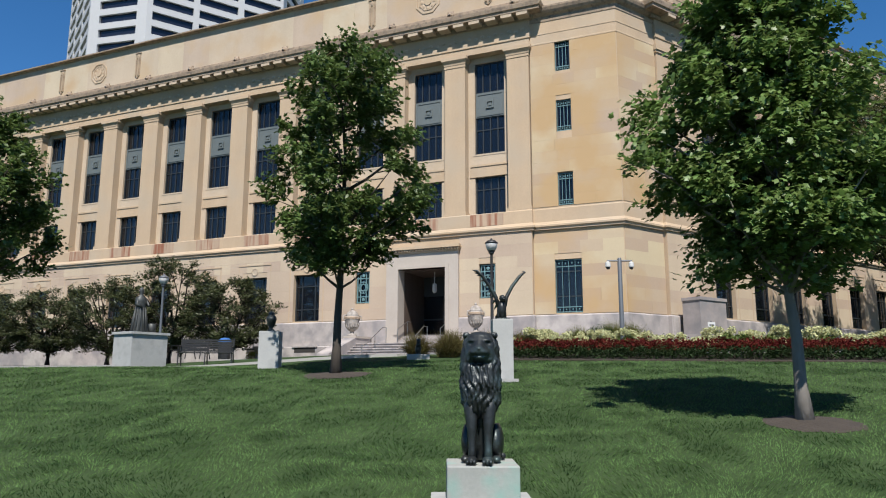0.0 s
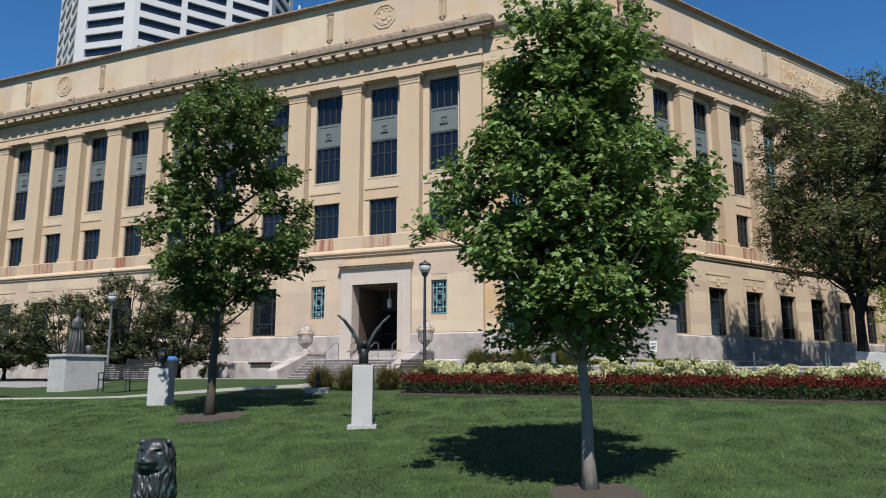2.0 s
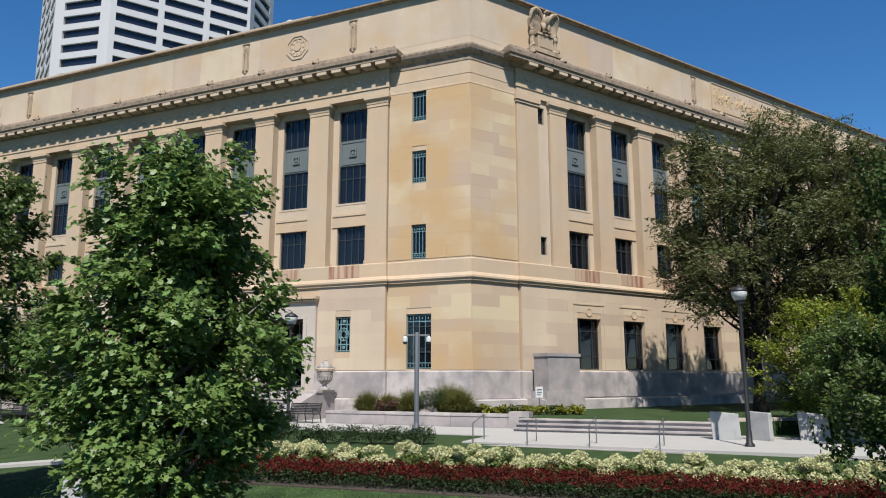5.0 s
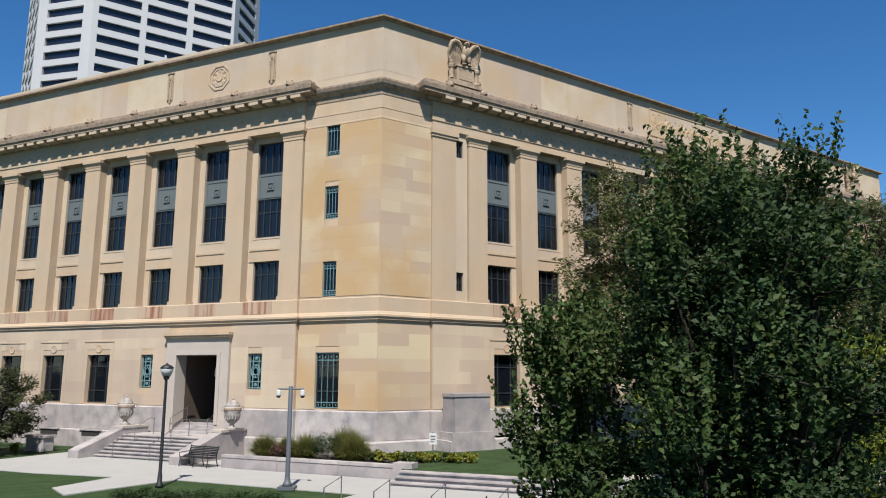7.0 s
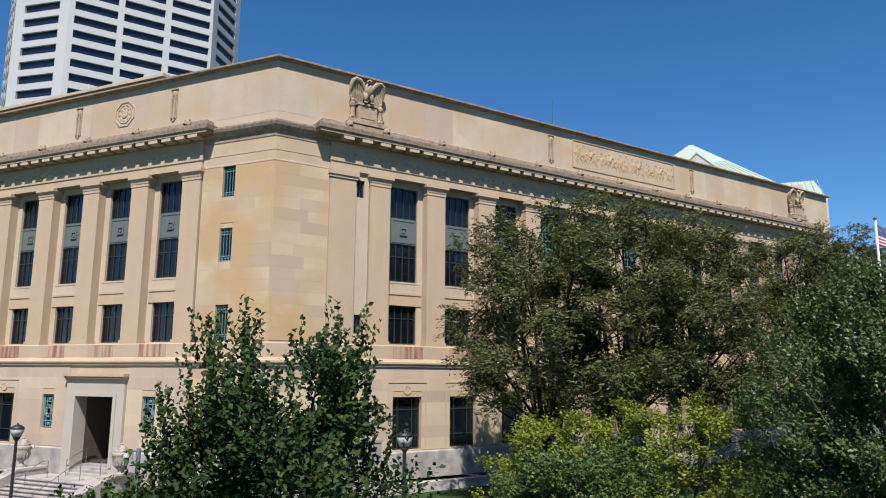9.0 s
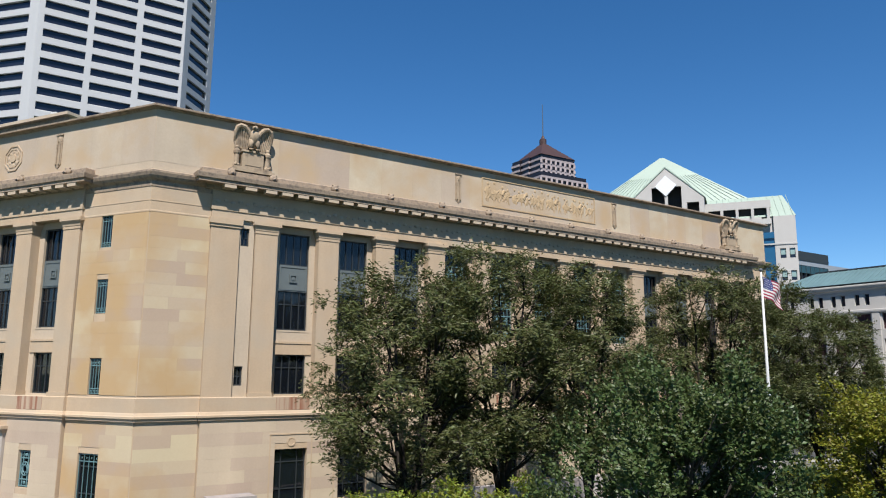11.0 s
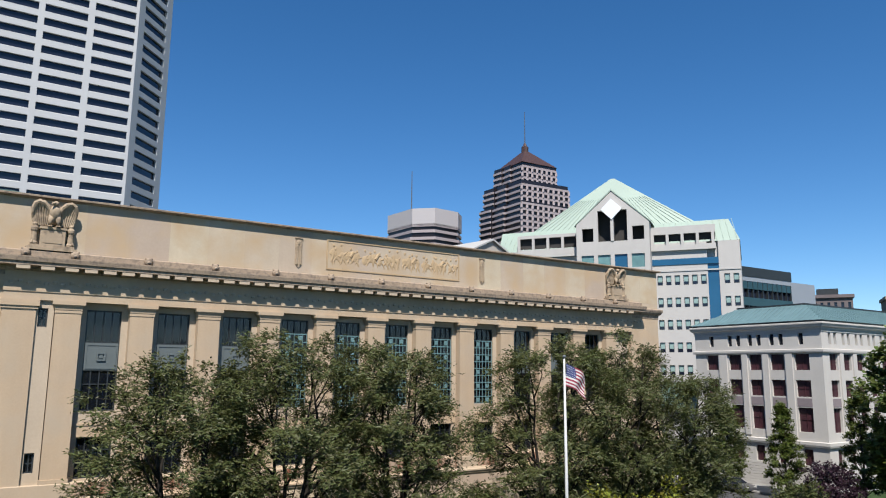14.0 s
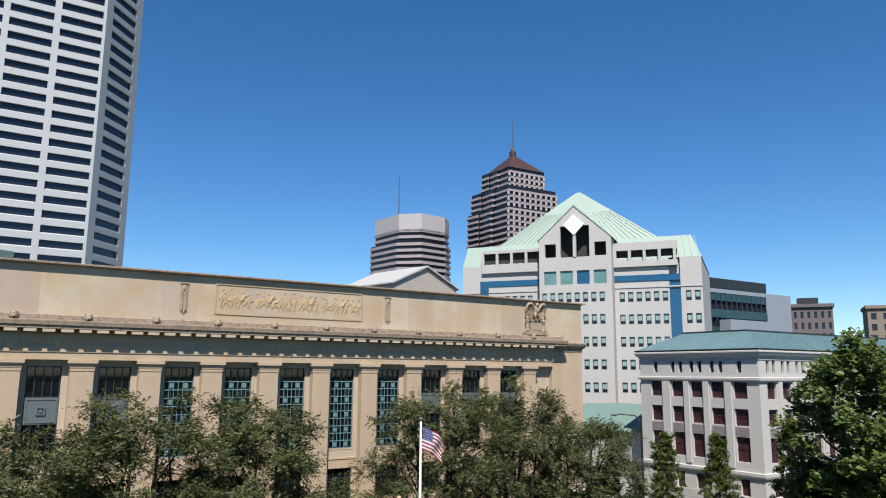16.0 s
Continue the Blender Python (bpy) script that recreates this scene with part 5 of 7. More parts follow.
solo("animal_statue", MB().blob((0, 0.04, 0.15), (0.09, 0.13, 0.15), 10, 8).blob((0, -0.06, 0.36), (0.06, 0.07, 0.065), 8, 6).tube([(0, -0.02, 0.2), (0, -0.05, 0.34)], [0.08, 0.05], 8).tube([(-0.04, -0.04, 0.4), (-0.045, -0.04, 0.46)], [0.02, 0.004], 5).tube([(0.04, -0.04, 0.4), (0.045, -0.04, 0.46)], [0.02, 0.004], 5).box(-0.1, 0.1, -0.12, 0.15, 0, 0.02), LION_BRONZE, "small dark bronze seated animal statue", "statue", pose(11.08, 16.8, cz + 0.12, 0, 0, -30), smooth=True)
sp = thing("statue_pedestal", "large pale stone pedestal with a moulded top", "pedestal", pose(7.6, 32.8, 0.0, 0, 0, 22))
part("die", MB().box(-0.85, 0.85, -0.62, 0.62, -0.6, 0.92), PED_STONE, sp)
part("cap", MB().box(-0.92, 0.92, -0.69, 0.69, 0.92, 1.02), PED_STONE, sp)
fig = MB().lathe([(0.40, 0), (0.39, 0.1), (0.33, 0.5), (0.27, 0.9), (0.26, 1.05), (0.30, 1.3), (0.29, 1.45), (0.12, 1.55), (0.09, 1.62), (0.13, 1.72), (0.13, 1.82), (0.06, 1.92)], -0.15, 0, 14, 0.75)
for i in range(12):
    a = 2 * math.pi * i / 12
    fig.tube([(-0.15 + 0.27 * math.cos(a), 0.2 * math.sin(a), 1.05), (-0.15 + 0.36 * math.cos(a + 0.06), 0.27 * math.sin(a + 0.06), 0.5), (-0.15 + 0.41 * math.cos(a), 0.31 * math.sin(a), 0.02)], [0.02, 0.045, 0.055], 5)
fig.tube([(0.07, 0, 1.4), (0.2, -0.1, 1.2), (0.15, -0.25, 1.15)], [0.09, 0.08, 0.06], 6).tube([(-0.35, 0, 1.4), (-0.45, -0.1, 1.15), (-0.25, -0.25, 1.1)], [0.09, 0.08, 0.06], 6)
fig.box(0.38, 0.7, -0.2, 0.2, 0, 0.4)
solo("robed_statue", fig, material("dull_bronze", (0.05, 0.056, 0.056), 0.55, 0.3, var=0.2, patch=3), "grey bronze robed statue on a stone pedestal", "statue", pose(7.6, 32.8, 1.02, 0, 0, 22) @ Matrix.Diagonal((0.82, 0.85, 1.0, 1.0)), smooth=True)

# basement openings in the base of the west front: flat panels, shade as black colour
for u in (14.4, 18.0):
    part("basement_window", MB().box(-u - 0.75, -u + 0.75, -0.455, -0.43, 0.66, 0.98), SHADE_BLACK, house, "near-black panel for a shaded basement window slot", m=ML)
    part("basement_lintel", MB().box(-u - 0.9, -u + 0.9, -0.52, -0.4, 0.98, 1.06), MARBLE, house, m=ML)


# ---- buildings beyond ----
def quad_face(a, b):
    """Frame of an upright face from plan point a to b: x along it, y inwards."""
    a, b = Vector(a), Vector(b)
    d = (b - a).normalized()
    return Matrix(((d.x, -d.y, 0, a.x), (d.y, d.x, 0, a.y), (0, 0, 1, 0), (0, 0, 0, 1))), (b - a).length


TOWER_WHITE = material("white_precast", (0.475, 0.482, 0.497), 0.7, var=0.05, patch=0.08, grain=2, bump=0.03, streak=0.05)
TOWER_GLASS = material("blue_black_glass", (0.014, 0.018, 0.032), 0.12, var=0.25, patch=0.25, bump=0.0, spec=0.5)
tower = thing("white_tower", "tall white office tower with dark ribbon windows", "office tower")
PLAN = [(21.6, 156), (30.4, 146), (59.2, 146), (68.4, 156), (68.4, 186), (59, 196), (31, 196), (21.6, 186)]
core = MB().loft([[(44.7 + (x - 44.7) * 0.972, 171 + (y - 171) * 0.972, z) for x, y in PLAN] for z in (0, 128)])
part("core", core, TOWER_GLASS, tower, "dark glass core")
part("crown", MB().loft([[(x, y, z) for x, y in PLAN] for z in (126, 131)]), TOWER_WHITE, tower)
pane_cache = {}
for i in range(8):
    M, L = quad_face(PLAN[i], PLAN[(i + 1) % 8])
    if i == 1:
        strips = [(1.1, 9.2), (10.4, 18.6), (19.9, 28.2)]
    elif L > 20:
        strips = [(1.4, L * 0.33 - 0.5), (L * 0.33 + 0.7, L * 0.66 - 0.6), (L * 0.66 + 0.6, L - 1.4)]
    else:
        strips = [(2.3, L - 2.3)]
    holes = []
    lit = MB()
    for k in range(40):
        zc = 2.03 + 3.1 * k
        for a, b in strips:
            holes.append((a, b, zc, zc + 1.75))
            lit.loft([[(x, 0.0, zc - 0.0), (x, 0.7, zc + 0.36), (x, 0.7, zc - 0.0)] for x in (a, b)])
    part("wall", MB().wall(0, L, 0, 126, 0, 0.72, holes), TOWER_WHITE, tower, m=M)
    tagged(part("sloped_sill", lit, TOWER_WHITE, tower, m=M), kind="stuff")
    if i in (0, 1, 2):
        for k in range(5, 40):
            zc = 2.03 + 3.1 * k
            for a, b in strips:
                w = round(b - a, 2)
                if w not in pane_cache:
                    pane_cache[w] = MB().box(0, w, 0.5, 0.56, 0.3, 1.75).mesh("window", TOWER_GLASS)
                part("window", pane_cache[w], None, tower, m=M @ pose(a, 0, zc))

# five-storey office with red-brown blinds
OFF = material("office_limestone", (0.52, 0.495, 0.465), 0.85, var=0.07, patch=0.3, grain=6, bump=0.06, streak=0.08)
COPPER = material("copper_roof", (0.105, 0.185, 0.20), 0.6, var=0.15, patch=0.3, grain=5, bump=0.05, streak=0.15)
BLIND = material("maroon_blinds", (0.05, 0.012, 0.018), 0.6, var=0.35, patch=1.5, grain=6, bump=0.1)
office = thing("stone_office", "pale limestone office block with maroon windows and copper roof", "office building")
OX, OY0, OY1, OXE = 109.0, 23.2, 39.4, 165.0
MAUVE = material("mauve_spandrel", (0.24, 0.20, 0.21), 0.7, var=0.1)
rowsL = [(15.05, 16.8), (12.15, 13.95), (8.4, 11.0)]
for M, L, x00, cols in ((quad_face((OX, OY1), (OX, OY0))[0], OY1 - OY0, 0.0, [(1.6, 3.2), (4.7, 6.3), (7.4, 8.95), (10.1, 11.75), (13.0, 14.7)]),
                        (quad_face((OX, OY0), (OXE, OY0))[0], OXE - OX, 0.5, [(1.4 + 2.8 * k, 3.05 + 2.8 * k) for k in range(19)])):
    holes = [(a, b, z0, z1) for a, b in cols for z0, z1 in rowsL] + [((a + b) / 2 - 0.55, (a + b) / 2 + 0.55, 4.9, 6.6) for a, b in cols]
    att = []
    for a, b in cols:
        c = (a + b) / 2
        att += [(c - 0.84, c - 0.28, 17.85, 19.1), (c + 0.28, c + 0.84, 17.85, 19.1)] if L > 30 or 0 < cols.index((a, b)) < len(cols) - 1 else [(c - 0.29, c + 0.29, 17.85, 19.1)]
    part("wall", MB().wall(x00, L, 0, 19.5, 0, 0.5, holes + att), OFF, office, m=M)
    for a, b, z0, z1 in holes:
        w = part("window", MB().box(a, b, 0.28, 0.36, z0, z1), BLIND, office, "window with maroon blinds", m=M)
        part("mullion", MB().box((a + b) / 2 - 0.035, (a + b) / 2 + 0.035, 0.23, 0.3, z0, z1).box(a, b, 0.23, 0.3, (z0 + z1) / 2 - 0.025, (z0 + z1) / 2 + 0.025), BLIND, w)
    for a, b, z0, z1 in att:
        part("attic_window", MB().box(a, b, 0.3, 0.36, z0, z1), TOWER_GLASS, office, m=M)
    for a, b in cols:
        part("spandrel", MB().box(a, b, -0.02, 0.02, 11.1, 12.0), MAUVE, office, "mauve panel", m=M)
    for c0, c1 in zip(cols, cols[1:]):
        part("pilaster", MB().box(c0[1] + 0.2, c1[0] - 0.2, -0.16, 0.05, 7.7, 16.9), OFF, office, m=M)
line = [(OX + 20, OY1), (OX, OY1), (OX, OY0), (OXE, OY0)]
part("string_course", MB().sweep([(-0.2, 16.95), (0.2, 16.95), (0.24, 17.1), (0.24, 17.3), (-0.2, 17.4)], line), OFF, office)
part("string_course", MB().sweep([(-0.2, 6.9), (0.2, 6.9), (0.26, 7.1), (0.26, 7.4), (-0.2, 7.5)], line), OFF, office)
for k in range(9):
    part("rusticated_course", MB().sweep([(-0.1, 2.2 + k * 0.3), (0.05, 2.2 + k * 0.3), (0.05, 2.44 + k * 0.3), (-0.1, 2.44 + k * 0.3)], line), OFF, office)
part("cornice", MB().sweep([(-0.4, 19.4), (0.08, 19.4), (0.14, 19.62), (0.34, 19.75), (0.42, 19.95), (0.5, 20.05), (0.5, 20.2), (0.3, 20.28), (-0.4, 20.28)], line), OFF, office, "projecting stone cornice")
part("gutter", MB().sweep([(-0.2, 20.28), (0.42, 20.28), (0.46, 20.44), (-0.2, 20.46)], line), BRONZE, office, "dark metal gutter")
part("string_course", MB().sweep([(-0.1, 19.2), (0.06, 19.2), (0.06, 19.32), (-0.1, 19.32)], line), OFF, office)
rf = MB()
IN, ZE, ZR = 3.8, 20.45, 22.6
o0 = [(OX - 0.35, OY1 + 0.35), (OX - 0.35, OY0 - 0.35), (OXE, OY0 - 0.35), (OXE, OY1 + 0.35)]
i0 = [(OX + IN, OY1 - IN), (OX + IN, OY0 + IN), (OXE - IN, OY0 + IN), (OXE - IN, OY1 - IN)]
rf.loft([[(x, y, ZE) for x, y in o0], [(x, y, ZR) for x, y in i0]])
office_roof = part("roof", rf, COPPER, office, "blue-green standing-seam copper roof")
rf = MB()
for k in range(88):
    x = OX + 0.3 + 0.62 * k
    d = min(1.0, (x - OX + 0.35) / (IN + 0.35))
    rf.tube([(x, OY0 - 0.33, ZE + 0.03), (x, OY0 - 0.35 + d * (IN + 0.35), ZE + 0.03 + d * (ZR - ZE))], 0.045, 4)
for k in range(26):
    y = OY0 + 0.3 + 0.62 * k
    d = min(1.0, (y - OY0 + 0.35) / (IN + 0.35), (OY1 + 0.35 - y) / (IN + 0.35))
    rf.tube([(OX - 0.33, y, ZE + 0.03), (OX - 0.35 + d * (IN + 0.35), y, ZE + 0.03 + d * (ZR - ZE))], 0.045, 4)
tagged(part("roof_seams", rf, COPPER, office_roof), kind="stuff")
part("ridge", MB().sweep([(-0.2, ZR - 0.05), (0.15, ZR - 0.05), (0.15, ZR + 0.14), (-0.2, ZR + 0.14)], [(OXE - IN, OY1 - IN), i0[0], i0[1], i0[2]]), BRONZE, office_roof, "dark metal ridge")
part("rear", MB().box(OX + 0.5, OXE, OY0 + 0.5, OY1, 0, 19.4), OFF, office)
annex = thing("low_annex", "low white annex with a green copper roof and near-black backing for the shade in the garage", "building")
# a black sheet at the back gives the garage its shade
part("garage_interior", MB().box(6.0, 14.3, 3.9, 3.98, 1.5, 5.6), SHADE_BLACK, annex, "near-black backing for the shade in the garage", m=quad_face((112.0, 60), (112.0, 41))[0])
part("wall", MB().wall(0, 19, 1.5, 10.2, 0, 4, [(6.5, 13.8, 1.5, 5.2)]).box(0, 19, 4, 14, 1.5, 10.2), OFF, annex, m=quad_face((112.0, 60), (112.0, 41))[0])
part("roof", MB().loft([[(111.5, 60.5, 10.2), (111.5, 40.6, 10.2), (127, 40.6, 10.2), (127, 60.5, 10.2)], [(116, 56, 13.3), (116, 45, 13.3), (122, 45, 13.3), (122, 56, 13.3)]]), COPPER_PALE, annex, "pale green copper roof")

# pale office with a green gabled roof
GW = material("pale_panel", (0.475, 0.455, 0.435), 0.75, var=0.05, patch=0.2, grain=4, bump=0.03, streak=0.05)
GROOF = material("mint_metal_roof", (0.30, 0.38, 0.325), 0.45, var=0.06, patch=0.2, bump=0.02)
BLUEGL = material("blue_glass", (0.02, 0.10, 0.20), 0.12, var=0.15, patch=0.3, bump=0.0)
PALEGL = material("pale_green_glass", (0.14, 0.26, 0.26), 0.15, var=0.35, patch=0.5, bump=0.0)
gable = thing("gabled_office", "pale office building with mint green gabled metal roof", "office building", Matrix(((0.5535, 0.8329, 0, 132.3), (-0.8329, 0.5535, 0, 74.7), (0, 0, 1, 0), (0, 0, 0, 1))))
groups = [(-5.6, 8), (8.0, 6), (19.4, 2), (-16.6, 6), (-21.7, 2)]
part("body", MB().box(-22.2, 22.2, 0.6, 26, 0, 38.0), GW, gable)
holes = []
for x0, n in groups:
    for r in range(8):
        for k in range(n):
            if x0 != -5.6:
                holes.append((x0 + k * 1.5, x0 + k * 1.5 + 0.92, 30.35 - 4.0 * r, 32.1 - 4.0 * r))
part("front_wall", MB().wall(-22.2, 16.7, 0, 38.0, 0.0, 0.6, holes).wall(18.6, 22.2, 0, 38.0, 0, 0.6, holes), GW, gable)
wmesh = MB().box(0, 0.92, 0.25, 0.32, 0, 1.75).mesh("window", BRONZE)
upmesh = MB().box(0.1, 0.82, 0.21, 0.26, 0.62, 1.66).mesh("pane", material("pale_blind_glass", (0.27, 0.38, 0.36), 0.2, var=0.3, patch=0.5, bump=0.0))
lowmesh = MB().box(0.1, 0.82, 0.22, 0.26, 0.1, 0.56).mesh("pane", TOWER_GLASS)
for a, b, z0, z1 in holes:
    w = part("window", wmesh, None, gable, m=pose(a, 0.0, z0))
    part("pane", upmesh, None, w)
    part("pane", lowmesh, None, w)
for x0, x1, y0, y1, z0, z1 in ((16.7, 18.6, 0.15, 0.5, 0, 34.0), (7.0, 18.6, -0.12, -0.02, 34.0, 35.1), (-18.6, -6.2, -0.12, -0.02, 34.0, 35.1), (-18.6, -16.9, -0.12, -0.02, 12, 34.0)):
    part("glass_band", MB().box(x0, x1, y0, y1, z0, z1), BLUEGL, gable, "blue glass band")
bay_holes = [(-5.6 + k * 1.5, -5.6 + k * 1.5 + 0.92, 30.35 - 4 * r, 32.1 - 4 * r) for k in range(8) for r in range(8)]
big = [(-5.2 + 3.05 * k, -2.9 + 3.05 * k, 33.6, 36.1) for k in range(4)]
dark = [(-5.0, -2.9, 38.7, 41.2), (4.2, 6.3, 38.7, 41.2)]
slots = [(-2.05, 0.3, 38.6, 44.4), (0.85, 3.3, 38.6, 44.4)]
bay = MB().wall(-6.1, 7.2, 0, 42.0, -2.6, -2.0, bay_holes + big + dark + [(a, b, z0, 42.0) for a, b, z0, _ in slots])
bay.loft([[(x, y, z) for x, z in ((-6.1, 42.0), (-2.05, 42.0), (-2.05, 44.4), (0.575, 44.4), (3.3, 44.4), (3.3, 42.0), (7.2, 42.0), (0.55, 48.0))] for y in (-2.6, -2.0)])
bay.box(-6.1, -5.6, -2.0, 0.6, 0, 42).box(6.7, 7.2, -2.0, 0.6, 0, 42)
part("gable_bay", bay, GW, gable, "projecting gabled bay")
# black boxes behind the openings stand in for the loggia's shade
part("loggia", MB().box(-5.6, 6.7, -0.3, -0.1, 38, 41.7).box(-2.4, 3.6, -0.4, -0.25, 38, 44.8), SHADE_BLACK, gable, "near-black backing for the shade in the loggia")
part("diamond", MB().loft([[(0.55, y, 46.6), (2.5, y, 44.6), (0.55, y, 42.6), (-1.4, y, 44.6)] for y in (-2.9, -2.65)]), material("white_panel", (0.78, 0.8, 0.83), 0.5, var=0.03), gable, "white diamond panel")
part("mullion", MB().box(0.3, 0.85, -2.75, -2.1, 38.6, 43.0), GW, gable)
for a, b, z0, z1 in bay_holes:
    w = part("window", wmesh, None, gable, m=pose(a, -2.6, z0))
    part("pane", upmesh, None, w)
    part("pane", lowmesh, None, w)
for a, b, z0, z1 in big:
    part("large_window", MB().box(a, b, -2.35, -2.28, z0, z1), BLUEGL if a > 0 and a < 2 else PALEGL, gable)
for x0, x1, za, zb, step, wid in ((-18.2, -6.1, 38.2, 40.4, 2.9, 0.5), (7.2, 18.3, 37.6, 39.6, 2.6, 0.5)):
    part("balcony_rail", MB().box(x0, x1, -0.5, -0.05, 36.6, za), GW, gable)
    part("balcony_beam", MB().box(x0, x1, -0.5, -0.05, zb, 41.0), GW, gable)
    k = 0
    while x0 + k * step < x1:
        part("balcony_pier", MB().box(x0 + k * step, min(x1, x0 + k * step + wid), -0.5, -0.05, za, zb), GW, gable)
        k += 1
# the back of the balconies is coloured black for their shade
part("balcony_back", MB().box(-18, 18.2, 0.3, 0.58, 36.7, 41.0), SHADE_BLACK, gable)
wing = [[(x, 0.0, 38.0), (xr, 3.4, 42.5), (xr, 23.0, 42.5), (x, 26.0, 38.0)] for x, xr in ((-22.3, -22.5), (22.3, 20.5))]
part("wing_roof", MB().loft(wing), GROOF, gable, "mint green metal roof")
part("main_roof", MB().loft([[(-18.6, 2.4, 40.5), (17.4, 2.4, 40.5), (17.4, 22.0, 40.5), (-18.6, 22, 40.5)], [(-1.5, 9.8, 53.7), (-0.7, 9.8, 53.7), (-0.7, 12, 53.7), (-1.5, 12, 53.7)]]), GROOF, gable, "steep mint green metal roof")
part("gable_roof", MB().loft([[(-6.4, y, 42.0), (0.55, y, 48.4), (7.5, y, 42.0), (7.5, y, 41.8), (0.55, y, 48.1), (-6.4, y, 41.8)] for y in (-2.7, 8.0)]), GROOF, gable)
seam = MB()
for k in range(28):
    x = -18.2 + k * 1.3
    seam.tube([(x, 2.36, 40.55), (-1.1 + (x + 1.1) * 0.36, 7.1, 48.95)], 0.06, 4)
for k in range(40):
    x = -21.8 + k * 1.12
    seam.tube([(x, -0.03, 38.05), (x * 0.96, 3.37, 42.54)], 0.05, 4)
part("roof_seams", seam, GROOF, gable)
part("belt", MB().box(-22.25, 22.25, -0.12, 0.05, 32.8, 33.05), GW, gable)

# far towers


def banded_tower(name, label, x, y, rz, tiers, stone, glass, pitch=3.7, band=1.9, bays=0):
    """Tiers are (plan, z0, z1); each storey is a stone band over a dark window strip."""
    t = thing(name, label, "office tower", pose(x, y, 0, 0, 0, rz))
    for plan, z0, z1 in tiers:
        part("core", MB().loft([[(px * 0.965, py * 0.965, z) for px, py in plan] for z in (z0, z1)]), glass, t, "dark glass storeys")
        z = z0
        while z + pitch <= z1 + 0.01:
            part("storey_band", MB().loft([[(px, py, zz) for px, py in plan] for zz in (z + pitch - band, z + pitch)]), stone, t)
            if bays:
                piers = MB()
                for i in range(len(plan)):
                    a, b = Vector(plan[i]), Vector(plan[(i + 1) % len(plan)])
                    n = max(1, int((b - a).length / bays))
                    if i == 0:
                        for k in range(n + 1):
                            p = a.lerp(b, k / n)
                            piers.box(p.x * 0.985 - 0.55, p.x * 0.985 + 0.55, p.y * 0.985 - 0.55, p.y * 0.985 + 0.55, z, z + pitch - band)
                if piers.v:
                    tagged(part("window_band", piers, stone, t), kind="stuff")
            z += pitch
    return t


PINK = material("pink_granite", (0.36, 0.305, 0.315), 0.6, var=0.06, patch=0.1, grain=2, bump=0.02)
DKGL = material("dark_tower_glass", (0.015, 0.012, 0.015), 0.3, var=0.2, patch=0.2, bump=0.0)
RUST = material("brown_metal_roof", (0.055, 0.026, 0.022), 0.55, var=0.12, patch=0.2, bump=0.02)


def notched(w0, w1, d):
    """Plan with a zigzag left flank and a flat right flank, near corner towards -y."""
    return [(0.6, -d), (w1, -d * 0.1), (w1 * 0.95, d * 0.6), (0, d), (-w0, d * 0.3), (-w0, -d * 0.02), (-w0 * 0.72, -d * 0.29), (-w0 * 0.68, -d * 0.26), (-w0 * 0.40, -d * 0.6), (-w0 * 0.36, -d * 0.57)]


ta = banded_tower("pyramid_tower", "pinkish granite tower with a brown pyramid roof", 278, 272, -45,
                  [(notched(24.3, 24, 24), 0.2, 100.1), (notched(22.3, 23.8, 22.4), 100.1, 111.2), (notched(16.6, 17.3, 17), 111.2, 122.3)], PINK, DKGL, pitch=3.0, bays=3.2, band=1.15)
eaves = [(0.4, -17.4), (17.4, -1.5), (16, 10), (0, 17), (-16.9, 4)]
part("roof", MB().loft([[(x, y, 121.9) for x, y in eaves], [(0.6 + x * 0.1, y * 0.1, 132.2) for x, y in eaves]]), RUST, ta, "brown metal pyramid roof")
part("lantern", MB().lathe([(1.9, 131.7), (1.9, 134.7), (1.1, 135.2), (0.6, 136.7)], 0.6, 0, 8), RUST, ta)
part("mast", MB().tube([(0.6, 0, 135), (0.6, 0, 154.5)], [0.4, 0.2], 6), STEEL, ta)
octo = [(-17.4, 0), (-0.4, -15), (11.4, -15), (21, -3), (21, 8), (8, 18), (-8, 18), (-17, 10)]
wide = [(-19.8, 0), (-15.5, -4.5), (-1.0, -16.4), (12, -16.4), (21.8, -4.2), (22, 8), (9, 19), (-18.8, 10)]
tb = banded_tower("octagonal_tower", "grey-brown banded tower with a pale blank crown", 230, 300, -45, [(wide, 0.8, 82.2), (octo, 82.2, 89.6)], PINK, DKGL, pitch=3.1, band=1.45)
part("crown", MB().loft([[(x, y, z) for x, y in octo] for z in (87.3, 96.3)]), material("pale_grey_panels", (0.44, 0.41, 0.42), 0.6, var=0.05, patch=0.1), tb, "pale blank crown")
part("mast", MB().tube([(-4.5, 0, 96), (-4.5, 0, 120.3)], [0.4, 0.2], 6), GREY_METAL, tb)

dkt = thing("glass_office", "dark glass office block with pale bands", "office building", quad_face((185.6, 86.3), (209.9, 85.9))[0])
TEALGL = material("dark_teal_glass", (0.02, 0.055, 0.062), 0.15, var=0.2, patch=0.3, bump=0.0)
DIM = material("blue_grey_panel", (0.27, 0.30, 0.345), 0.6, var=0.06, patch=0.2, bump=0.02)
part("body", MB().box(0, 24.3, 0.6, 14, 0, 38.3), TOWER_GLASS, dkt, "dark glass")
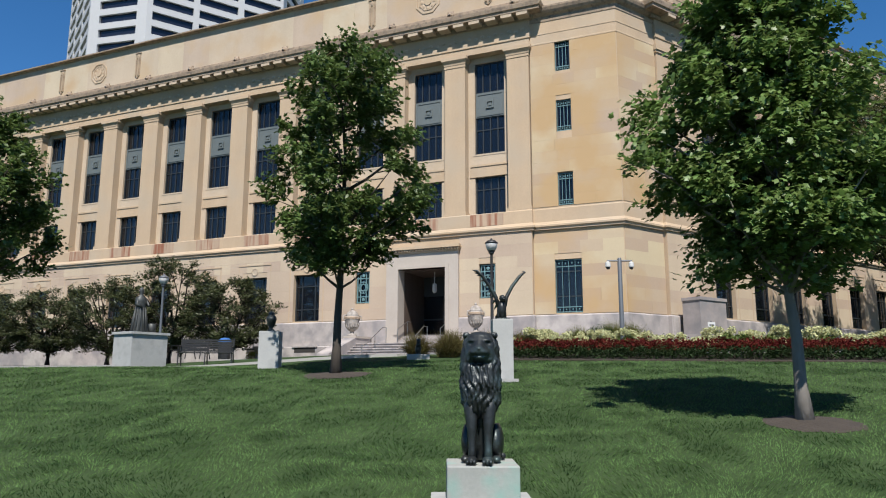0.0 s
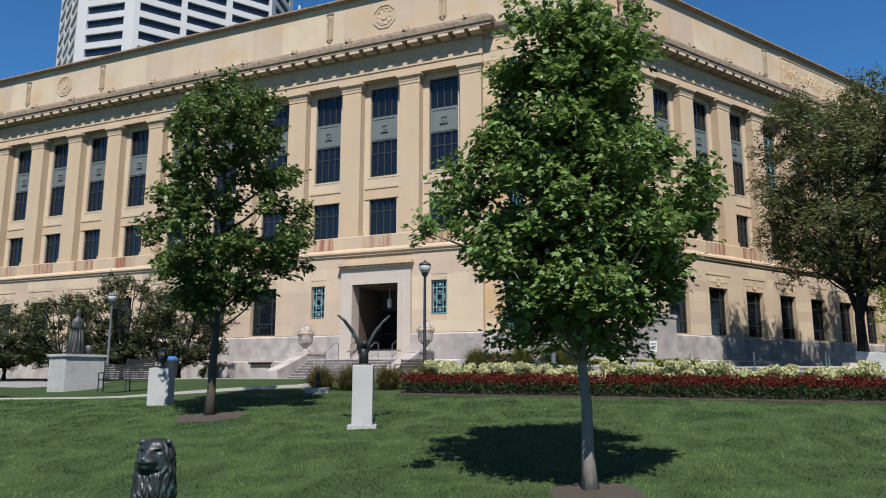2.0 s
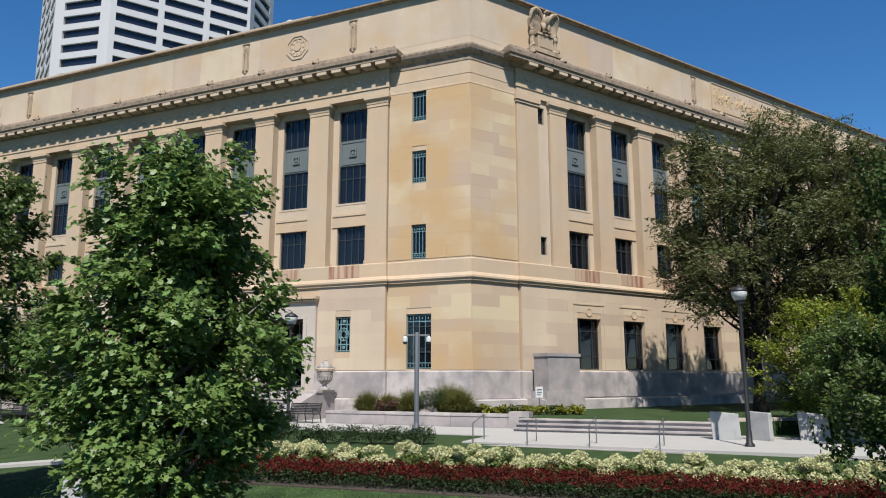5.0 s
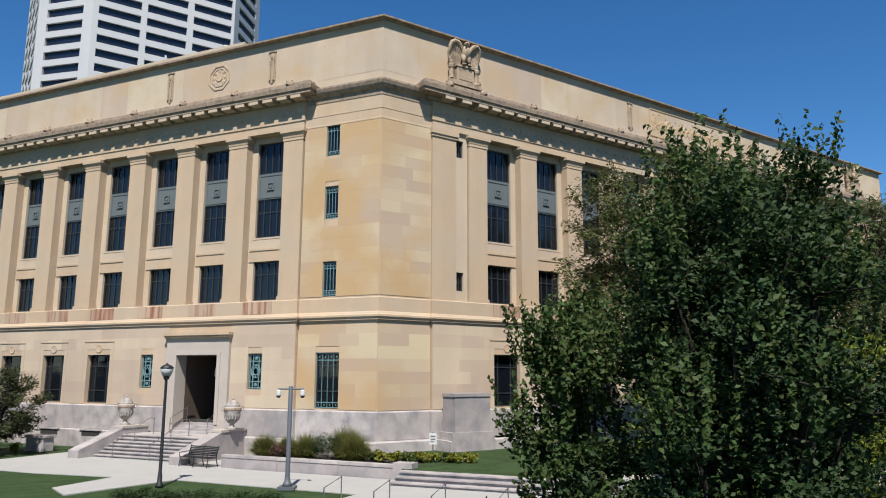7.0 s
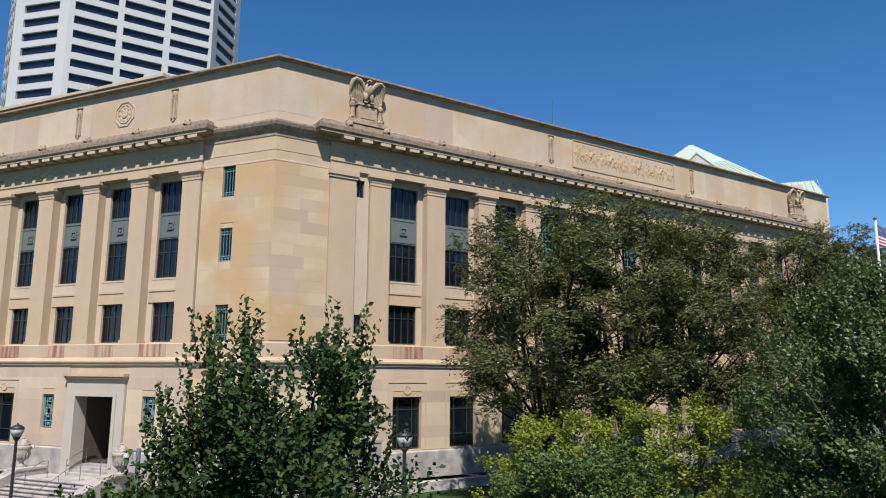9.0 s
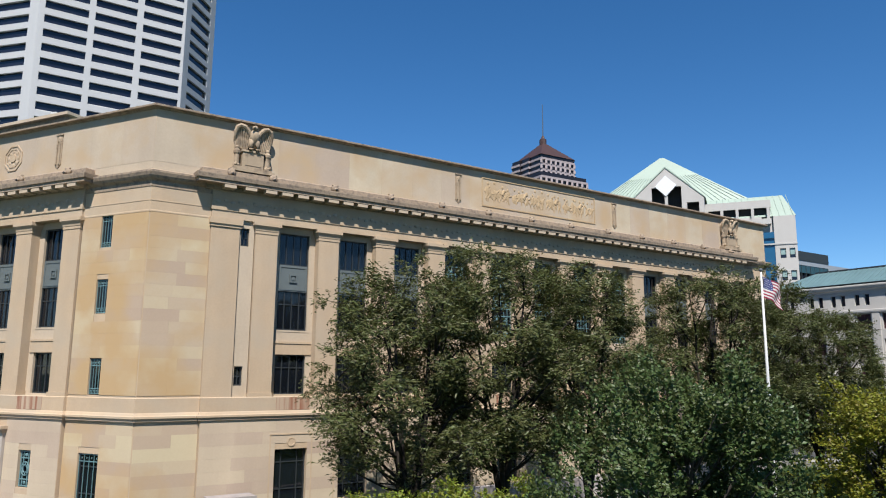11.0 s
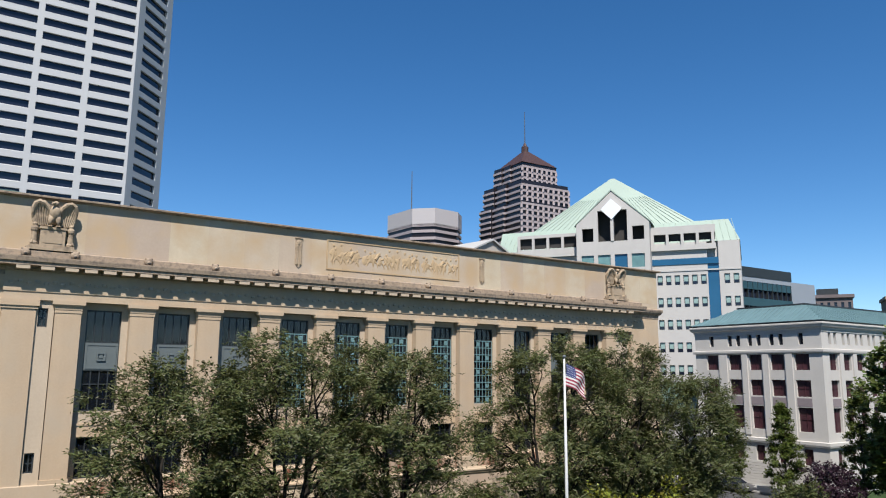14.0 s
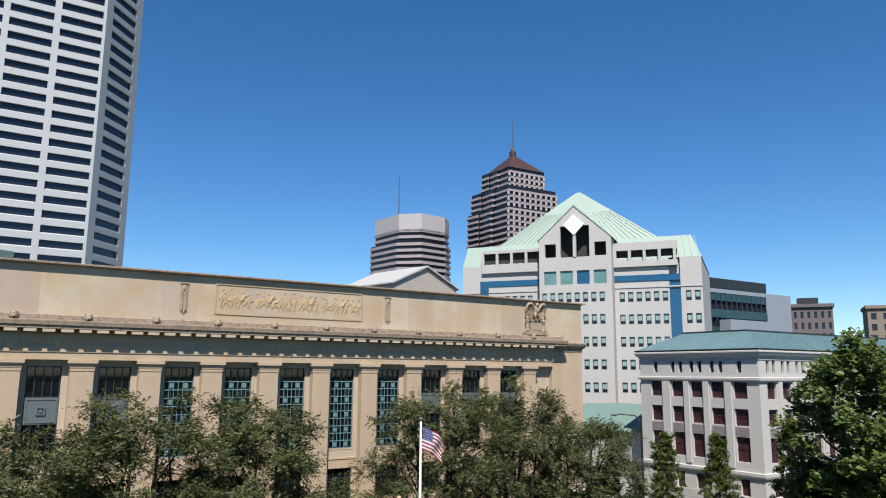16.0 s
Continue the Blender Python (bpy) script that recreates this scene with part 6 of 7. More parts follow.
for z0, z1, mat, y0 in ((37.2, 38.3, DIM, 0.0), (35.3, 37.2, TEALGL, 0.1), (31.2, 33.2, TEALGL, 0.0), (27.4, 29.0, TEALGL, 0.0)):
    part("floor_band", MB().box(0, 24.3, y0, 0.7, z0, z1), mat, dkt)
for k in range(13):
    part("mullion", MB().box(2 * k, 2 * k + 0.15, 0.05, 0.7, 24, 37.2), BRONZE, dkt)
part("top_band", MB().box(-0.3, 24.3, -0.1, 8, 38.3, 40.7), BRONZE, dkt, "dark parapet")
part("side_wing", MB().box(24.3, 35.3, 0.3, 12, 0, 38.2), DIM, dkt, "blue-grey side wing")
part("low_wing", MB().box(5.0, 20, -3.0, 0.0, 0, 30.6), DIM, dkt, "blue-grey low wing")


def far_block(name, label, x, y, w, d, z, wall, n, floors):
    t = thing(name, label, "building", pose(x, y, 0, 0, 0, -58))
    hs = [(-w / 2 + w * (k + 0.28) / n, -w / 2 + w * (k + 0.72) / n, z - 3.4 * (r + 1), z - 3.4 * (r + 1) + 2.0) for k in range(n) for r in range(floors)]
    part("wall", MB().wall(-w / 2, w / 2, 0, z, -d / 2, -d / 2 + 0.4, hs).box(-w / 2, w / 2, -d / 2 + 0.8, d / 2, 0, z), wall, t)
    part("cornice", MB().box(-w / 2 - 0.5, w / 2 + 0.5, -d / 2 - 0.6, d / 2, z, z + 1.0), wall, t)
    for a, b, z0, z1 in hs:
        part("window", MB().box(a, b, -d / 2 + 0.3, -d / 2 + 0.4, z0, z1), TOWER_GLASS, t)
    return t


fb_ = far_block("brick_block", "brown brick city block with a roof shed", 263, 104.5, 11.5, 8, 38.6, material("brown_brick", (0.15, 0.122, 0.125), 0.9, var=0.15, patch=0.3, grain=4), 6, 4)
part("roof_shed", MB().box(-4, 2, -3, 3, 39.6, 41.6), BRONZE, fb_)
far_block("tan_block", "tan classical city block with a heavy cornice", 285, 88, 20, 14, 38.2, material("tan_stone", (0.25, 0.2, 0.16), 0.9, var=0.12, patch=0.3, grain=4), 6, 4)


def car(x, y, z, rz, paint, label):
    t = thing("parked_car", label, "car", pose(x, y, z, 0, 0, rz), "parked cars")
    prof = [(-2.2, 0.3), (-2.25, 0.62), (-2.1, 0.86), (-1.2, 0.93), (1.0, 0.95), (2.0, 0.82), (2.22, 0.6), (2.2, 0.3)]
    bevel(part("body", MB().loft([[(px, yy * (0.93 if pz > 0.8 else 1), pz) for px, pz in prof] for yy in (-0.88, 0.88)]), paint, t, smooth=False), 0.05)
    cab = [(-1.75, 0.9), (-1.2, 1.38), (0.35, 1.42), (1.15, 0.92)]
    part("windows", MB().loft([[(px, yy * (0.8 if pz > 1 else 1), pz) for px, pz in cab] for yy in (-0.82, 0.82)]), TOWER_GLASS, t, "dark car windows")
    part("roof", MB().box(-1.15, 0.3, -0.62, 0.62, 1.385, 1.45), paint, t)
    for wx in (-1.35, 1.35):
        for s in (-1, 1):
            w = part("wheel", MB().loft([[(wx + r * math.cos(a), s * yy, 0.33 + r * math.sin(a)) for a in [2 * math.pi * k / 16 for k in range(16)]] for r, yy in ((0.33, 0.7), (0.33, 0.9))]), BLACK_METAL, t)
            part("rim", MB().loft([[(wx + r * math.cos(a), s * yy, 0.33 + r * math.sin(a)) for a in [2 * math.pi * k / 12 for k in range(12)]] for r, yy in ((0.2, 0.88), (0.18, 0.912))]), STEEL, w)
    for s in (-1, 1):
        part("headlight", MB().box(2.1, 2.24, s * 0.65 - 0.15, s * 0.65 + 0.15, 0.6, 0.74), WHITE, t)
    return t


SILVER = material("silver_car_paint", (0.45, 0.46, 0.47), 0.3, 0.5, var=0.03, bump=0)
car(103.3, 23.0, 2.03, -90, SILVER, "silver parked saloon car at the kerb")
car(103.3, 31.0, 2.03, -90, material("grey_car_paint", (0.16, 0.16, 0.17), 0.3, 0.5, var=0.03, bump=0), "grey parked saloon car at the kerb")
car(92.3, 40.0, 2.03, 90, SILVER, "silver parked saloon car at the kerb")
pole = thing("tall_street_light", "tall dark street light with a curved arm", "street light", pose(97.0, 29.0, 2.0) @ Matrix.Scale(1.2, 4))
part("post", MB().tube([(0, 0, 0), (0, 0, 9.0), (-0.3, 0.4, 9.5), (-1.2, 1.5, 9.6)], [0.12, 0.08, 0.06, 0.05], 8), BLACK_METAL, pole)
part("lamp_head", MB().blob((-1.4, 1.7, 9.5), (0.3, 0.3, 0.12), 8, 5), GREY_METAL, pole)


# ---- planting ----
def leaf_mesh(name, pts, size, mat, seed, up=0.5, aspect=0.55, droop=0.0, spread=0.35):
    """Many small folded leaves, one at each point."""
    rng = np.random.default_rng(seed)
    n = len(pts)
    nor = rng.normal(size=(n, 3))
    nor[:, 2] = np.abs(nor[:, 2]) + up
    nor /= np.linalg.norm(nor, axis=1)[:, None]
    tan = rng.normal(size=(n, 3))
    tan[:, 2] -= droop
    tan -= nor * (tan * nor).sum(1)[:, None]
    tan /= np.linalg.norm(tan, axis=1)[:, None]
    bit = np.cross(nor, tan)
    s = (size * (1 + spread * rng.uniform(-1, 1, n)))[:, None]
    v = np.empty((n, 4, 3))
    v[:, 0] = pts - tan * s * 0.5
    v[:, 1] = pts + bit * s * aspect * 0.5 + nor * s * 0.12
    v[:, 2] = pts + tan * s * 0.5
    v[:, 3] = pts - bit * s * aspect * 0.5 + nor * s * 0.12
    return raw_mesh(name, v.reshape(-1, 3), np.concatenate([np.stack([np.arange(n) * 4, np.arange(n) * 4 + 1, np.arange(n) * 4 + 2], 1), np.stack([np.arange(n) * 4, np.arange(n) * 4 + 2, np.arange(n) * 4 + 3], 1)]), mat)


def raw_mesh(name, v, tris, mat):
    me = bpy.data.meshes.new(name)
    me.vertices.add(len(v))
    me.vertices.foreach_set("co", np.asarray(v, dtype=np.float32).ravel())
    me.loops.add(len(tris) * 3)
    me.loops.foreach_set("vertex_index", np.asarray(tris, dtype=np.int32).ravel())
    me.polygons.add(len(tris))
    me.polygons.foreach_set("loop_start", np.arange(len(tris), dtype=np.int32) * 3)
    me.update(calc_edges=True)
    me.materials.append(mat)
    return me


def crown_points(rng, clumps, per, flat=0.7):
    """Points in clumps (x, y, z, r), denser towards each clump's skin."""
    out = []
    for x, y, z, r in clumps:
        k = max(6, int(per * (r * r)))
        d = rng.normal(size=(k, 3))
        d /= np.linalg.norm(d, axis=1)[:, None]
        q = d * (r * rng.uniform(0.25, 1.0, k) ** 0.6)[:, None]
        q[:, 2] *= flat
        out.append(q + np.array([x, y, z]))
    return np.concatenate(out)


LEAF_SHAPES = {
    "lance": ([(-0.5, 0, 0), (-0.05, 0.24, 0.09), (0.5, 0, -0.04), (-0.05, -0.24, 0.09)], [(0, 1, 2), (0, 2, 3)]),
    "oval": ([(-0.5, 0, 0), (0.0, 0.33, 0.10), (0.5, 0, -0.04), (0.0, -0.33, 0.10)], [(0, 1, 2), (0, 2, 3)]),
    "narrow": ([(-0.5, 0, 0), (0, 0.15, 0.05), (0.5, 0, -0.08), (0, -0.15, 0.05)], [(0, 1, 2), (0, 2, 3)]),
    "star": ([(0, 0, 0.03)] + [(r * math.cos(radians(d)) - 0.05, r * math.sin(radians(d)), -0.05 if r > 0.4 else 0.0) for d, r in ((0, 0.60), (34, 0.30), (68, 0.55), (125, 0.40), (235, 0.40), (292, 0.55), (326, 0.30))],
             [(0, 1 + k, 1 + (k + 1) % 7) for k in range(7)]),
}


def twig_crown(name, rng, clumps, twigs, leaves, size, mat, shape, out=0.7, lift=0.5, loose=0.6, droop=0.0, face=0.9, flat=0.7, long_=1.0):
    """Leaves set along many short twigs that spread from each clump (x, y, z, r), their faces turned to the light."""
    base, way, length = [], [], []
    mean = sum(c[3] for c in clumps) / len(clumps)
    for x, y, z, r in clumps:
        k = max(4, int(twigs * (r / mean) ** 2))
        d = rng.normal(size=(k, 3))
        d /= np.linalg.norm(d, axis=1)[:, None]
        o = d * (r * 0.55 * rng.uniform(0, 1, k) ** 0.5)[:, None]
        o[:, 2] *= flat
        hub = np.array([x, y, 0.0]) / (math.hypot(x, y) + 0.3)
        w = d * loose + hub * out + np.array([0, 0, lift])
        w /= np.linalg.norm(w, axis=1)[:, None]
        base.append(o + np.array([x, y, z]))
        way.append(w)
        length.append(r * rng.uniform(0.5, 1.05, k) * long_)
    base, way, length = np.concatenate(base), np.concatenate(way), np.concatenate(length)
    n = len(base)
    f = (np.arange(leaves)[None, :] + rng.uniform(0.2, 0.8, (n, leaves))) / leaves
    pts = base[:, None, :] + way[:, None, :] * (length[:, None] * f)[:, :, None]
    pts[:, :, 2] -= droop * (length[:, None] * f ** 2)
    side = np.cross(way, np.array([0.05, 0.02, 1.0]))
    side /= np.linalg.norm(side, axis=1)[:, None] + 1e-6
    turn = np.where(np.arange(leaves) % 2 == 0, 1.0, -1.0)
    tan = way[:, None, :] * 0.75 + side[:, None, :] * turn[None, :, None] * 0.9 + rng.normal(0, 0.3, (n, leaves, 3))
    tan[:, :, 2] -= droop * 0.8
    tan = tan.reshape(-1, 3)
    tan /= np.linalg.norm(tan, axis=1)[:, None]
    pts = pts.reshape(-1, 3) + rng.normal(0, size * 0.25, (n * leaves, 3))
    away = pts * np.array([1, 1, 0.0])
    away /= np.linalg.norm(away, axis=1)[:, None] + 0.3
    nor = np.array([0, 0, 1.0]) * face + away * 0.55 + rng.normal(0, 0.42, (n * leaves, 3))
    nor -= tan * (tan * nor).sum(1)[:, None]
    nor /= np.linalg.norm(nor, axis=1)[:, None] + 1e-6
    bit = np.cross(nor, tan)
    sz = size * rng.uniform(0.65, 1.3, len(pts))
    vs, tris = LEAF_SHAPES[shape]
    v = np.stack([pts + tan * (sz * a)[:, None] + bit * (sz * b)[:, None] + nor * (sz * c)[:, None] for a, b, c in vs], 1)
    t = (np.arange(len(pts))[:, None, None] * len(vs) + np.array(tris)[None]).reshape(-1, 3)
    return raw_mesh(name, v.reshape(-1, 3), t, mat)


def tree(name, label, x, y, z, hgt, clear, profile, limbs, subs, clump_r, twigs, leaves, leaf, leafmat, bark, trunk_r, seed, shape="oval", stems=1, fork=0.0, rise=0.5, group="", skew=(0, 0), fill=0, shoots=0, shoot_len=0.9, young=None, **kw):
    """A trunk (or several stems above a fork), limbs that spiral up it to the outline profile(t), twigs and leaves at their ends."""
    rng = np.random.default_rng(seed)
    t = thing(name, label, "tree", pose(x, y, z), group)
    wood = MB()
    crown_h = hgt - clear
    widest = max(profile(q / 10) for q in range(11))
    axes = []
    for s in range(stems):
        a = 2 * math.pi * s / stems + rng.uniform(0, 0.8)
        sp = 0.0 if stems == 1 else widest * 0.42
        path = []
        for k in range(11):
            f = k / 10
            zz = -0.12 + (hgt * 0.93 + 0.12) * f
            g = max(0.0, (zz - fork) / max(0.1, hgt - fork)) ** 0.75 if stems > 1 else 0.0
            path.append(Vector((sp * math.cos(a) * g + rng.uniform(-1, 1) * 0.012 * hgt * f + skew[0] * f * 0.5, sp * math.sin(a) * g + rng.uniform(-1, 1) * 0.012 * hgt * f + skew[1] * f * 0.5, zz)))
        rad = [trunk_r * (1 - 0.92 * (k / 10) ** 0.8) * (1.5 if k == 0 else 1.0) / (1.0 if s == 0 else 1.35) + 0.008 for k in range(11)]
        wood.tube(path, rad, 9)
        axes.append((path, rad))

    def on_axis(q, zz):
        f = min(1.0, max(0.0, (zz + 0.12) / (hgt * 0.93 + 0.12))) * 10
        i = min(9, int(f))
        return axes[q][0][i].lerp(axes[q][0][i + 1], f - i)

    clumps, spin = [], rng.uniform(0, 6)
    for i in range(limbs):
        h = min(0.99, max(0.02, (i + rng.uniform(0.1, 0.9)) / limbs))
        R = profile(h) * rng.uniform(0.72, 1.12)
        spin += 2.4 + rng.uniform(-0.35, 0.35)
        wave = math.sin(math.pi * min(1.0, h * 1.1))
        tip = Vector((R * math.cos(spin) + skew[0] * wave, R * math.sin(spin) + skew[1] * wave, clear + crown_h * h))
        q = min(range(stems), key=lambda j: (on_axis(j, tip.z * 0.8).xy - tip.xy).length)
        foot = on_axis(q, max(clear * 0.75, tip.z - rise * R - 0.1 * crown_h))
        mid = foot.lerp(tip, 0.55) + Vector((rng.uniform(-1, 1), rng.uniform(-1, 1), rng.uniform(-0.6, 0.9))) * R * 0.12
        r0 = min(trunk_r * 0.5, 0.012 + 0.016 * (tip - foot).length)
        wood.tube([foot, foot.lerp(mid, 0.5) + Vector((0, 0, -0.03 * R)), mid, tip], [r0, r0 * 0.75, r0 * 0.55, 0.006], 6)
        for k in range(subs):
            f = 1.0 if k == 0 else rng.uniform(0.35, 0.95)
            p = foot.lerp(mid, f / 0.55) if f < 0.55 else mid.lerp(tip, (f - 0.55) / 0.45)
            c = p + Vector((rng.normal(), rng.normal(), rng.normal() * 0.6 + 0.25)) * (0.0 if k == 0 else clump_r * 0.75)
            clumps.append((c.x, c.y, c.z, clump_r * rng.uniform(0.65, 1.25)))
            if k:
                wood.tube([p, p.lerp(c, 0.6), c], [r0 * 0.4, r0 * 0.28, 0.005], 5)
    for i in range(fill):
        h = rng.uniform(0.1, 0.9)
        a, rr = rng.uniform(0, 2 * math.pi), profile(h) * 0.6 * rng.uniform(0, 1) ** 0.5
        wave = math.sin(math.pi * h)
        clumps.append((rr * math.cos(a) + skew[0] * wave, rr * math.sin(a) + skew[1] * wave, clear + crown_h * h, clump_r * rng.uniform(0.8, 1.3)))
    part("trunk", wood.mesh("trunk", bark, smooth=True, fix=False), None, t)
    part("crown", twig_crown("crown", rng, clumps, twigs, leaves, leaf, leafmat, shape, **kw), None, t)
    if shoots:
        # long young shoots that stand up out of the crown
        pick = [clumps[int(i)] for i in rng.integers(0, len(clumps), shoots * 6)]
        pick = sorted(pick, key=lambda c: -(c[2] / hgt + 0.6 * math.hypot(c[0], c[1]) / widest + rng.uniform(0, 0.25)))[:shoots]
        part("upper_crown", twig_crown("upper_crown", rng, [(c[0], c[1], c[2] + 0.1, shoot_len) for c in pick], 3, 26, leaf, young or leafmat, shape, out=0.2, lift=1.6, loose=0.22, face=0.4, flat=0.5), None, t, "upright leafy shoots")
    return t


def egg(R, low=0.35, top=0.08):
    """Crown outline: widest at low, narrow at the top."""
    def f(h):
        if h < low:
            return R * (0.55 + 0.45 * math.sin(math.pi / 2 * h / low))
        return R * (top + (1 - top) * max(0.0, math.cos(math.pi / 2 * (h - low) / (1 - low))) ** 0.85)
    return f


def dome(R):
    return lambda h: R * math.sqrt(max(0.03, 1 - (2 * h - 0.75) ** 2 / 1.6)) if h < 0.9 else R * 0.55


def spire(R, low=0.42):
    """Crown outline that narrows early to a loose point."""
    return lambda h: R * (0.35 + 0.65 * math.sin(math.pi / 2 * h / low)) if h < low else R * (0.06 + 0.94 * (1 - (h - low) / (1 - low)) ** 1.1)


def cone(R, low=0.18):
    return lambda h: R * (0.6 + 0.4 * h / low) if h < low else R * (1.02 - (h - low) / (1 - low)) ** 0.8


tree("maple_tree", "young maple tree with a dense green crown and pale trunk", 9.36, 5.17, ground_z(9.36, 5.17), 6.4, 2.2, spire(1.66), 48, 4, 0.40, 34, 7, 0.094, LEAF_MAPLE, BARK_PALE, 0.085, 21, "star", skew=(0.10, 0.45), fill=44, rise=0.55, droop=0.15)
tree("maple_tree", "slender maple tree with an open green crown", 7.42, 14.5, ground_z(7.42, 14.5), 7.5, 2.5, egg(1.7, 0.32, 0.25), 32, 4, 0.42, 26, 7, 0.11, LEAF_MAPLE_DARK, BARK, 0.10, 33, "star", skew=(0.2, -0.15), fill=8, rise=0.4)
tree("maple_tree", "slender maple tree with an open green crown", 0.85, 23.95, ground_z(0.85, 23.95), 7.2, 2.8, egg(2.0, 0.35, 0.25), 38, 4, 0.45, 20, 7, 0.15, LEAF_MAPLE_DARK, BARK, 0.11, 35, "oval", fill=12, rise=0.4)
tree("upright_oak", "dense dark green upright tree with glossy leaves", 19.5, -2.2, ground_z(19.5, -2.2), 8.1, 0.2, egg(1.8, 0.38, 0.42), 90, 5, 0.44, 18, 8, 0.085, LEAF_OAK, BARK_DARK, 0.10, 44, "oval", stems=3, fill=90, rise=1.0, out=0.5, lift=0.75, face=0.7, shoots=70, shoot_len=0.85, young=LEAF_YOUNG)
tree("young_oak", "small dark green tree with upright glossy shoots", 18.15, -0.45, ground_z(18.15, -0.45), 6.3, 0.2, egg(0.82, 0.3, 0.1), 40, 4, 0.32, 14, 8, 0.085, LEAF_YOUNG, BARK_DARK, 0.05, 45, "oval", stems=3, fill=12, rise=1.0, out=0.45, lift=0.9, face=0.7, shoots=46, shoot_len=0.8)
for i, (x, y, h, r, c) in enumerate(((40.4, 16.2, 14.3, 4.4, 4.0), (45.9, 16.0, 15.5, 4.3, 4.6), (52.0, 16.0, 15.3, 3.9, 5.0), (63.6, 16.2, 16.0, 4.9, 4.4), (70.4, 16.6, 15.9, 4.9, 4.4), (75.4, 15.8, 13.2, 4.2, 4.0))):
    tree("locust_tree", "honey locust tree with feathery dark green foliage", x, y, 0.45 if x < 66 else ground_z(x, y), h, c + 1.0, dome(r), 42, 5, 0.95, 23, 9, 0.25, LEAF_LOCUST, BARK_DARK, 0.28, 60 + i, "narrow", stems=4, fork=2.6, rise=0.5, group="locust trees", out=0.8, lift=0.15, droop=0.15, flat=0.35, face=0.9, loose=0.8)
tree("broad_tree", "round leafy green tree below the flagpole", 39.6, -0.4, ground_z(39.6, -0.4), 9.7, 1.5, egg(4.0, 0.4, 0.3), 70, 5, 0.72, 24, 9, 0.13, LEAF_BROAD, BARK, 0.2, 71, "oval", fill=24, rise=0.9, out=0.6, lift=0.8, face=0.6, shoots=60, shoot_len=1.0)
tree("yellow_tree", "small tree with bright yellow-green leaves", 56.1, 2.2, 0.0, 9.0, 1.5, egg(2.9, 0.4, 0.35), 50, 5, 0.75, 22, 7, 0.148, LEAF_YELLOW, BARK, 0.15, 72, "oval", fill=30)
LEAF_LIME = leaf_material("lime_leaves", (0.20, 0.235, 0.028), var=0.3)
for i, (x, y, h, r) in enumerate(((38.1, 6.7, 5.7, 3.1), (35.6, 10.0, 5.2, 2.9), (33.5, 7.0, 4.4, 2.8))):
    tree("dogwood_tree", "low spreading tree with yellow-green leaves" if i < 2 else "low spreading tree with dark green leaves", x, y, ground_z(x, y), h, 0.6, egg(r, 0.45, 0.45), 54, 5, 0.5, 16, 7, 0.12, LEAF_LIME if i < 2 else LEAF_MAPLE_DARK, BARK, 0.08, 80 + i, "oval", stems=3, fork=0.3, group="dogwoods", fill=30, out=0.8, lift=0.3, flat=0.4, face=1.2)
for i, (u, o, h, r) in enumerate(((15.6, 6.0, 4.4, 2.5), (19.6, 6.2, 5.8, 2.8), (24.2, 6.3, 4.7, 2.7), (28.8, 6.6, 4.3, 2.7), (33.6, 6.8, 4.3, 2.8), (38.6, 7.0, 4.3, 2.8))):
    p = lp(u, o)
    tree("crab_apple", "low spreading crab apple tree with dark branches", p.x, p.y, 0.0, h, 0.85, egg(r, 0.5, 0.3), 40, 5, 0.46, 14, 7, 0.155, LEAF_CRAB, BARK_DARK, 0.1, 90 + i, "lance", stems=4, fork=0.5, rise=0.7, group="crab apples", out=0.9, lift=0.25, flat=0.4, face=1.0)
for i, (x, y, h, r) in enumerate(((104.6, 25.6, 9.2, 1.8), (104.6, 32.4, 8.8, 1.7), (104.6, 17.6, 11.0, 1.9))):
    tree("ginkgo_tree", "narrow light green street tree", x, y, 2.1, h, 1.4, cone(r), 46, 3, 0.5, 16, 7, 0.2, LEAF_SHRUB, BARK, 0.12, 110 + i, "oval", group="ginkgos", lift=0.6, rise=0.7)
for i, (x, y, h, r) in enumerate(((100, 6.4, 17.7, 7.8), (109, -6.0, 18.0, 7.0), (98.5, 10.6, 8.0, 2.6), (96, -4.0, 12.0, 5.0))):
    tree("street_tree", "large dense green street tree" if i != 2 else "small light green street tree", x, y, 2.0, h, 5.0 if i == 0 else 2.8, egg(r * 0.92, 0.55, 0.5), 54, 5, 1.2 if i != 2 else 0.7, 16, 7, 0.47, LEAF_STREET if i != 2 else LEAF_SHRUB, BARK, 0.3, 120 + i, "oval", group="street trees", fill=30, stems=3 if i != 2 else 1, fork=4.0, flat=0.5, face=1.1)
for i, (x, y, h, r) in enumerate(((92, 14, 5.0, 2.2), (89.5, 25.0, 3.6, 1.5), (84, 12, 4.4, 1.9))):
    tree("plum_tree", "small tree with dark purple leaves" if i == 0 else "small round dark green tree", x, y, ground_z(x, y), h, 1.0, egg(r, 0.45, 0.3), 30, 4, 0.6, 11, 7, 0.2, leaf_material("purple_leaves", (0.045, 0.022, 0.035)) if i == 0 else LEAF_LOCUST, BARK, 0.1, 130 + i, "oval", fill=15)


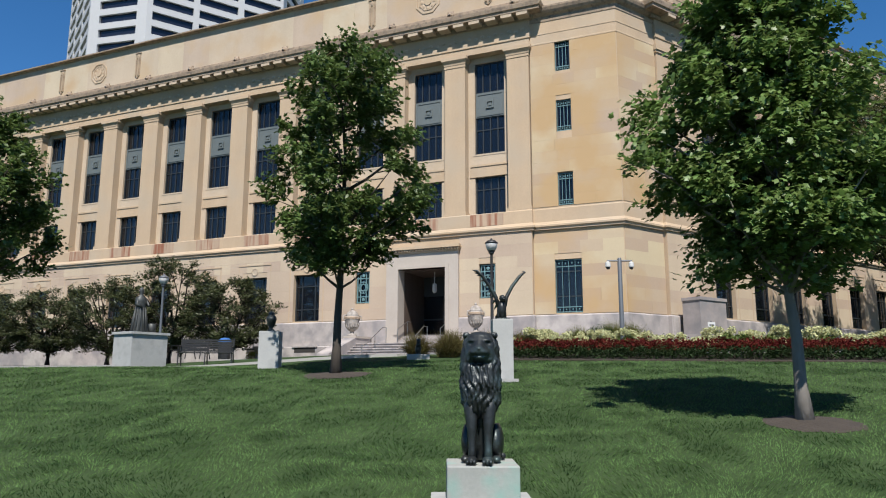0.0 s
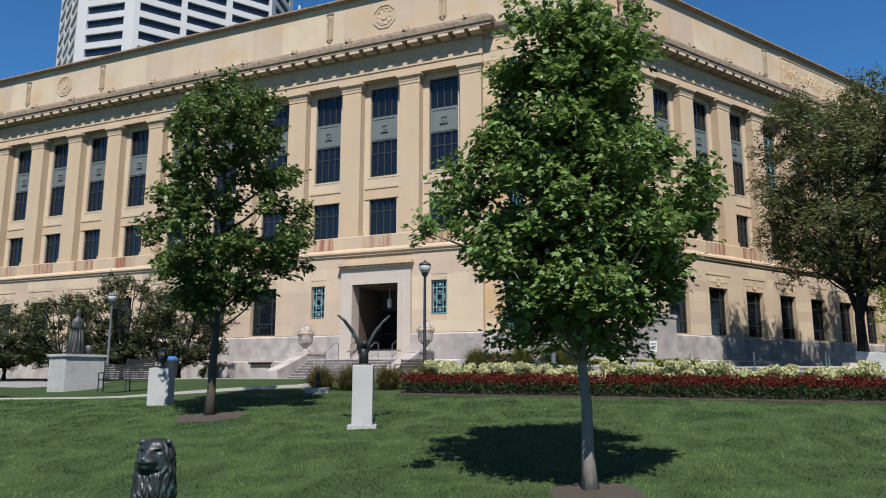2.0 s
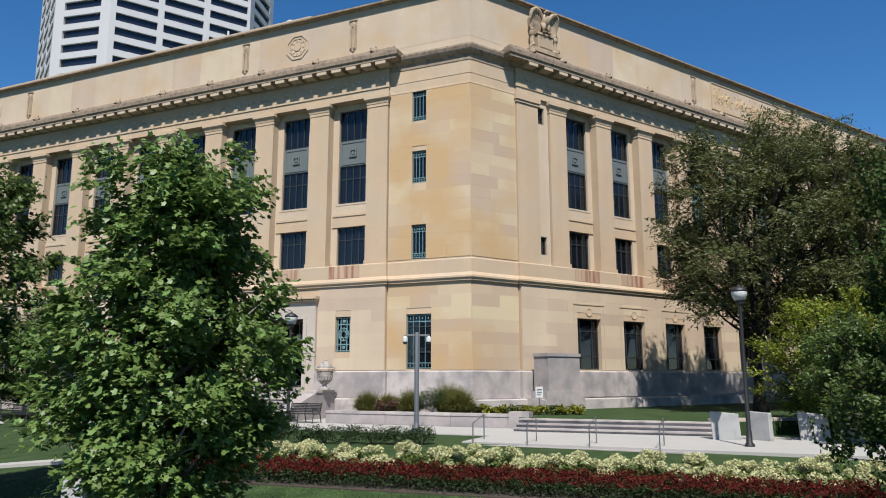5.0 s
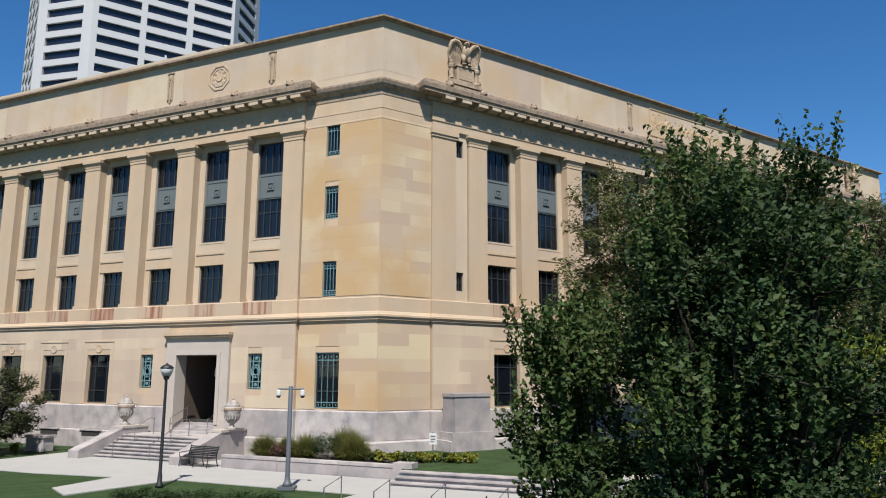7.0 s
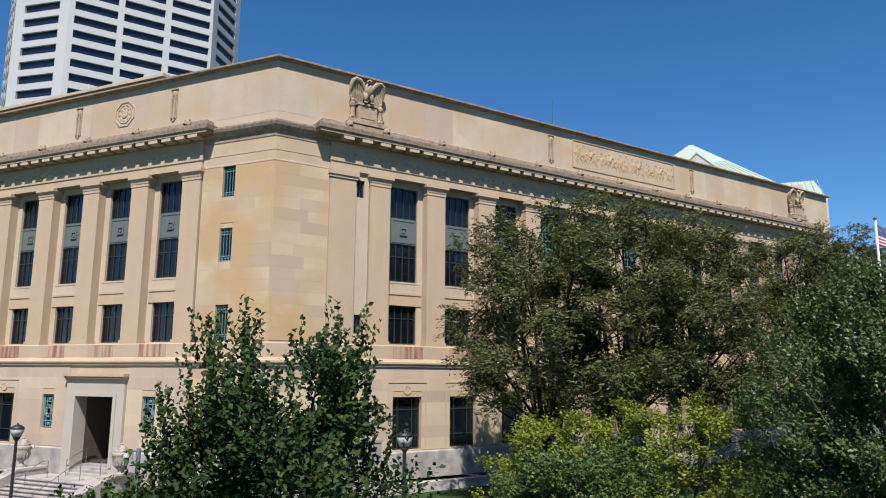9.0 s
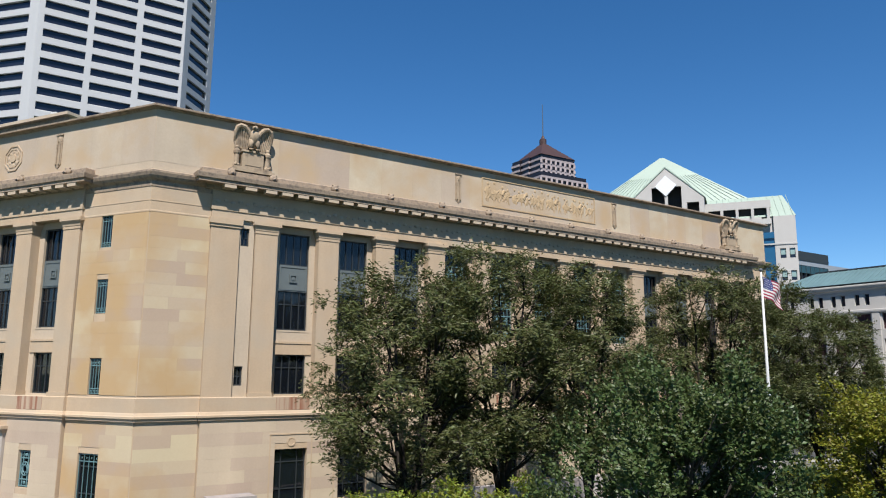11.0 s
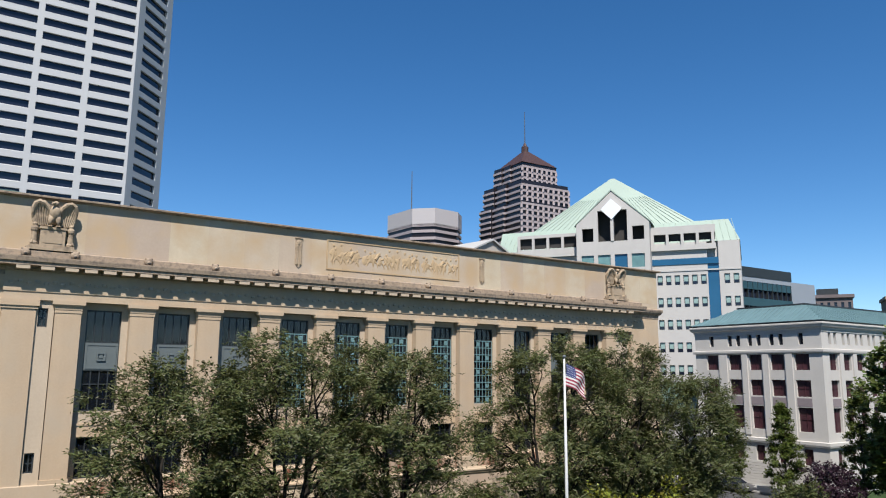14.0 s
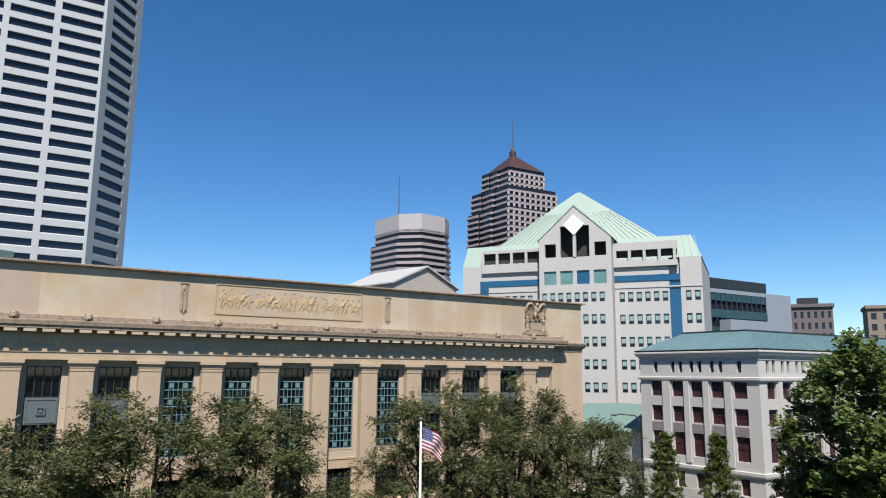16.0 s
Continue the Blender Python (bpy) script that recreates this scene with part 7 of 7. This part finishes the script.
def bush(name, label, x, y, z, r, hgt, leafmat, leaf, n, seed, group="", category="shrub"):
    rng = np.random.default_rng(seed)
    cl = []
    for k in range(14):
        a, q = rng.uniform(0, 2 * math.pi), r * 0.7 * rng.uniform(0, 1) ** 0.5
        cl.append((q * math.cos(a), q * math.sin(a), hgt * rng.uniform(0.25, 0.75), r * rng.uniform(0.3, 0.5)))
    t = thing(name, label, category, pose(x, y, z), group)
    wd = MB()
    for c in cl[:6]:
        wd.tube([(0, 0, -0.05), (c[0] * 0.5, c[1] * 0.5, c[2] * 0.6), c[:3]], [0.02, 0.015, 0.006], 5)
    part("stems", wd, BARK, t)
    pts = crown_points(rng, cl, n / sum(c[3] ** 2 for c in cl), 0.8)
    part("leaves", leaf_mesh("leaves", pts, leaf, leafmat, seed + 3, up=0.5), None, t)
    return t


def grass_clump(name, label, x, y, z, r, hgt, mat, n, seed, width=0.007):
    """Arching blades from one foot."""
    rng = np.random.default_rng(seed)
    t = thing(name, label, "ornamental grass", pose(x, y, z), "ornamental grasses")
    a = rng.uniform(0, 2 * math.pi, n)
    lean = rng.uniform(0, 1, n) ** 0.7 * 1.15
    long_ = hgt * rng.uniform(0.55, 1.1, n)
    b = np.stack([np.cos(a), np.sin(a), np.zeros(n)], 1)
    tw = rng.uniform(0, math.pi, n)
    side = np.stack([-np.sin(tw), np.cos(tw), np.zeros(n)], 1) * width
    foot = np.stack([rng.normal(0, 0.16 * r, n), rng.normal(0, 0.16 * r, n), np.zeros(n)], 1)
    up_ = np.array([0, 0, 1.0])
    p1 = foot + b * (long_ * 0.55 * np.sin(lean * 0.75))[:, None] + up_ * (long_ * 0.55 * np.cos(lean * 0.75))[:, None]
    p2 = p1 + b * (long_ * 0.5 * np.sin(np.minimum(lean * 1.7, 2.0)))[:, None] + up_ * (long_ * 0.5 * np.cos(np.minimum(lean * 1.7, 2.0)))[:, None] + rng.normal(0, 0.03, (n, 3))
    v = np.stack([foot - side, foot + side, p1 - side, p1 + side, p2], 1).reshape(-1, 3)
    i = np.arange(n)[:, None] * 5
    part("blades", raw_mesh("blades", v, np.concatenate([i + np.array([0, 1, 3]), i + np.array([0, 3, 2]), i + np.array([2, 3, 4])]), mat), None, t)
    return t


LEAF_TUFT = leaf_material("green_ornamental_grass", (0.14, 0.145, 0.036), var=0.3, gloss=0.7, spec=0.2)
LEAF_MAROON = leaf_material("maroon_leaves", (0.10, 0.05, 0.035), var=0.4)
for i, (u, o, r, h, kind) in enumerate(((-1.0, 3.6, 0.85, 1.15, "g"), (-2.2, 3.9, 0.6, 0.75, "m"), (-3.1, 3.2, 0.8, 1.2, "g"), (-4.4, 3.3, 0.9, 1.35, "b"), (-5.6, 3.0, 0.95, 1.3, "g"), (-4.6, 2.2, 0.9, 1.5, "g"), (-1.6, 2.6, 0.7, 1.0, "g"))):
    p = lp(u, o)
    if kind == "g":
        grass_clump("ornamental_grass", "rounded tuft of olive ornamental grass in the planter", p.x, p.y, 0.42, r, h, LEAF_TUFT, 3200, 200 + i, 0.009)
    else:
        bush("shrub", "dark reddish shrub in the planter", p.x, p.y, 0.42, r, h, LEAF_MAROON if kind == "m" else LEAF_OAK, 0.08, 1500, 210 + i, "planter shrubs")
for i in range(9):
    p = lp(-6.4 - 0.55 * i, 2.6 - 0.12 * i + 0.3 * (i % 2))
    bush("hosta", "low yellow-green leafy plant in the bed", p.x, p.y, 0.45, 0.42, 0.5, LEAF_YELLOW if i % 3 else LEAF_SHRUB, 0.13, 420, 230 + i, "hostas", "plant")
for i, (x, y) in enumerate(((12.0, 16.7), (12.9, 16.1), (11.5, 17.5), (13.6, 15.6), (12.6, 17.3))):
    grass_clump("ornamental_grass", "tan tuft of ornamental grass beside the flower bed", x, y, ground_z(x, y), 0.6, 0.75, LEAF_DRY, 1500, 250 + i)
for i in range(7):
    x, y = 16.8 + 0.62 * i, 19.4 - 0.55 * i
    bush("low_hedge_bush", "low clipped dark green bush in the plaza lawn", x, y, 0.0, 0.6, 0.6, LEAF_OAK, 0.06, 1500, 260 + i, "hedge bushes")
for i in range(8):
    bush("hedge_bush", "clipped green hedge bush by the pavement", 47.0 + 1.3 * i, 11.2 - 0.25 * i, 0.4, 0.85, 1.2, LEAF_SHRUB, 0.09, 1500, 280 + i, "hedge bushes")
bush("small_bush", "small yellow-green bush at the wall", 15.2, 40.0, 0.0, 0.5, 0.7, LEAF_YELLOW, 0.1, 500, 299)

# flower bed
F0, FD, FN = Vector((12.3, 14.7)), Vector((0.632, -0.775)), Vector((0.775, 0.632))
rng = np.random.default_rng(7)
bed = MB()
rings = []
for i in range(31):
    p = F0 + FD * (17.5 * i / 30)
    row = []
    for o, dz in ((-0.06, -0.2), (-0.05, 0.03), (0.8, 0.05), (1.6, 0.05), (2.4, 0.05), (3.1, 0.04), (3.11, -0.2)):
        q = p + FN * o
        row.append((q.x, q.y, ground_z(q.x, q.y) + dz))
    rings.append(row)
solo("flower_bed", bed.loft(rings), MULCH, "dark mulched flower bed strip", "flower bed", kind="structure")


def strip_points(n, o0, o1, z0, z1, lumps=0.0):
    s, o = rng.uniform(0, 17.4, n), rng.uniform(o0, o1, n)
    x, y = F0.x + FD.x * s + FN.x * o, F0.y + FD.y * s + FN.y * o
    g = np.array([ground_z(a, b) for a, b in zip(x, y)])
    bump_ = 1 + lumps * np.sin(s * 9 + 3 * o) * np.sin(o * 8 + s * 2.3)
    return np.stack([x, y, g + (z0 + (z1 - z0) * rng.uniform(0, 1, n) ** 0.7) * bump_], 1)


rf_ = thing("red_flowers", "row of deep red bedding flowers with dark leaves", "flowers", kind="stuff")
part("leaves", leaf_mesh("leaves", strip_points(22000, 0.0, 1.15, 0.03, 0.34, 0.15), 0.07, LEAF_OAK, 301), None, rf_)
part("petals", leaf_mesh("petals", strip_points(16000, 0.02, 1.15, 0.27, 0.47, 0.18), 0.055, PETAL_RED, 302, aspect=0.8, up=0.1), None, rf_)
rp_ = random.Random(9)
s = 0.4
i = 0
while s < 17.0:
    for o in (1.5, 2.15):
        q = F0 + FD * (s + (0.4 if o > 2 else 0) + rp_.uniform(-0.1, 0.1)) + FN * (o + rp_.uniform(-0.12, 0.12))
        r, h = rp_.uniform(0.36, 0.54), rp_.uniform(0.40, 0.72) + (0.06 if o > 2 else 0)
        b = bush("hydrangea", "hydrangea bush with cream flower heads", q.x, q.y, ground_z(q.x, q.y) + 0.02, r, h * 0.85, LEAF_STREET, 0.1, 700, 320 + i, "hydrangeas")
        r2 = np.random.default_rng(600 + i)
        heads = []
        for k in range(int(rp_.uniform(7, 12))):
            a, e = r2.uniform(0, 2 * math.pi), r2.uniform(0.05, 1.45)
            heads.append((r * 0.95 * math.cos(e) * math.cos(a), r * 0.95 * math.cos(e) * math.sin(a), h * 0.45 + h * 0.55 * math.sin(e), r2.uniform(0.095, 0.16)))
        part("bloom", leaf_mesh("bloom", crown_points(r2, heads, 9500, 0.9), 0.05, PETAL_WHITE, 700 + i, up=0.1, aspect=0.9), None, b, "cream flower heads")
        i += 1
    s += 0.9

# bare soil round the two nearest trees
for x, y, r in ((9.33, 5.1, 0.62), (7.42, 14.45, 0.75)):
    mb = MB()
    k = 18
    mb.v.append((x, y, ground_z(x, y) + 0.06))
    rr = random.Random(int(x * 10))
    for j in range(k):
        a = 2 * math.pi * j / k
        q = r * rr.uniform(0.85, 1.12)
        mb.v.append((x + q * math.cos(a), y + q * math.sin(a), ground_z(x + q * math.cos(a), y + q * math.sin(a)) + 0.005))
    mb.f += [[0, 1 + j, 1 + (j + 1) % k] for j in range(k)]
    solo("mulch_ring", mb, MULCH, "patch of brown mulch round a tree trunk", "mulch", kind="structure")

# lawn blades where the camera starts
rng = np.random.default_rng(12)
n = 1500000
gx = rng.uniform(-9, 22, n)
gy = rng.uniform(1.5, 24, n)
dist = np.hypot(gx, gy)
keep = rng.uniform(0, 1, n) < 0.75 * np.clip(6.5 / dist, 0, 1) ** 1.5
bed_o = (gx - F0.x) * FN.x + (gy - F0.y) * FN.y
keep &= (bed_o < -0.08) & (np.hypot(gx - 9.33, gy - 5.1) > 0.55) & (np.hypot(gx - 7.42, gy - 14.45) > 0.65) & (np.hypot(gx - LX, gy - LY) > 0.6) & (gx + gy < 27.0)
gx, gy, dist = gx[keep], gy[keep], dist[keep]
n = len(gx)
gz = np.array([ground_z(a, b) for a, b in zip(gx, gy)])
a = rng.uniform(0, 2 * math.pi, n)
w = 0.002 + 0.0005 * dist
hgt = rng.uniform(0.012, 0.042, n)
base = np.stack([gx, gy, gz - 0.002], 1)
side = np.stack([np.cos(a), np.sin(a), np.zeros(n)], 1) * w[:, None]
# neighbouring blades lie the same way, so that the lawn mottles
lie = 1.9 * np.sin(gx * 2.3 + 1.3 * np.sin(gy * 1.9)) + 1.7 * np.sin(gy * 3.1 + 1.1 * np.sin(gx * 2.7 + 2.0)) + 0.8 * np.sin(gx * 5.3 - gy * 4.1)
tip = base + np.stack([rng.normal(0, 0.012, n) + 0.028 * np.cos(lie), rng.normal(0, 0.012, n) + 0.028 * np.sin(lie), hgt], 1)
solo("lawn_grass", raw_mesh("lawn_grass", np.stack([base - side, base + side, tip], 1).reshape(-1, 3), np.arange(n * 3).reshape(-1, 3), LEAF_GRASS), None, "short green grass blades of the lawn", "grass", kind="stuff")


# ---- stones of the corner block ----
def courses(x0, x1, z0, z1, holes, rnd, hgt=0.62, length=1.75):
    """Blocks in courses, cut round the openings."""
    out = []
    n = round((z1 - z0) / hgt)
    for c in range(n):
        a, b = z0 + (z1 - z0) * c / n, z0 + (z1 - z0) * (c + 1) / n
        cuts = sorted((q[0], q[1]) for q in holes if q[2] < b - 0.02 and q[3] > a + 0.02)
        spans, x = [], x0
        for p, q in cuts:
            if p - x > 0.05:
                spans.append((x, p))
            x = max(x, q)
        if x1 - x > 0.05:
            spans.append((x, x1))
        for p, q in spans:
            k = max(1, round((q - p) / (length * rnd.uniform(0.75, 1.25))))
            off = 0 if k == 1 else rnd.uniform(-0.25, 0.25)
            e = [p] + [p + (q - p) * (j + off) / k for j in range(1, k)] + [q]
            out += [(e[j], e[j + 1], a, b) for j in range(k)]
    return out


rs = random.Random(4)
J = 0.0012
shared = {}


def stone(M, y, a, b, z0, z1):
    key = (round(b - a, 2), round(z1 - z0, 2))
    if key not in shared:
        shared[key] = MB().box(J, key[0] - J, -0.022, 0.01, J, key[1] - J).mesh("stone", STONE_BLOCK)
    part("stone", shared[key], None, house, m=M @ pose(a, y, z0))


for a, b, z0, z1 in courses(0.03, CL - 0.03, 8.5, 18.1, holes_c, rs):
    stone(ML, -CB, a, b, z0, z1)
for a, b, z0, z1 in courses(CR + 0.03, -0.03, 8.5, 18.1, [], rs):
    stone(MR, -CB, a, b, z0, z1)
for a, b, z0, z1 in courses(0.03, CL - 0.03, 2.56, 7.16, holes_c, rs):
    stone(ML, -CB, a, b, z0, z1)
for a, b, z0, z1 in courses(CR + 0.03, -0.03, 2.56, 7.16, [], rs):
    stone(MR, -CB, a, b, z0, z1)
for M, x0, x1, hs in ((ML, -U_END, -0.03, ground_L), (MR, 0.03, X_END - 3.7 - R0, ground_R)):
    mb = MB()
    hs2 = hs + ([(DB - 2.32, DB + 2.32, 0, 6.75)] if M is ML else [])
    for a, b, z0, z1 in courses(x0, x1, 2.56, 7.16, hs2, rs):
        mb.box(a + J, b - J, -0.098, -0.07, z0 + J, z1 - J)
    tagged(part("ashlar", mb.mesh("ashlar", STONE_COURSES, fix=False), None, house, "coursed buff limestone blocks", m=M), kind="stuff")
# marble blocks of the base
for M, y, spans in ((ML, -0.22, ((-U_END, -8.4), (-4.9, -0.03))), (ML, -CB - 0.12, ((0.03, CL - 0.2),)), (MR, -CB - 0.12, ((CR + 0.2, -0.03),)), (MR, -0.22, ((0.03, X_END - 3.7 - R0),))):
    for x0, x1 in spans:
        n = max(1, round((x1 - x0) / 2.3))
        for i in range(n):
            a, b = x0 + (x1 - x0) * i / n, x0 + (x1 - x0) * (i + 1) / n
            part("marble_block", MB().box(a + J, b - J, y - 0.014, y + 0.02, 1.08, 2.44), MARBLE, house, m=M)
for M, y, spans in ((ML, -0.44, ((-U_END, -8.5), (-4.85, -0.1))), (MR, -0.44, ((0.35, X_END - 3.7 - R0),))):
    for x0, x1 in spans:
        n = max(1, round((x1 - x0) / 2.6))
        for i in range(n):
            a, b = x0 + (x1 - x0) * i / n, x0 + (x1 - x0) * (i + 1) / n
            part("plinth_block", MB().box(a + 0.003, b - 0.003, y - 0.008, y + 0.02, 0.03, 0.985), MARBLE, house, m=M)
